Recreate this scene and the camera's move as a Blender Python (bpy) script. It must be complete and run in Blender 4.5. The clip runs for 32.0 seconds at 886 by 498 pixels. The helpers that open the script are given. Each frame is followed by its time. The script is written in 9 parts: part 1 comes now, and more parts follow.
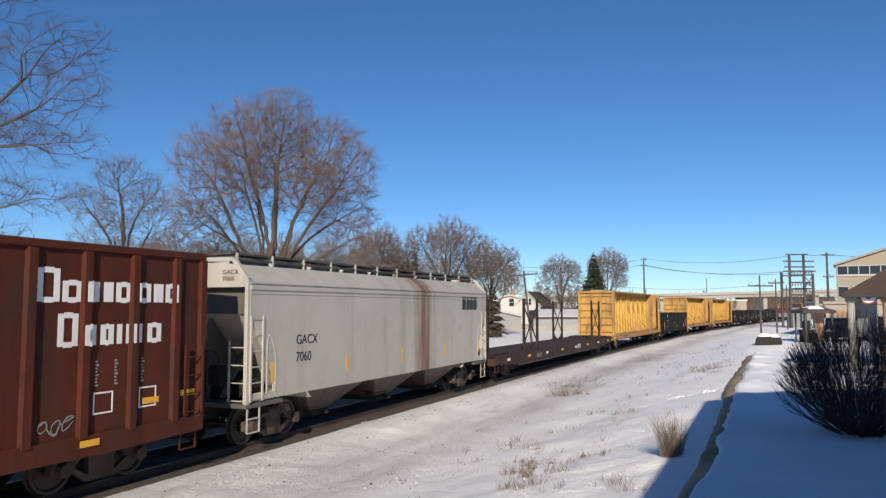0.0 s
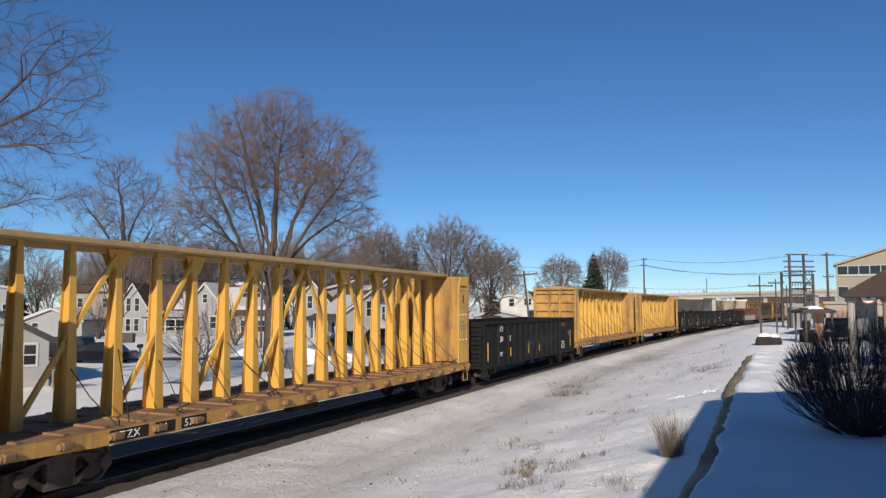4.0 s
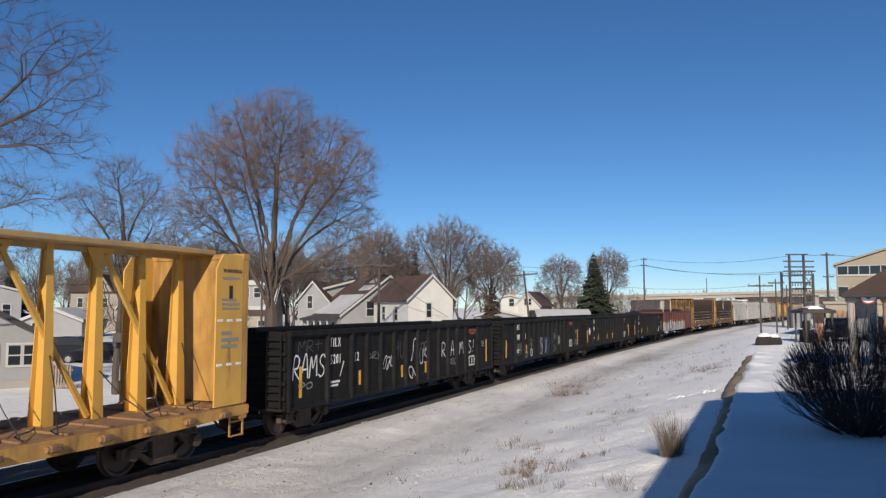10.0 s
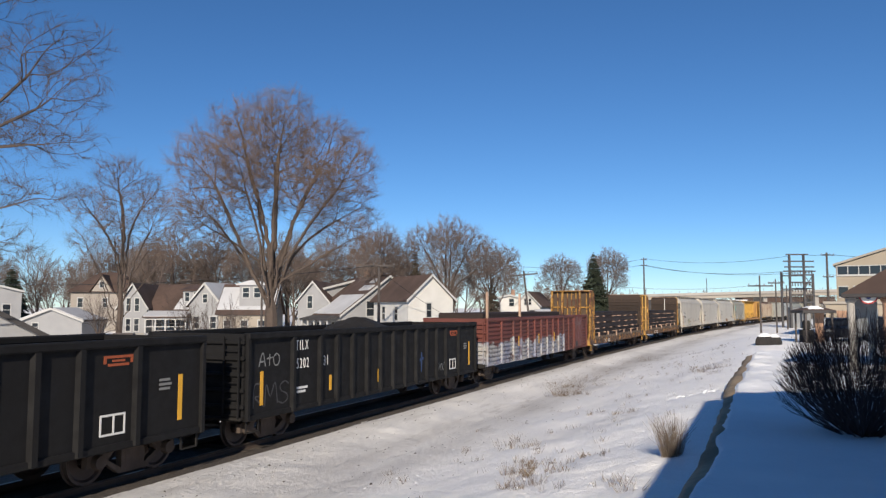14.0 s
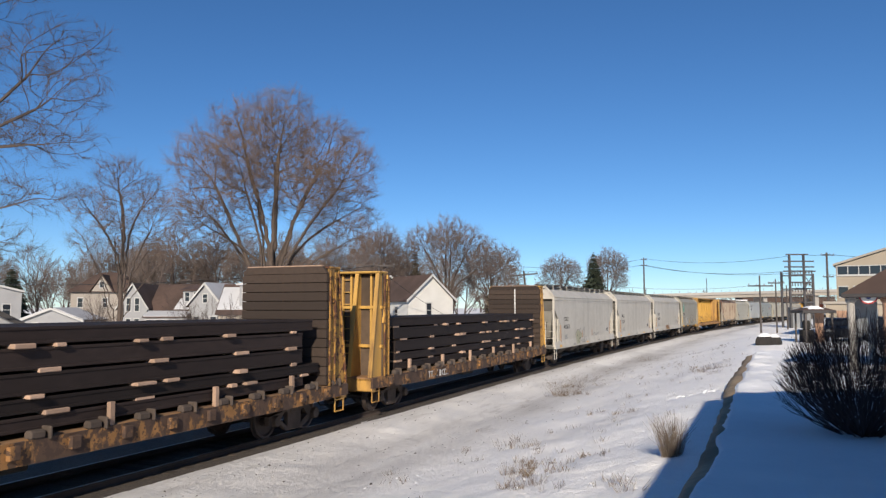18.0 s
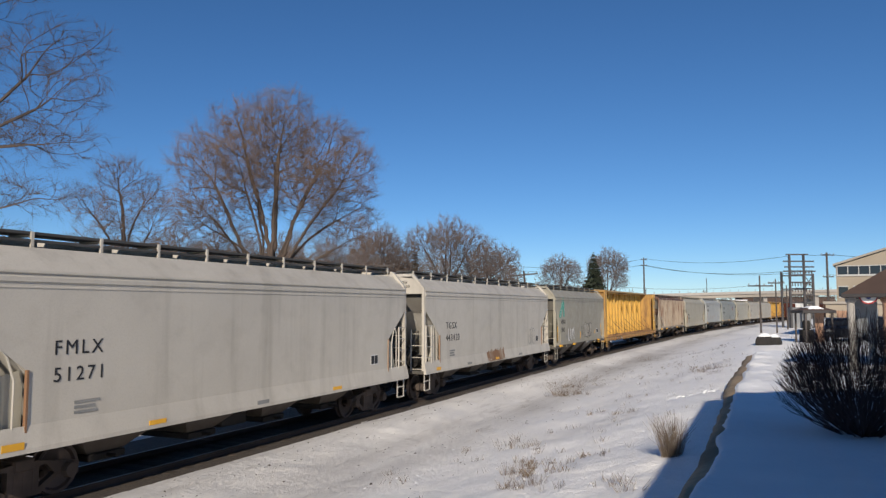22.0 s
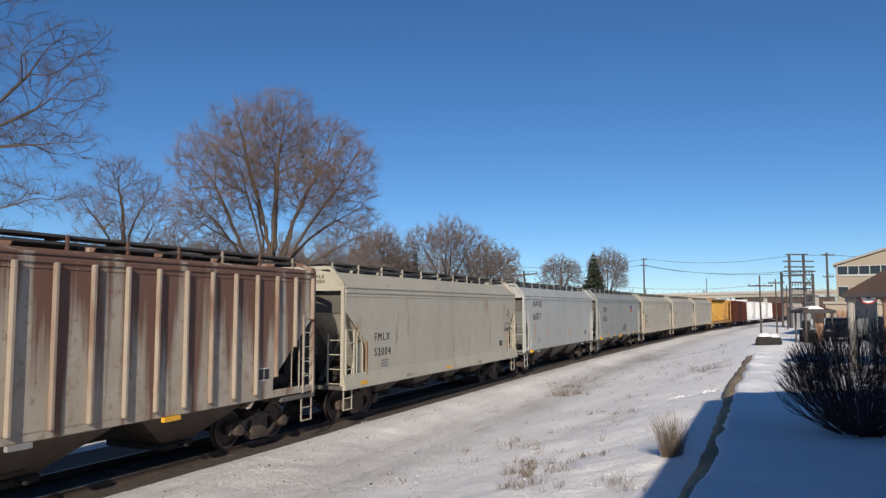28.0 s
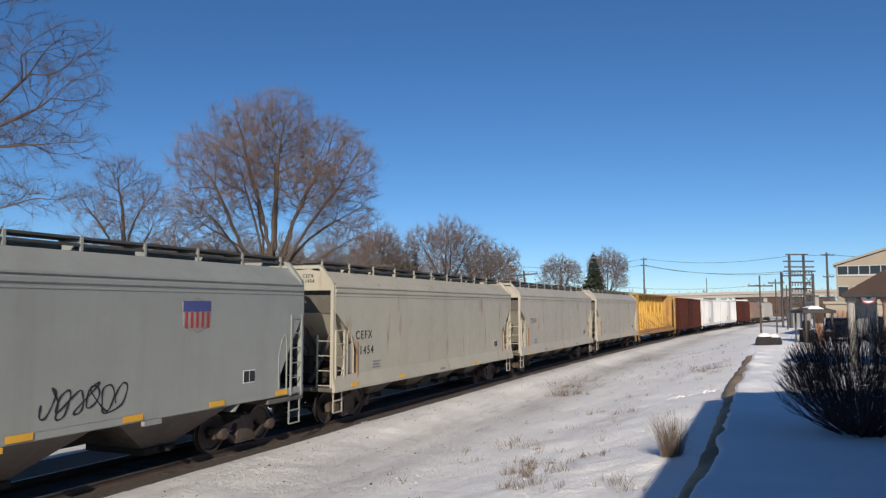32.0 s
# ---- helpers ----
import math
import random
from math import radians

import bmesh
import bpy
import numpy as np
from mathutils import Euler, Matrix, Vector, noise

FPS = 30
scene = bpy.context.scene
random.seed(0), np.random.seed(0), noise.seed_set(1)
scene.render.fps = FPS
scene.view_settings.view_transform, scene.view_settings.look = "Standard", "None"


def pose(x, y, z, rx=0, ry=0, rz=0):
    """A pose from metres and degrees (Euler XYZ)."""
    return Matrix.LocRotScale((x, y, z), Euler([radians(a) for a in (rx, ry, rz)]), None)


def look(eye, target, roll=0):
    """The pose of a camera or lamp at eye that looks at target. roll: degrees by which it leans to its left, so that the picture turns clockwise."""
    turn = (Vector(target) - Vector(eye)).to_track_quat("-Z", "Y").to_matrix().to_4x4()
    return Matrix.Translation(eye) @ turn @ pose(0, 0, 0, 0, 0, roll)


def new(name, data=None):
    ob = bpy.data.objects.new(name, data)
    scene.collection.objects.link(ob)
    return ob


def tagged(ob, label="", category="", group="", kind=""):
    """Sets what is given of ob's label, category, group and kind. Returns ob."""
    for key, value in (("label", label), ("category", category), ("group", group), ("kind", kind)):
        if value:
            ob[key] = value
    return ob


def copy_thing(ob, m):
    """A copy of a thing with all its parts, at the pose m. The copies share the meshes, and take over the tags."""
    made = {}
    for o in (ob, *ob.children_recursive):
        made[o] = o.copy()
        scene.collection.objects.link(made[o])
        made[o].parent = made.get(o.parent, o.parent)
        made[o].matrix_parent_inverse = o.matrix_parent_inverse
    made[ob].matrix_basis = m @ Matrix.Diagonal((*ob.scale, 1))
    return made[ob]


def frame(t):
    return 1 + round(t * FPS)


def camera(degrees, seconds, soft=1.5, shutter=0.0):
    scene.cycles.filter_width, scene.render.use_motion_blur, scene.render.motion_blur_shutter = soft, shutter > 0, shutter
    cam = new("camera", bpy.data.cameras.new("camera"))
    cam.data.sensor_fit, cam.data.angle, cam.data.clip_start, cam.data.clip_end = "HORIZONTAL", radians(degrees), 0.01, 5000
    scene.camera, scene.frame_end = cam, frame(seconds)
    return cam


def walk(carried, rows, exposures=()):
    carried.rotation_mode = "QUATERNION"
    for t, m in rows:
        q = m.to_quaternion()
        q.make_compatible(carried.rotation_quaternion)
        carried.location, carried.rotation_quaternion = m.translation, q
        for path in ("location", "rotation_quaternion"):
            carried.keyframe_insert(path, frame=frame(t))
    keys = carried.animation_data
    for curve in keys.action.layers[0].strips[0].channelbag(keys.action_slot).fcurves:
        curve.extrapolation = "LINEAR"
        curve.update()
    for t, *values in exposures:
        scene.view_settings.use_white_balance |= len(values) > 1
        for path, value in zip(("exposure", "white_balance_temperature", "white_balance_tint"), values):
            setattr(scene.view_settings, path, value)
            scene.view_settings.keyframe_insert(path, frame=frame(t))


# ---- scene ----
# The camera stands still on the raised ground beside the station.
cam = camera(61.5, 32.0, soft=1.35, shutter=0.0)
EYE = pose(0, 0, 3.4, 90 + 4.48, 0, 0)
walk(cam, [(0, EYE), (32, EYE)], [(0, 0.17), (1, 0.0), (3.2, 0.0), (6, 0.02), (7, 0.0), (10, -0.03), (11, 0.16), (18.5, 0.16), (20, 0.02), (21, -0.07), (24, -0.08), (25, 0.0), (32, 0.0)])

# ---- light: a clear winter noon, the sun behind the camera ----
SUN_HEIGHT, SUN_SIDE = radians(25), radians(5)
world = bpy.data.worlds.new("winter_sky")
scene.world = world
world.use_nodes = True
sky = world.node_tree.nodes.new("ShaderNodeTexSky")
sky.sky_type = "NISHITA"
sky.sun_disc = False
sky.sun_elevation = SUN_HEIGHT
sky.sun_rotation = math.pi + SUN_SIDE
sky.altitude = 2500
sky.air_density, sky.dust_density, sky.ozone_density = 1.0, 0.0, 5.5
clear = world.node_tree.nodes.new("ShaderNodeHueSaturation")
clear.inputs["Saturation"].default_value = 1.1
world.node_tree.links.new(sky.outputs[0], clear.inputs["Color"])
world.node_tree.links.new(clear.outputs[0], world.node_tree.nodes["Background"].inputs[0])
world.node_tree.nodes["Background"].inputs[1].default_value = 0.096
sun = new("sun", bpy.data.lights.new("sun", "SUN"))
sun.data.energy, sun.data.angle, sun.data.color = 5.0, radians(0.53), (1.0, 0.885, 0.735)
sun.matrix_world = look((-40 * math.sin(SUN_SIDE), -40, 40 * math.tan(SUN_HEIGHT)), (0, 0, 0))

# ---- materials ----
def rgb(c):
    return (c[0], c[1], c[2], 1.0)


class Nodes:
    """A short way to write a node material."""

    def __init__(self, name, rough=0.6, metal=0.0):
        self.m = bpy.data.materials.new(name)
        self.m.use_nodes = True
        self.t = self.m.node_tree
        self.p = self.t.nodes["Principled BSDF"]
        self.p.inputs["Roughness"].default_value = rough
        self.p.inputs["Metallic"].default_value = metal
        self.co = self.t.nodes.new("ShaderNodeTexCoord")

    def link(self, a, b):
        self.t.links.new(a, b)

    def stretch(self, sx, sy, sz):
        n = self.t.nodes.new("ShaderNodeMapping")
        n.inputs["Scale"].default_value = (sx, sy, sz)
        self.link(self.co.outputs["Object"], n.inputs["Vector"])
        return n.outputs[0]

    def along(self, sx, sy):
        """Coordinates that run along the track, then across it."""
        n = self.t.nodes.new("ShaderNodeMapping")
        n.inputs["Rotation"].default_value = (0, 0, -radians(90 - 23.486))
        s = self.t.nodes.new("ShaderNodeMapping")
        s.inputs["Scale"].default_value = (sx, sy, 1)
        self.link(self.co.outputs["Object"], n.inputs["Vector"])
        self.link(n.outputs[0], s.inputs["Vector"])
        return s.outputs[0]

    def noise(self, scale, detail=4.0, vec=None, rough=0.55):
        n = self.t.nodes.new("ShaderNodeTexNoise")
        n.inputs["Scale"].default_value = scale
        n.inputs["Detail"].default_value = detail
        n.inputs["Roughness"].default_value = rough
        self.link(vec or self.co.outputs["Object"], n.inputs["Vector"])
        return n.outputs["Fac"]

    def ramp(self, fac, lo, hi, a=0.0, b=1.0):
        n = self.t.nodes.new("ShaderNodeMapRange")
        n.inputs["From Min"].default_value, n.inputs["From Max"].default_value = lo, hi
        n.inputs["To Min"].default_value, n.inputs["To Max"].default_value = a, b
        self.link(fac, n.inputs["Value"])
        return n.outputs[0]

    def times(self, a, b):
        n = self.t.nodes.new("ShaderNodeMath")
        n.operation = "MULTIPLY"
        for i, v in enumerate((a, b)):
            if isinstance(v, float):
                n.inputs[i].default_value = v
            else:
                self.link(v, n.inputs[i])
        return n.outputs[0]

    def mix(self, fac, a, b):
        n = self.t.nodes.new("ShaderNodeMix")
        n.data_type = "RGBA"
        for sock, v in ((n.inputs[0], fac), (n.inputs[6], a), (n.inputs[7], b)):
            if isinstance(v, (float, int)):
                sock.default_value = v
            elif isinstance(v, tuple):
                sock.default_value = rgb(v)
            else:
                self.link(v, sock)
        return n.outputs[2]

    def colour(self, c):
        if isinstance(c, tuple):
            self.p.inputs["Base Color"].default_value = rgb(c)
        else:
            self.link(c, self.p.inputs["Base Color"])
        return self

    def rough(self, fac):
        self.link(fac, self.p.inputs["Roughness"])
        return self

    def bump(self, height, strength=0.3, dist=0.02):
        n = self.t.nodes.new("ShaderNodeBump")
        n.inputs["Strength"].default_value, n.inputs["Distance"].default_value = strength, dist
        self.link(height, n.inputs["Height"])
        self.link(n.outputs[0], self.p.inputs["Normal"])
        return self

    def random(self):
        return self.t.nodes.new("ShaderNodeObjectInfo").outputs["Random"]

    def island(self):
        return self.t.nodes.new("ShaderNodeNewGeometry").outputs["Random Per Island"]


def paint(name, base, dirt, amount=0.5, rust=None, rust_amount=0.0, rough=0.55):
    """Weathered paint on steel: broad stains, streaks that run down, fine grain."""
    n = Nodes(name, rough)
    light = tuple(min(1.0, v * 1.12) for v in base)
    c = n.mix(n.ramp(n.noise(0.35, 3), 0.35, 0.65), base, light)
    streak = n.ramp(n.noise(1.0, 5, n.stretch(2.2, 2.2, 0.16)), 0.5, 0.75, 0.0, amount)
    c = n.mix(streak, c, dirt)
    c = n.mix(n.ramp(n.noise(1.3, 6), 0.5, 0.8, 0.0, amount * 0.7), c, dirt)
    if rust:
        c = n.mix(n.ramp(n.noise(1.7, 7, n.stretch(1.4, 1.4, 0.3)), 0.62 - 0.25 * rust_amount, 0.72, 0.0, 0.9), c, rust)
    c = n.mix(n.ramp(n.noise(38.0, 2), 0.45, 0.75, 0.0, 0.16), c, dirt)
    n.colour(c).rough(n.ramp(n.noise(3.0, 4), 0.3, 0.7, rough - 0.1, min(0.95, rough + 0.2)))
    return n.bump(n.noise(2.0, 5), 0.12, 0.03).m


def patchy(name, base, rust, cover, rough=0.85):
    """Paint that has flaked off in hard-edged patches down to rust."""
    n = Nodes(name, rough)
    c = n.mix(n.ramp(n.noise(0.8, 4), 0.35, 0.65), base, tuple(v * 0.72 for v in base))
    c = n.mix(n.ramp(n.noise(9.0, 5), 0.5, 0.75, 0, 0.6), c, tuple(v * 0.5 for v in base))
    edge = 0.62 - 0.28 * cover
    c = n.mix(n.ramp(n.noise(1.9, 9, n.stretch(1.3, 1.3, 0.7), 0.62), edge, edge + 0.05, 0, 0.95), c, rust)
    c = n.mix(n.ramp(n.noise(6.5, 6, None, 0.65), edge + 0.04, edge + 0.07, 0, 0.9), c, tuple(v * 0.8 for v in rust))
    return n.colour(c).bump(n.noise(7, 6), 0.3, 0.015).m


def plain(name, base, rough=0.7, metal=0.0, vary=0.25, scale=6.0, bump=0.2):
    n = Nodes(name, rough, metal)
    low = tuple(v * (1 - vary) for v in base)
    c = n.mix(n.ramp(n.noise(scale * 0.12, 3), 0.35, 0.65), base, low)
    c = n.mix(n.ramp(n.noise(scale, 6), 0.4, 0.75, 0.0, 0.6), c, low)
    n.colour(c)
    return n.bump(n.noise(scale * 4, 4), bump, 0.01).m


def pieces(name, base, rough=0.8, vary=0.35, scale=9.0):
    """For repeated pieces: each takes a shade of its own."""
    n = Nodes(name, rough)
    low = tuple(v * (1 - vary) for v in base)
    c = n.mix(n.random(), base, low)
    c = n.mix(n.ramp(n.noise(scale, 6, n.stretch(0.3, 1, 1)), 0.4, 0.75, 0.0, 0.6), c, low)
    return n.colour(c).bump(n.noise(scale * 3, 4), 0.3, 0.01).m


def bark(name, base, tip):
    n = Nodes(name, 0.9)
    c = n.mix(n.island(), base, tip)
    return n.colour(n.mix(n.ramp(n.noise(5, 5), 0.4, 0.7, 0, 0.5), c, tuple(v * 0.6 for v in base))).m


def snow_material(name, dirty):
    n = Nodes(name, 0.75)
    c = n.mix(n.ramp(n.noise(0.5, 6), 0.35, 0.65), (0.9, 0.9, 0.9), (0.82, 0.83, 0.84))
    if dirty:
        c = n.mix(n.ramp(n.noise(0.5, 6), 0.35, 0.65), (0.96, 0.94, 0.905), (0.91, 0.895, 0.87))
        a = n.t.nodes.new("ShaderNodeAttribute")
        a.attribute_name = "gravel"
        # packed grey slush along the line, then thin grit flung from the track
        c = n.mix(n.times(a.outputs["Fac"], n.ramp(n.noise(0.5, 7, n.along(0.12, 1.1), 0.6), 0.3, 0.62, 0.35, 1.0)), c, (0.47, 0.45, 0.43))
        c = n.mix(n.times(a.outputs["Fac"], n.ramp(n.noise(1.7, 8, n.along(0.3, 1.3), 0.7), 0.55, 0.66, 0, 0.5)), c, (0.3, 0.27, 0.24))
        c = n.mix(n.times(a.outputs["Fac"], n.ramp(n.noise(7, 6, rough=0.75), 0.62, 0.7, 0, 0.8)), c, (0.17, 0.145, 0.12))
        c = n.mix(n.ramp(n.noise(2.6, 8, rough=0.75), 0.675, 0.71, 0, 0.7), c, (0.3, 0.25, 0.19))
    n.colour(c)
    n.p.inputs["Subsurface Weight"].default_value = 0.0
    h = n.t.nodes.new("ShaderNodeMath")
    h.operation = "ADD"
    n.link(n.noise(1.1, 9, rough=0.7), h.inputs[0])
    n.link(n.noise(6.0, 6, rough=0.7), h.inputs[1])
    return n.bump(h.outputs[0], 0.6 if dirty else 0.5, 0.1).m


SNOW = snow_material("snow_clean", False)
ROOF_SNOW = plain("roof_snow_thin", (0.5, 0.5, 0.51), 0.8, 0, 0.2, 1.2)
SNOW_FIELD = snow_material("snow_trodden", True)
BALLAST = Nodes("ballast", 0.95)
BALLAST.colour(BALLAST.mix(BALLAST.ramp(BALLAST.noise(14, 8, rough=0.8), 0.35, 0.65), (0.13, 0.105, 0.085), (0.035, 0.03, 0.027)))
BALLAST = BALLAST.bump(BALLAST.noise(18, 6, rough=0.8), 1.0, 0.05).m
RAIL_STEEL = plain("rail_steel", (0.085, 0.06, 0.046), 0.85, 0.0, 0.4)
RAIL_TOP = plain("rail_head", (0.3, 0.29, 0.28), 0.42, 0.9, 0.3)
TIE = pieces("tie_wood", (0.085, 0.065, 0.05), 0.9, 0.5)
UNDER = plain("underframe_black", (0.028, 0.025, 0.023), 0.8, 0.0, 0.5)
TRUCK = plain("truck_rust", (0.115, 0.088, 0.072), 0.85, 0.0, 0.5)
WHEEL = plain("wheel_steel", (0.11, 0.085, 0.075), 0.55, 0.5, 0.4)
WHEEL_RIM = plain("wheel_tread", (0.45, 0.44, 0.43), 0.35, 0.8, 0.2)
GRATE = plain("walkway_grating", (0.1, 0.096, 0.092), 0.75, 0.3, 0.4)
WHITE_INK = plain("white_lettering", (0.78, 0.77, 0.74), 0.7, 0, 0.15)
FADED_WHITE = plain("faded_white_lettering", (0.36, 0.34, 0.32), 0.8, 0, 0.5)
BLACK_INK = plain("black_lettering", (0.02, 0.02, 0.022), 0.6, 0, 0.2)
GREY_INK = plain("worn_lettering", (0.28, 0.28, 0.27), 0.8, 0, 0.3)
REFLECT = plain("reflective_yellow", (0.8, 0.42, 0.03), 0.5, 0, 0.2)
FADED_STRIP = plain("faded_orange_strip", (0.5, 0.25, 0.11), 0.7, 0, 0.3)
ORANGE_INK = plain("orange_marking", (0.42, 0.095, 0.035), 0.7, 0, 0.25)
HOPPER_GREY = paint("hopper_pale_grey", (0.47, 0.44, 0.385), (0.25, 0.22, 0.18), 0.42)
n = Nodes("hopper_pale_grey_stained", 0.6)
split = n.t.nodes.new("ShaderNodeSeparateXYZ")
n.link(n.co.outputs["Object"], split.inputs[0])
c = n.mix(n.ramp(n.noise(0.35, 3), 0.35, 0.65), (0.4, 0.38, 0.335), (0.45, 0.425, 0.375))
c = n.mix(n.ramp(n.noise(1.0, 5, n.stretch(2.2, 2.2, 0.16)), 0.48, 0.75, 0, 0.5), c, (0.25, 0.225, 0.19))
c = n.mix(n.ramp(n.noise(1.3, 6), 0.5, 0.8, 0, 0.4), c, (0.27, 0.23, 0.18))
# one wide run of rust from a hatch down the side
away = n.t.nodes.new("ShaderNodeMath")
away.operation = "SUBTRACT"
n.link(split.outputs[0], away.inputs[0])
away.inputs[1].default_value = 1.75
dist = n.t.nodes.new("ShaderNodeMath")
dist.operation = "ABSOLUTE"
n.link(away.outputs[0], dist.inputs[0])
near = n.t.nodes.new("ShaderNodeMath")
near.operation = "ADD"
n.link(dist.outputs[0], near.inputs[0])
n.link(n.ramp(n.noise(1.0, 6, n.stretch(3.2, 3.2, 0.22)), 0.3, 0.7, -0.4, 0.5), near.inputs[1])
c = n.mix(n.ramp(near.outputs[0], 0.02, 1.05, 0.95, 0.0), c, (0.16, 0.075, 0.04))
HOPPER_STAINED = n.colour(c).bump(n.noise(2.0, 5), 0.12, 0.03).m
HOPPER_GREY_B = paint("hopper_warm_grey", (0.39, 0.36, 0.3), (0.25, 0.225, 0.185), 0.28, (0.26, 0.17, 0.1), 0.03)
HOPPER_CREAM = paint("hopper_cream_grey", (0.385, 0.36, 0.29), (0.28, 0.24, 0.175), 0.3, (0.28, 0.18, 0.1), 0.02)
HOPPER_BLUE = paint("hopper_blue_grey", (0.355, 0.365, 0.35), (0.25, 0.25, 0.235), 0.22)
HOPPER_STEEL = paint("hopper_steel_grey", (0.255, 0.268, 0.248), (0.19, 0.185, 0.165), 0.3)
HOPPER_OLIVE = paint("hopper_olive_grey", (0.3, 0.28, 0.225), (0.19, 0.17, 0.135), 0.35)
HOPPER_RIB = paint("hopper_rib_pale", (0.32, 0.27, 0.215), (0.2, 0.12, 0.08), 0.8, (0.13, 0.055, 0.034), 0.45, 0.75)
n = Nodes("hopper_rusted_white", 0.8)
split = n.t.nodes.new("ShaderNodeSeparateXYZ")
n.link(n.co.outputs["Object"], split.inputs[0])
run = n.noise(1.0, 6, n.stretch(2.4, 2.4, 0.12))
c = n.mix(n.ramp(n.noise(0.9, 5), 0.3, 0.7), (0.4, 0.36, 0.3), (0.32, 0.275, 0.22))
high = n.t.nodes.new("ShaderNodeMath")
high.operation = "ADD"
n.link(run, high.inputs[0])
n.link(n.ramp(split.outputs[2], 1.5, 4.2, -0.1, 0.115), high.inputs[1])
c = n.mix(n.ramp(high.outputs[0], 0.46, 0.58, 0, 0.88), c, (0.115, 0.045, 0.028))
c = n.mix(n.ramp(n.noise(5.0, 6), 0.55, 0.7, 0, 0.5), c, (0.15, 0.07, 0.04))
HOPPER_RUST = n.colour(c).bump(n.noise(6, 5), 0.2, 0.02).m
HOPPER_DUN = paint("hopper_rusty_brown", (0.3, 0.2, 0.15), (0.17, 0.11, 0.085), 0.5, (0.17, 0.075, 0.05), 0.5, 0.75)
# rusty bay colour, made darker to hold the shade under the car
RUST_SHADE_BAY = paint("hopper_rusty_shaded_underside", (0.06, 0.044, 0.034), (0.04, 0.027, 0.02), 0.8)
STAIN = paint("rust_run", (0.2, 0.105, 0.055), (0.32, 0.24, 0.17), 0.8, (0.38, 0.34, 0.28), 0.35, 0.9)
# the shade between cars is painted into this end grey, under grime streaks
END_SHADE_GREY = paint("hopper_end_grimy_shaded_grey", (0.1, 0.092, 0.08), (0.045, 0.04, 0.034), 0.7)
# grimy bay colour, with the shade below the side sheets mixed in
DIRTY_SHADE_BAY = paint("hopper_grimy_shaded_underside", (0.09, 0.076, 0.063), (0.07, 0.055, 0.045), 0.6)
YELLOW = paint("centerbeam_yellow", (0.6, 0.345, 0.065), (0.34, 0.205, 0.07), 0.5, (0.2, 0.09, 0.04), 0.1)
YELLOW_DIM = paint("centerbeam_yellow_grimy", (0.46, 0.255, 0.06), (0.15, 0.085, 0.04), 0.75, (0.1, 0.05, 0.03), 0.55)
DECK_DIRT = paint("deck_dirty_yellow", (0.25, 0.135, 0.058), (0.13, 0.085, 0.055), 0.75, (0.09, 0.052, 0.034), 0.6, 0.85)
GON_BLACK = paint("gondola_black", (0.0062, 0.006, 0.0066), (0.013, 0.0122, 0.012), 0.4, None, 0, 0.8)
GON_RED = paint("gondola_red_oxide", (0.135, 0.034, 0.025), (0.08, 0.03, 0.024), 0.5, (0.08, 0.04, 0.03), 0.2)
BOX_BROWN = paint("boxcar_oxide_brown", (0.074, 0.0145, 0.0065), (0.028, 0.0105, 0.007), 0.95, (0.045, 0.02, 0.013), 0.45, 0.9)
BOX_WHITE = paint("boxcar_white", (0.66, 0.66, 0.65), (0.4, 0.38, 0.36), 0.3)
FLAT_BROWN = paint("flatcar_brown", (0.04, 0.024, 0.02), (0.018, 0.015, 0.014), 0.9, (0.11, 0.05, 0.032), 0.35, 0.9)
STEEL_LOAD = pieces("load_dark_steel", (0.036, 0.024, 0.021), 0.75, 0.65)
BLOCK_WOOD = pieces("blocking_wood", (0.52, 0.35, 0.25), 0.8, 0.5)
SILL_RUST = patchy("sill_flaked_yellow", (0.32, 0.16, 0.055), (0.07, 0.042, 0.03), 0.6)
FRAME_RUST = patchy("bulkhead_flaked_frame", (0.4, 0.215, 0.05), (0.085, 0.032, 0.021), 0.4)
PLATE_RUST = patchy("bulkhead_flaked_plate", (0.31, 0.18, 0.06), (0.1, 0.05, 0.03), 0.16)
# dull, sooty surfaces that hardly shine
for dull in (GON_BLACK, BOX_BROWN, STEEL_LOAD, UNDER, FLAT_BROWN, TRUCK):
    dull.node_tree.nodes["Principled BSDF"].inputs["Specular IOR Level"].default_value = 0.3
FENCE_WOOD = pieces("fence_wood", (0.3, 0.235, 0.17), 0.9, 0.3)
PLANK_WOOD = pieces("bulkhead_planks", (0.056, 0.037, 0.027), 0.9, 0.5)
BACK_BOARDS = plain("bulkhead_brown_boards", (0.11, 0.075, 0.05), 0.9, 0, 0.5, 4)
BARK_BIG = bark("bark_grey_brown", (0.115, 0.083, 0.065), (0.22, 0.148, 0.108))
BARK_LIMB = bark("bark_limbs", (0.07, 0.052, 0.042), (0.095, 0.07, 0.056))
BARK_FAR = bark("bark_dull_brown", (0.125, 0.1, 0.088), (0.2, 0.15, 0.125))
BARK_DARK = bark("bark_dark", (0.065, 0.05, 0.045), (0.12, 0.09, 0.075))
NEEDLES = bark("needles_green", (0.022, 0.035, 0.02), (0.05, 0.06, 0.035))
NEEDLES_BROWN = bark("needles_brown", (0.06, 0.05, 0.035), (0.11, 0.085, 0.06))
BUSH_TWIG = bark("bush_twigs", (0.05, 0.03, 0.03), (0.1, 0.062, 0.055))
DRY_GRASS = bark("dry_grass", (0.12, 0.09, 0.066), (0.23, 0.175, 0.12))
POLE_WOOD = plain("pole_wood", (0.1, 0.085, 0.078), 0.9, 0, 0.4)
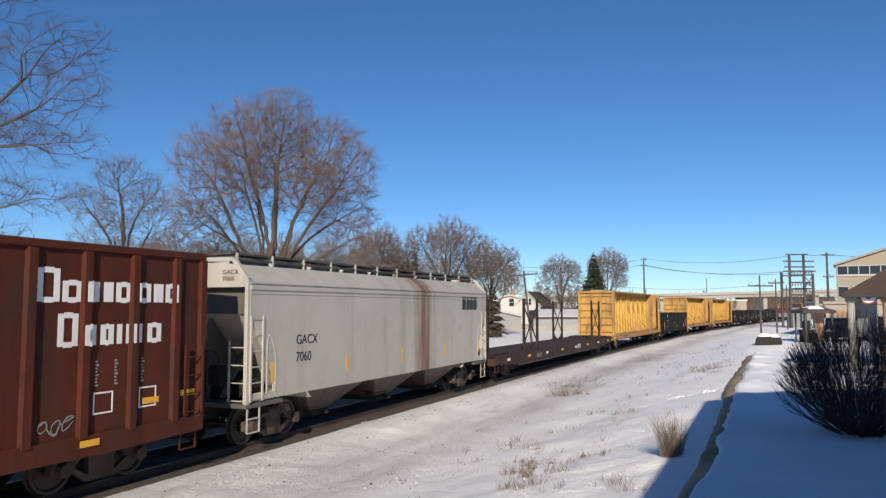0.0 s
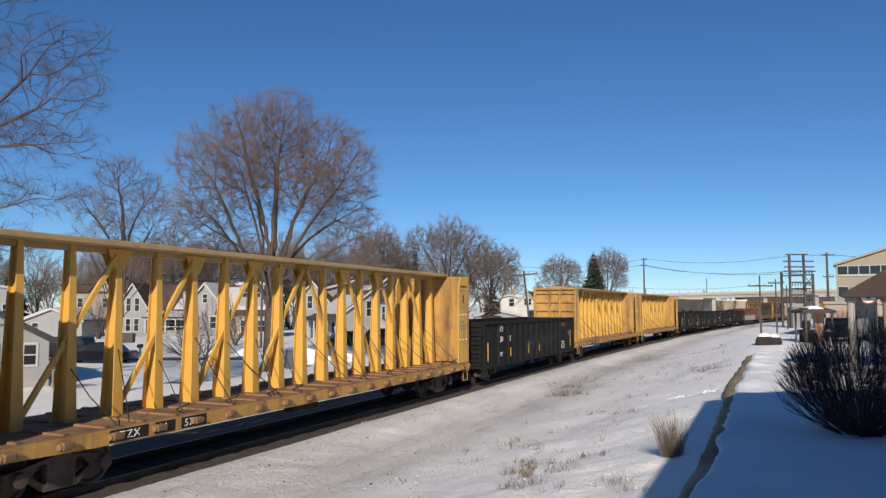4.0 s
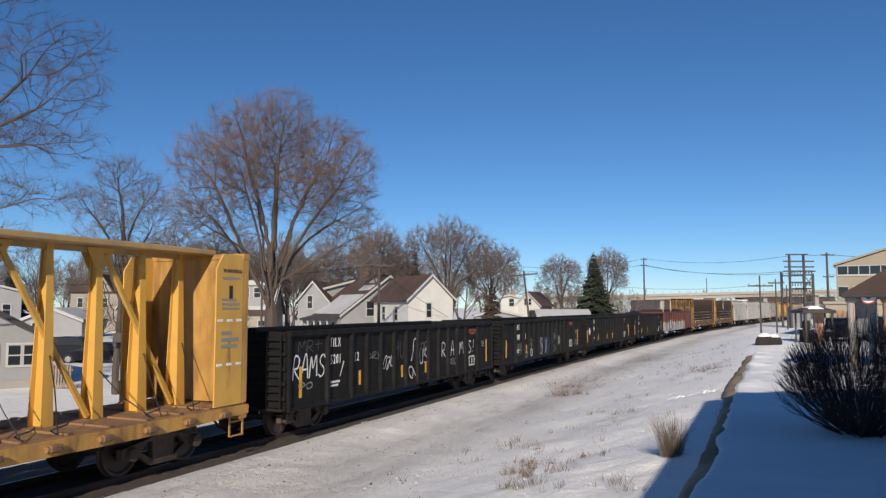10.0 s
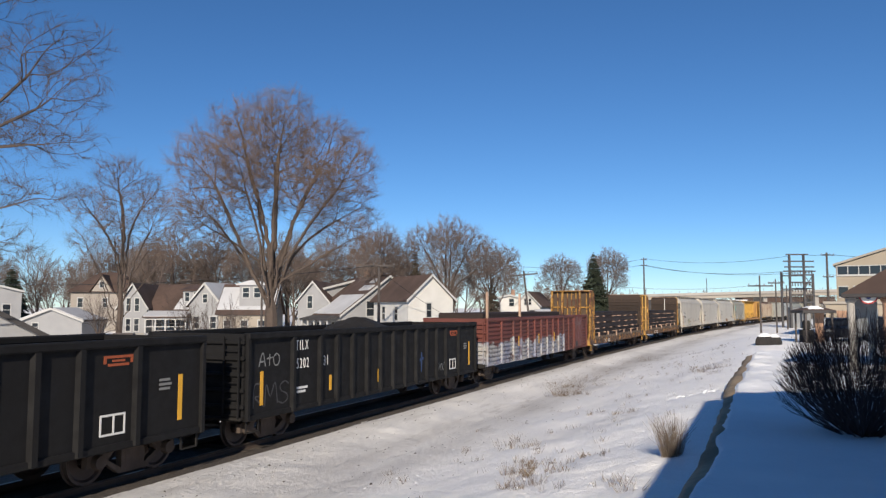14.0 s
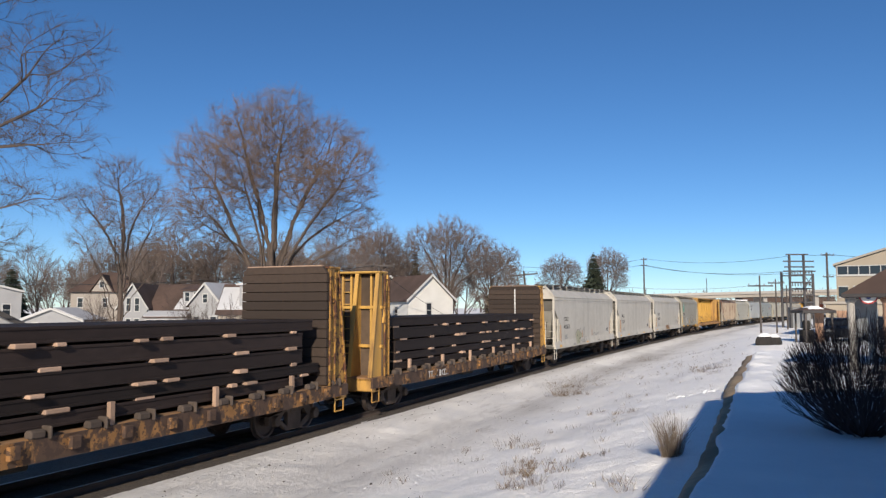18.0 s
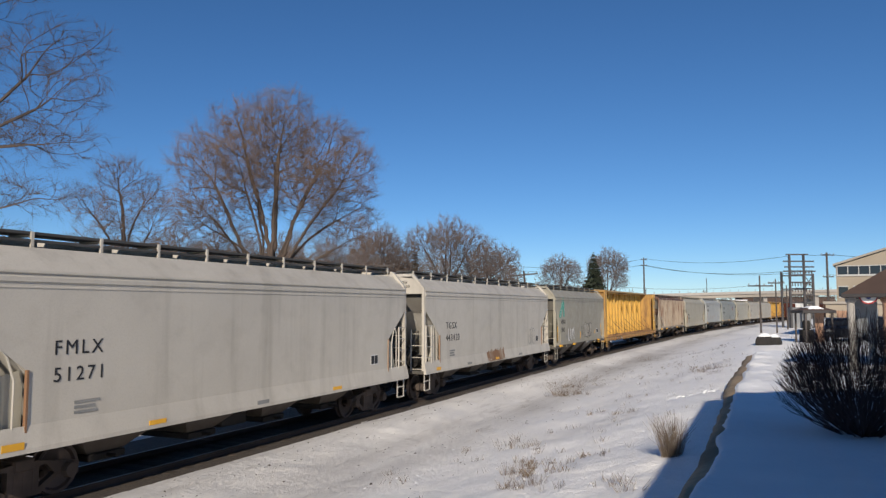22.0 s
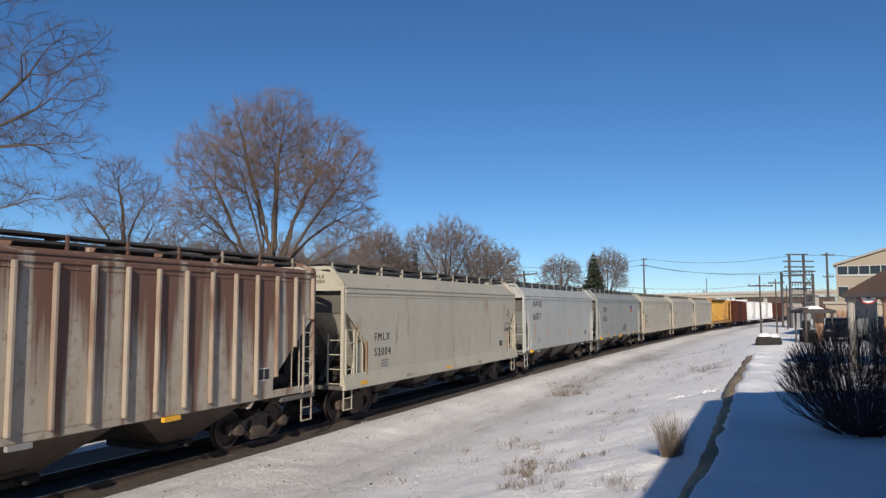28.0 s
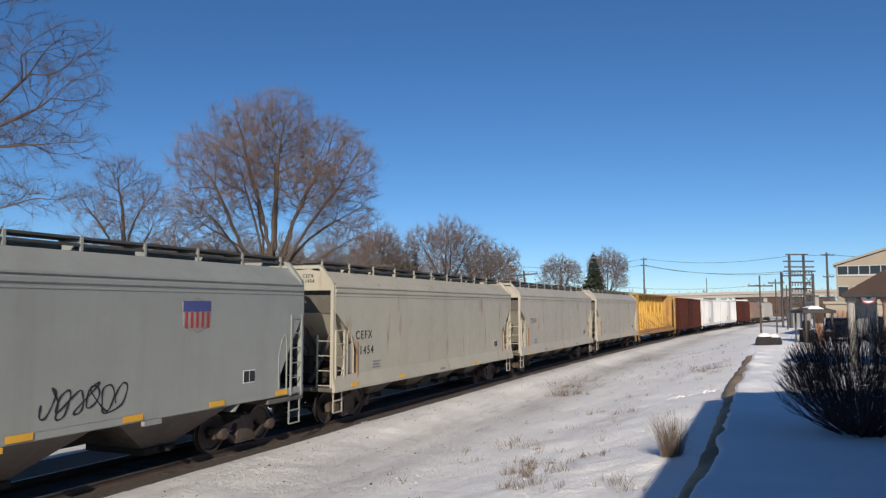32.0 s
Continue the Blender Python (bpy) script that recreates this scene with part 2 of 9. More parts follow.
WIRE = plain("wire_black", (0.02, 0.02, 0.022), 0.6)
SIDING = {}
for key, c in (("white", (0.285, 0.285, 0.29)), ("bright", (0.58, 0.565, 0.53)), ("cream", (0.5, 0.45, 0.36)), ("pink", (0.3, 0.265, 0.23)), ("tan", (0.31, 0.27, 0.22)), ("grey", (0.28, 0.28, 0.29))):
    n = Nodes("siding_" + key, 0.7)
    wave = n.t.nodes.new("ShaderNodeTexWave")
    wave.wave_profile, wave.bands_direction = "SAW", "Z"
    wave.inputs["Scale"].default_value = 1.6
    n.link(n.co.outputs["Object"], wave.inputs["Vector"])
    n.colour(n.mix(n.ramp(n.noise(0.7, 5), 0.35, 0.7, 0, 0.5), c, tuple(v * 0.78 for v in c)))
    SIDING[key] = n.bump(wave.outputs["Fac"], 0.5, 0.02).m
SHINGLE = plain("shingle_brown", (0.095, 0.06, 0.047), 0.9, 0, 0.4, 3)
SHINGLE_DARK = plain("shingle_dark", (0.06, 0.055, 0.055), 0.9, 0, 0.4, 3)
TRIM = plain("trim_white", (0.45, 0.445, 0.43), 0.6, 0, 0.1)
GLASS = Nodes("window_glass", 0.06).colour((0.02, 0.024, 0.03)).m
CONCRETE = plain("concrete", (0.37, 0.345, 0.315), 0.9, 0, 0.25, 1.5)
BRIDGE_BEIGE = plain("bridge_beige", (0.35, 0.315, 0.27), 0.9, 0, 0.2, 0.6)
STUCCO = plain("stucco_beige", (0.34, 0.29, 0.225), 0.9, 0, 0.15, 1.0)
BRICK = plain("brick_tan", (0.4, 0.24, 0.16), 0.9, 0, 0.3, 4)
GALV = plain("galvanised_steel", (0.3, 0.31, 0.32), 0.5, 0.5, 0.25)
STONE = plain("boulder_stone", (0.032, 0.028, 0.026), 0.95, 0, 0.5, 2)
EARTH = plain("bare_earth", (0.42, 0.315, 0.2), 0.95, 0, 0.5, 5, 0.8)
CAR_BLACK = plain("car_paint_black", (0.008, 0.008, 0.01), 0.35, 0, 0.2)
CAR_BLUE = plain("car_paint_navy", (0.004, 0.005, 0.008), 0.22, 0, 0.2)
RUBBER = plain("rubber", (0.02, 0.02, 0.02), 0.85)
CLOTH_WHITE = plain("bunting_white", (0.75, 0.74, 0.73), 0.9)
CLOTH_RED = plain("bunting_red", (0.36, 0.05, 0.055), 0.9)
CLOTH_BLUE = plain("bunting_blue", (0.06, 0.08, 0.25), 0.9)


# ---- mesh building ----
class Mesh:
    """Gathers simple solids into one mesh."""

    def __init__(self):
        self.v, self.f = [], []

    def add(self, verts, faces):
        k = len(self.v)
        self.v += [tuple(p) for p in verts]
        self.f += [tuple(i + k for i in f) for f in faces]
        return self

    def box(self, x0, x1, y0, y1, z0, z1, bev=0.0):
        if bev <= 0:
            return self.hexa([(x0, y0, z0), (x1, y0, z0), (x1, y1, z0), (x0, y1, z0), (x0, y0, z1), (x1, y0, z1), (x1, y1, z1), (x0, y1, z1)])
        c, h = Vector(((x0 + x1) / 2, (y0 + y1) / 2, (z0 + z1) / 2)), ((x1 - x0) / 2, (y1 - y0) / 2, (z1 - z0) / 2)
        b = min(bev, 0.49 * min(h) * 2)
        v, at = [], {}
        for sx in (-1, 1):
            for sy in (-1, 1):
                for sz in (-1, 1):
                    for ax in range(3):
                        s = (sx, sy, sz)
                        at[s, ax] = len(v)
                        v.append(tuple(c[i] + s[i] * (h[i] if i == ax else h[i] - b) for i in range(3)))
        f = []
        for ax in range(3):
            i, j = (ax + 1) % 3, (ax + 2) % 3
            for sg in (-1, 1):
                ring = []
                for a, e in ((-1, -1), (1, -1), (1, 1), (-1, 1)):
                    s = [0, 0, 0]
                    s[ax], s[i], s[j] = sg, a, e
                    ring.append(at[tuple(s), ax])
                f.append(ring if sg > 0 else ring[::-1])
            for a in (-1, 1):
                for e in (-1, 1):
                    s0, s1 = [0, 0, 0], [0, 0, 0]
                    s0[i], s0[j], s0[ax] = a, e, -1
                    s1[i], s1[j], s1[ax] = a, e, 1
                    q = [at[tuple(s0), i], at[tuple(s1), i], at[tuple(s1), j], at[tuple(s0), j]]
                    f.append(q if a * e > 0 else q[::-1])
        for s in [(a, e, g) for a in (-1, 1) for e in (-1, 1) for g in (-1, 1)]:
            q = [at[s, 0], at[s, 1], at[s, 2]]
            f.append(q if s[0] * s[1] * s[2] > 0 else q[::-1])
        return self.add(v, f)

    def hexa(self, p):
        return self.add(p, [(3, 2, 1, 0), (4, 5, 6, 7), (0, 1, 5, 4), (1, 2, 6, 5), (2, 3, 7, 6), (3, 0, 4, 7)])

    def beam(self, p, q, w, h=None, up=(0, 0, 1)):
        p, q, up = Vector(p), Vector(q), Vector(up)
        d = (q - p).normalized()
        if abs(d.dot(up)) > 0.99:
            up = Vector((0, 1, 0))
        a = d.cross(up).normalized() * (w / 2)
        b = a.cross(d).normalized() * ((h or w) / 2)
        return self.hexa([p - a - b, q - a - b, q + a - b, p + a - b, p - a + b, q - a + b, q + a + b, p + a + b])

    def prism(self, outline, y0, y1, axis="y"):
        """An outline in the plane across the axis, drawn out from y0 to y1."""
        n = len(outline)
        put = {"y": lambda a, b, c: (a, c, b), "x": lambda a, b, c: (c, a, b), "z": lambda a, b, c: (a, b, c)}[axis]
        v = [put(a, b, y0) for a, b in outline] + [put(a, b, y1) for a, b in outline]
        f = [tuple(range(n)), tuple(range(2 * n - 1, n - 1, -1))]
        f += [(i, i + n, (i + 1) % n + n, (i + 1) % n) for i in range(n)]
        return self.add(v, f)

    def tube(self, pts, r, sides=6):
        """A round bar along points; r is one radius or one for each point."""
        pts = [Vector(p) for p in pts]
        rs = r if isinstance(r, (list, tuple)) else [r] * len(pts)
        k = len(self.v)
        for i, p in enumerate(pts):
            d = (pts[min(i + 1, len(pts) - 1)] - pts[max(i - 1, 0)]).normalized()
            a = d.cross(Vector((0.13, 0.31, 0.94)) if abs(d.z) < 0.9 else Vector((1, 0, 0))).normalized()
            b = d.cross(a)
            for j in range(sides):
                t = 2 * math.pi * j / sides
                self.v.append(tuple(p + (a * math.cos(t) + b * math.sin(t)) * rs[i]))
        for i in range(len(pts) - 1):
            for j in range(sides):
                e = k + i * sides
                self.f.append((e + j, e + (j + 1) % sides, e + sides + (j + 1) % sides, e + sides + j))
        self.f.append(tuple(k + j for j in range(sides))[::-1])
        self.f.append(tuple(k + (len(pts) - 1) * sides + j for j in range(sides)))
        return self

    def lathe(self, profile, segs=20, axis="y", centre=(0, 0, 0)):
        """Turns a profile of (radius, place along the axis)."""
        k = len(self.v)
        cx, cy, cz = centre
        for r, a in profile:
            for j in range(segs):
                t = 2 * math.pi * j / segs
                c, s = r * math.cos(t), r * math.sin(t)
                self.v.append({"y": (cx + c, cy + a, cz + s), "z": (cx + c, cy + s, cz + a), "x": (cx + a, cy + c, cz + s)}[axis])
        for i in range(len(profile) - 1):
            for j in range(segs):
                e, g = k + i * segs + j, k + i * segs + (j + 1) % segs
                self.f.append((e, g, g + segs, e + segs))
        return self

    def data(self, name, material, smooth=False):
        me = bpy.data.meshes.new(name)
        me.from_pydata(self.v, [], self.f)
        bm = bmesh.new()
        bm.from_mesh(me)
        bmesh.ops.recalc_face_normals(bm, faces=bm.faces)
        bm.to_mesh(me)
        bm.free()
        me.materials.append(material)
        if smooth:
            me.shade_smooth()
        return me

    def raw(self, name, material):
        """As data(), for large meshes whose faces already look outwards."""
        me = bpy.data.meshes.new(name)
        me.from_pydata(self.v, [], self.f)
        me.materials.append(material)
        return me


def part(name, mesh, material, parent, label="", smooth=False):
    """Links a mesh as one object under a thing or a part."""
    me = mesh.data(name, material, smooth) if isinstance(mesh, Mesh) else mesh
    ob = new(name, me)
    ob.parent = parent
    if label:
        tagged(ob, label)
    return ob


def thing(name, label, category, m=None, group="", kind=""):
    ob = new(name)
    ob.empty_display_size = 0.3
    if m is not None:
        ob.matrix_basis = m
    return tagged(ob, label, category, group, kind)


def solid(name, mesh, material, label, category="", m=None, group="", kind="", smooth=False):
    ob = new(name, mesh.data(name, material, smooth) if isinstance(mesh, Mesh) else mesh)
    if m is not None:
        ob.matrix_basis = m
    return tagged(ob, label, category, group, kind)


def letters(body, size, x, y, z, material, parent, name="lettering", wide=1.0, gap=1.0, label=""):
    """Words on a side that faces -y; x, z: the lower left corner."""
    cu = bpy.data.curves.new(name, "FONT")
    cu.body, cu.size, cu.extrude, cu.space_character = body, size, 0.004, gap
    tmp = bpy.data.objects.new(name, cu)
    me = bpy.data.meshes.new_from_object(tmp)
    bpy.data.objects.remove(tmp)
    me.transform(Matrix.Translation((x, y, z)) @ Euler((radians(90), 0, 0)).to_matrix().to_4x4() @ Matrix.Diagonal((wide, 1, 1, 1)))
    me.materials.clear()
    me.materials.append(material)
    return part(name, me, material, parent, label)


def bars(rows, x, y, z, material, parent, name="small_print", label=""):
    """Print too small to read: rows of (width, height, drop)."""
    m = Mesh()
    for w, h, d in rows:
        m.box(x, x + w, y - 0.006, y, z - d - h, z - d)
    return part(name, m, material, parent, label)


def scrawl(seed, x, y, z, w, h, material, parent, strokes=5, pen=0.05, outline=None):
    """A sprayed tag: one unbroken pen line of loops that stand for nothing; outline: a wider line behind it."""
    rnd = random.Random(seed)
    key = []
    for i in range(strokes):
        # a curl: more than a turn of a leaning ellipse, then a tail to the next
        cx, rx = x + w * (i + 0.5) / strokes, w / strokes * rnd.uniform(0.32, 0.6)
        cz, rz = z + h * rnd.uniform(0.42, 0.58), h * rnd.uniform(0.3, 0.5)
        a, turn, lean = rnd.uniform(0, 6.3), rnd.choice((-1, 1)), rnd.uniform(-0.3, 0.5)
        for k in range(rnd.randint(5, 8)):
            a += turn * rnd.uniform(0.9, 1.5)
            f = rnd.uniform(0.7, 1.0)
            key.append((cx + rx * f * math.cos(a) + lean * rz * math.sin(a), cz + rz * f * math.sin(a)))
    pts, n = [], len(key)
    for i in range(n - 1):
        a, b, c, d = key[max(i - 1, 0)], key[i], key[i + 1], key[min(i + 2, n - 1)]
        for j in range(5):
            t = j / 5
            pts.append(tuple(0.5 * (2 * b[m] + (c[m] - a[m]) * t + (2 * a[m] - 5 * b[m] + 4 * c[m] - d[m]) * t * t + (3 * b[m] - a[m] - 3 * c[m] + d[m]) * t ** 3) for m in (0, 1)))

    def ribbon(wide, out, mat, label):
        m = Mesh()
        for i, (px, pz) in enumerate(pts):
            (ax, az), (bx, bz) = pts[max(i - 1, 0)], pts[min(i + 1, len(pts) - 1)]
            l = math.hypot(bx - ax, bz - az) or 1.0
            e = wide / 2 * (0.75 + 0.25 * math.sin(i * 0.9))
            m.v += [(px - (bz - az) / l * e, y - out, pz + (bx - ax) / l * e), (px + (bz - az) / l * e, y - out, pz - (bx - ax) / l * e)]
            if i:
                k = len(m.v)
                m.f.append((k - 4, k - 3, k - 1, k - 2))
        return part("graffiti", m, mat, parent, label)

    if outline:
        ribbon(pen * 1.5 + 0.05, 0.004, outline, "dark outline of a sprayed tag")
    return ribbon(pen, 0.008 if outline else 0.004, material, "sprayed graffiti tag")


# strokes of sprayed capitals, in a box one wide and one high
GLYPHS = {
    "R": [[(0.1, 0.0), (0.15, 0.95), (0.6, 1.0), (0.75, 0.75), (0.55, 0.5), (0.2, 0.45), (0.85, 0.0)]],
    "A": [[(0.0, 0.0), (0.35, 1.0), (0.6, 0.95), (0.85, 0.0)], [(0.15, 0.4), (0.75, 0.42)]],
    "M": [[(0.0, 0.0), (0.1, 0.95), (0.4, 0.4), (0.75, 1.0), (0.95, 0.05)]],
    "N": [[(0.05, 0.0), (0.1, 0.9), (0.75, 0.1), (0.85, 1.0)]],
    "S": [[(0.9, 0.85), (0.6, 1.0), (0.25, 0.85), (0.3, 0.6), (0.75, 0.4), (0.8, 0.15), (0.45, 0.0), (0.1, 0.12)]],
    "!": [[(0.7, 1.0), (0.45, 0.3)], [(0.36, 0.1), (0.3, 0.0)]],
    "T": [[(0.1, 0.62), (0.95, 0.7)], [(0.5, 1.0), (0.45, 0.0)]],
    "O": [[(0.5, 1.0), (0.1, 0.7), (0.15, 0.2), (0.5, 0.0), (0.85, 0.25), (0.85, 0.75), (0.5, 1.0)]],
    "U": [[(0.05, 1.0), (0.1, 0.25), (0.4, 0.0), (0.75, 0.2), (0.9, 1.0)]],
    "loop": [[(0.1, 0.1), (0.0, 0.25), (0.3, 0.3), (0.55, 0.15), (0.85, 0.0), (0.75, 0.35), (0.95, 0.8), (0.8, 1.0), (0.5, 0.95), (0.45, 0.7), (0.25, 0.45)], [(0.1, 0.1), (0.35, 0.0), (0.45, 0.2)]],
}


def curve_through(key, n=4):
    """A smooth line through points."""
    out = []
    for i in range(len(key) - 1):
        a, b, c, d = key[max(i - 1, 0)], key[i], key[i + 1], key[min(i + 2, len(key) - 1)]
        for j in range(n):
            t = j / n
            out.append(tuple(0.5 * (2 * b[m] + (c[m] - a[m]) * t + (2 * a[m] - 5 * b[m] + 4 * c[m] - d[m]) * t * t + (3 * b[m] - a[m] - 3 * c[m] + d[m]) * t ** 3) for m in (0, 1)))
    return out + [key[-1]]


def ribbon_mesh(lines, y, wide):
    """Flat pen lines on a side that faces -y."""
    m = Mesh()
    for pts in lines:
        for i, (px, pz) in enumerate(pts):
            (ax, az), (bx, bz) = pts[max(i - 1, 0)], pts[min(i + 1, len(pts) - 1)]
            l = math.hypot(bx - ax, bz - az) or 1.0
            e = wide / 2 * (0.8 + 0.2 * math.sin(i * 1.3))
            m.v += [(px - (bz - az) / l * e, y, pz + (bx - ax) / l * e), (px + (bz - az) / l * e, y, pz - (bx - ax) / l * e)]
            if i:
                k = len(m.v)
                m.f.append((k - 4, k - 3, k - 1, k - 2))
    return m


def sprayed(word, x, y, z, wide, tall, step, material, parent, pen=0.045, lean=0.0):
    """A sprayed word or sign, one glyph each step metres."""
    lines = []
    for i, g in enumerate(word):
        for stroke in GLYPHS[g]:
            lines.append([(x + i * step + a * wide + lean * b * tall, z + b * tall) for a, b in curve_through(stroke)])
    return part("graffiti", ribbon_mesh(lines, y, pen), material, parent, "sprayed graffiti tag")


# outlines of fat sprayed letters in a unit box
BODIES = [
    [(0.0, 0.0), (0.02, 0.7), (0.25, 0.98), (0.6, 1.0), (0.88, 0.82), (0.95, 0.3), (0.78, 0.0), (0.6, 0.1), (0.56, 0.4), (0.4, 0.4), (0.34, 0.03)],
    [(0.0, 0.05), (0.08, 0.8), (0.4, 1.0), (0.85, 0.95), (1.0, 0.7), (0.84, 0.5), (1.0, 0.3), (0.8, 0.0), (0.4, 0.06)],
    [(0.0, 0.1), (0.05, 0.92), (0.3, 1.0), (0.5, 0.72), (0.7, 1.0), (0.95, 0.9), (1.0, 0.1), (0.76, 0.0), (0.7, 0.42), (0.5, 0.24), (0.32, 0.42), (0.25, 0.0)],
]


def bubble_tag(seed, count, x, y, z, wide, tall, fill, edge, parent, pen=0.05):
    """Round sprayed letters that cannot be read: filled shapes with a dark edge and a few strokes inside."""
    rnd = random.Random(seed)
    inside, lines = Mesh(), []
    w = wide / count
    for i in range(count):
        lift, lean = rnd.uniform(-0.06, 0.06) * tall, 0.12 * tall
        body = rnd.choice(BODIES)
        ring = curve_through([(x + w * (i - 0.08 + 1.16 * (p + rnd.uniform(-0.05, 0.05))) + lean * q, z + lift + tall * (q + rnd.uniform(-0.04, 0.04))) for p, q in body + body[:1]], 3)
        ring = ring[:-1]
        k = len(inside.v)
        inside.v += [(a, y - 0.0008 * i, b) for a, b in ring]
        inside.f.append(tuple(range(k, k + len(ring))))
        lines.append(list(ring) + [ring[0]])
        g = x + w * (i + rnd.uniform(0.4, 0.6))
        lines.append([(g, z + lift + tall * 0.66), (g - 0.06 * w, z + lift + tall * 0.52), (g + 0.08 * w, z + lift + tall * 0.42)])
    tag = part("graffiti", inside, fill, parent, "sprayed letters with a dark edge")
    part("edge", ribbon_mesh(lines, y - 0.006, pen), edge, tag)
    return tag


# ---- the line: straight past the station, then a long curve to the right ----
TRACK_TURN, TRACK_OFF, CURVE_FROM, CURVE = radians(23.486), 12.88, 29.6, 0.000838


def track(s, lat=0.0):
    """A place on the line: s metres past the camera, lat metres from its middle towards the camera's side; and its heading."""
    e = max(s - CURVE_FROM, 0.0)
    a, th = TRACK_TURN, TRACK_TURN + CURVE * e
    b = min(s, CURVE_FROM)
    x, y = b * math.sin(a) - math.cos(a) * TRACK_OFF, b * math.cos(a) + math.sin(a) * TRACK_OFF
    if e > 0:
        x, y = x + (math.cos(a) - math.cos(th)) / CURVE, y + (math.sin(th) - math.sin(a)) / CURVE
    return x + math.cos(th) * lat, y - math.sin(th) * lat, th


def beside(s, off):
    """A place s metres along the station's edge and off metres to the right of the camera, in the line's own directions."""
    a = TRACK_TURN
    return s * math.sin(a) + off * math.cos(a), s * math.cos(a) - off * math.sin(a)


def lat_of(x, y):
    """Metres from the line's middle towards the camera's side, for arrays."""
    a = TRACK_TURN
    s = x * math.sin(a) + y * math.cos(a)
    lat = x * math.cos(a) - y * math.sin(a) + TRACK_OFF
    # centre of the curve
    cx, cy, _ = track(CURVE_FROM)
    cx, cy = cx + math.cos(a) / CURVE, cy - math.sin(a) / CURVE
    far = 1 / CURVE - np.hypot(x - cx, y - cy)
    return np.where(s > CURVE_FROM, far, lat), s


def value_noise(x, y, seed):
    """Smooth noise between -1 and 1 for arrays."""
    xi, yi = np.floor(x).astype(np.int64), np.floor(y).astype(np.int64)
    fx, fy = x - xi, y - yi
    fx, fy = fx * fx * (3 - 2 * fx), fy * fy * (3 - 2 * fy)

    def h(a, b):
        k = (a * 374761393 + b * 668265263 + seed * 974634777) & 0x7FFFFFFF
        k = ((k ^ (k >> 13)) * 1274126177) & 0x7FFFFFFF
        return ((k ^ (k >> 16)) & 0xFFFF) / 32767.5 - 1

    return (h(xi, yi) * (1 - fx) + h(xi + 1, yi) * fx) * (1 - fy) + (h(xi, yi + 1) * (1 - fx) + h(xi + 1, yi + 1) * fx) * fy


def ground_height(x, y):
    lat, s = lat_of(x, y)
    z = np.interp(lat, [-400, -60, -9, -4.0, -2.6, -1.5, 0.95, 1.3, 2.4, 4.2, 6.5, 11.2, 12.0, 30, 80], [0.3, -0.3, -0.45, -0.5, -0.55, -0.45, -0.4, -0.13, -0.15, -0.27, -0.05, 1.15, 1.3, 1.2, 1.0])
    fade = np.clip((110 - s) / 60, 0, 1)
    fade = fade * fade * (3 - 2 * fade)
    z = np.where(lat > 4.0, z * fade + (1 - fade) * np.interp(lat, [4, 6], [-0.3, 0.1]), z)
    near = np.clip((160 - np.hypot(x, y)) / 120, 0, 1)
    calm = np.clip((np.abs(lat) - 1.3) / 1.5, 0.12, 1)
    rough = np.interp(lat, [1.3, 1.9, 3.0, 4.0, 5.5, 7.5], [0.6, 1.3, 1.1, 0.4, 0.35, 1.0])
    z = z + calm * near * rough * (0.07 * value_noise(x / 2.3, y / 2.3, 1) + 0.04 * value_noise(x / 0.8, y / 0.8, 2) + 0.022 * value_noise(x / 0.33, y / 0.33, 3))
    # under the station's raised ground the field stays lower
    return np.where((lat > TRACK_OFF - 0.5) & (s < 42), np.minimum(z, 1.2), z)


def build_ground():
    n = 430
    u = np.linspace(-1, 1, n)
    xs = np.sinh(u * 7.0) / np.sinh(7.0) * 2600
    v = np.linspace(-0.45, 1, n)
    ys = np.sinh(v * 6.6) / np.sinh(6.6) * 2600 + 12
    gx, gy = np.meshgrid(xs, ys)
    gz = ground_height(gx, gy)
    me = bpy.data.meshes.new("ground")
    idx = np.arange(n * n).reshape(n, n)
    faces = np.stack([idx[:-1, :-1], idx[:-1, 1:], idx[1:, 1:], idx[1:, :-1]], -1).reshape(-1, 4)
    me.from_pydata(np.stack([gx, gy, gz], -1).reshape(-1, 3).tolist(), [], faces.tolist())
    lat, s = lat_of(gx, gy)
    g = np.interp(lat, [-9, -4, 0.9, 1.4, 1.9, 2.7, 3.3, 4.0, 5.4, 6.6, 8.0], [0.3, 0.85, 1, 1.0, 0.62, 0.3, 0.5, 0.85, 0.7, 0.15, 0.0])
    g = g + 0.35 * np.clip(value_noise(gx / 3, gy / 3, 8), 0, 1) * (np.abs(lat - 6) < 4)
    a = me.attributes.new("gravel", "FLOAT", "POINT")
    a.data.foreach_set("value", np.clip(g, 0, 1).reshape(-1).astype(np.float32))
    me.materials.append(SNOW_FIELD)
    me.shade_smooth()
    return tagged(new("ground", me), "snow-covered ground with dirty gravel beside the track", "ground", kind="structure")


def strip(lo, hi, profile, step=1.5):
    """A cross-section (lat, z) drawn along the line."""
    m, n = Mesh(), len(profile)
    count = int((hi - lo) / step) + 1
    for i in range(count):
        s = lo + (hi - lo) * i / (count - 1)
        for lat, z in profile:
            x, y, _ = track(s, lat)
            m.v.append((x, y, z))
    for i in range(count - 1):
        for j in range(n - 1):
            a = i * n + j
            m.f.append((a, a + 1, a + n + 1, a + n))
    return m


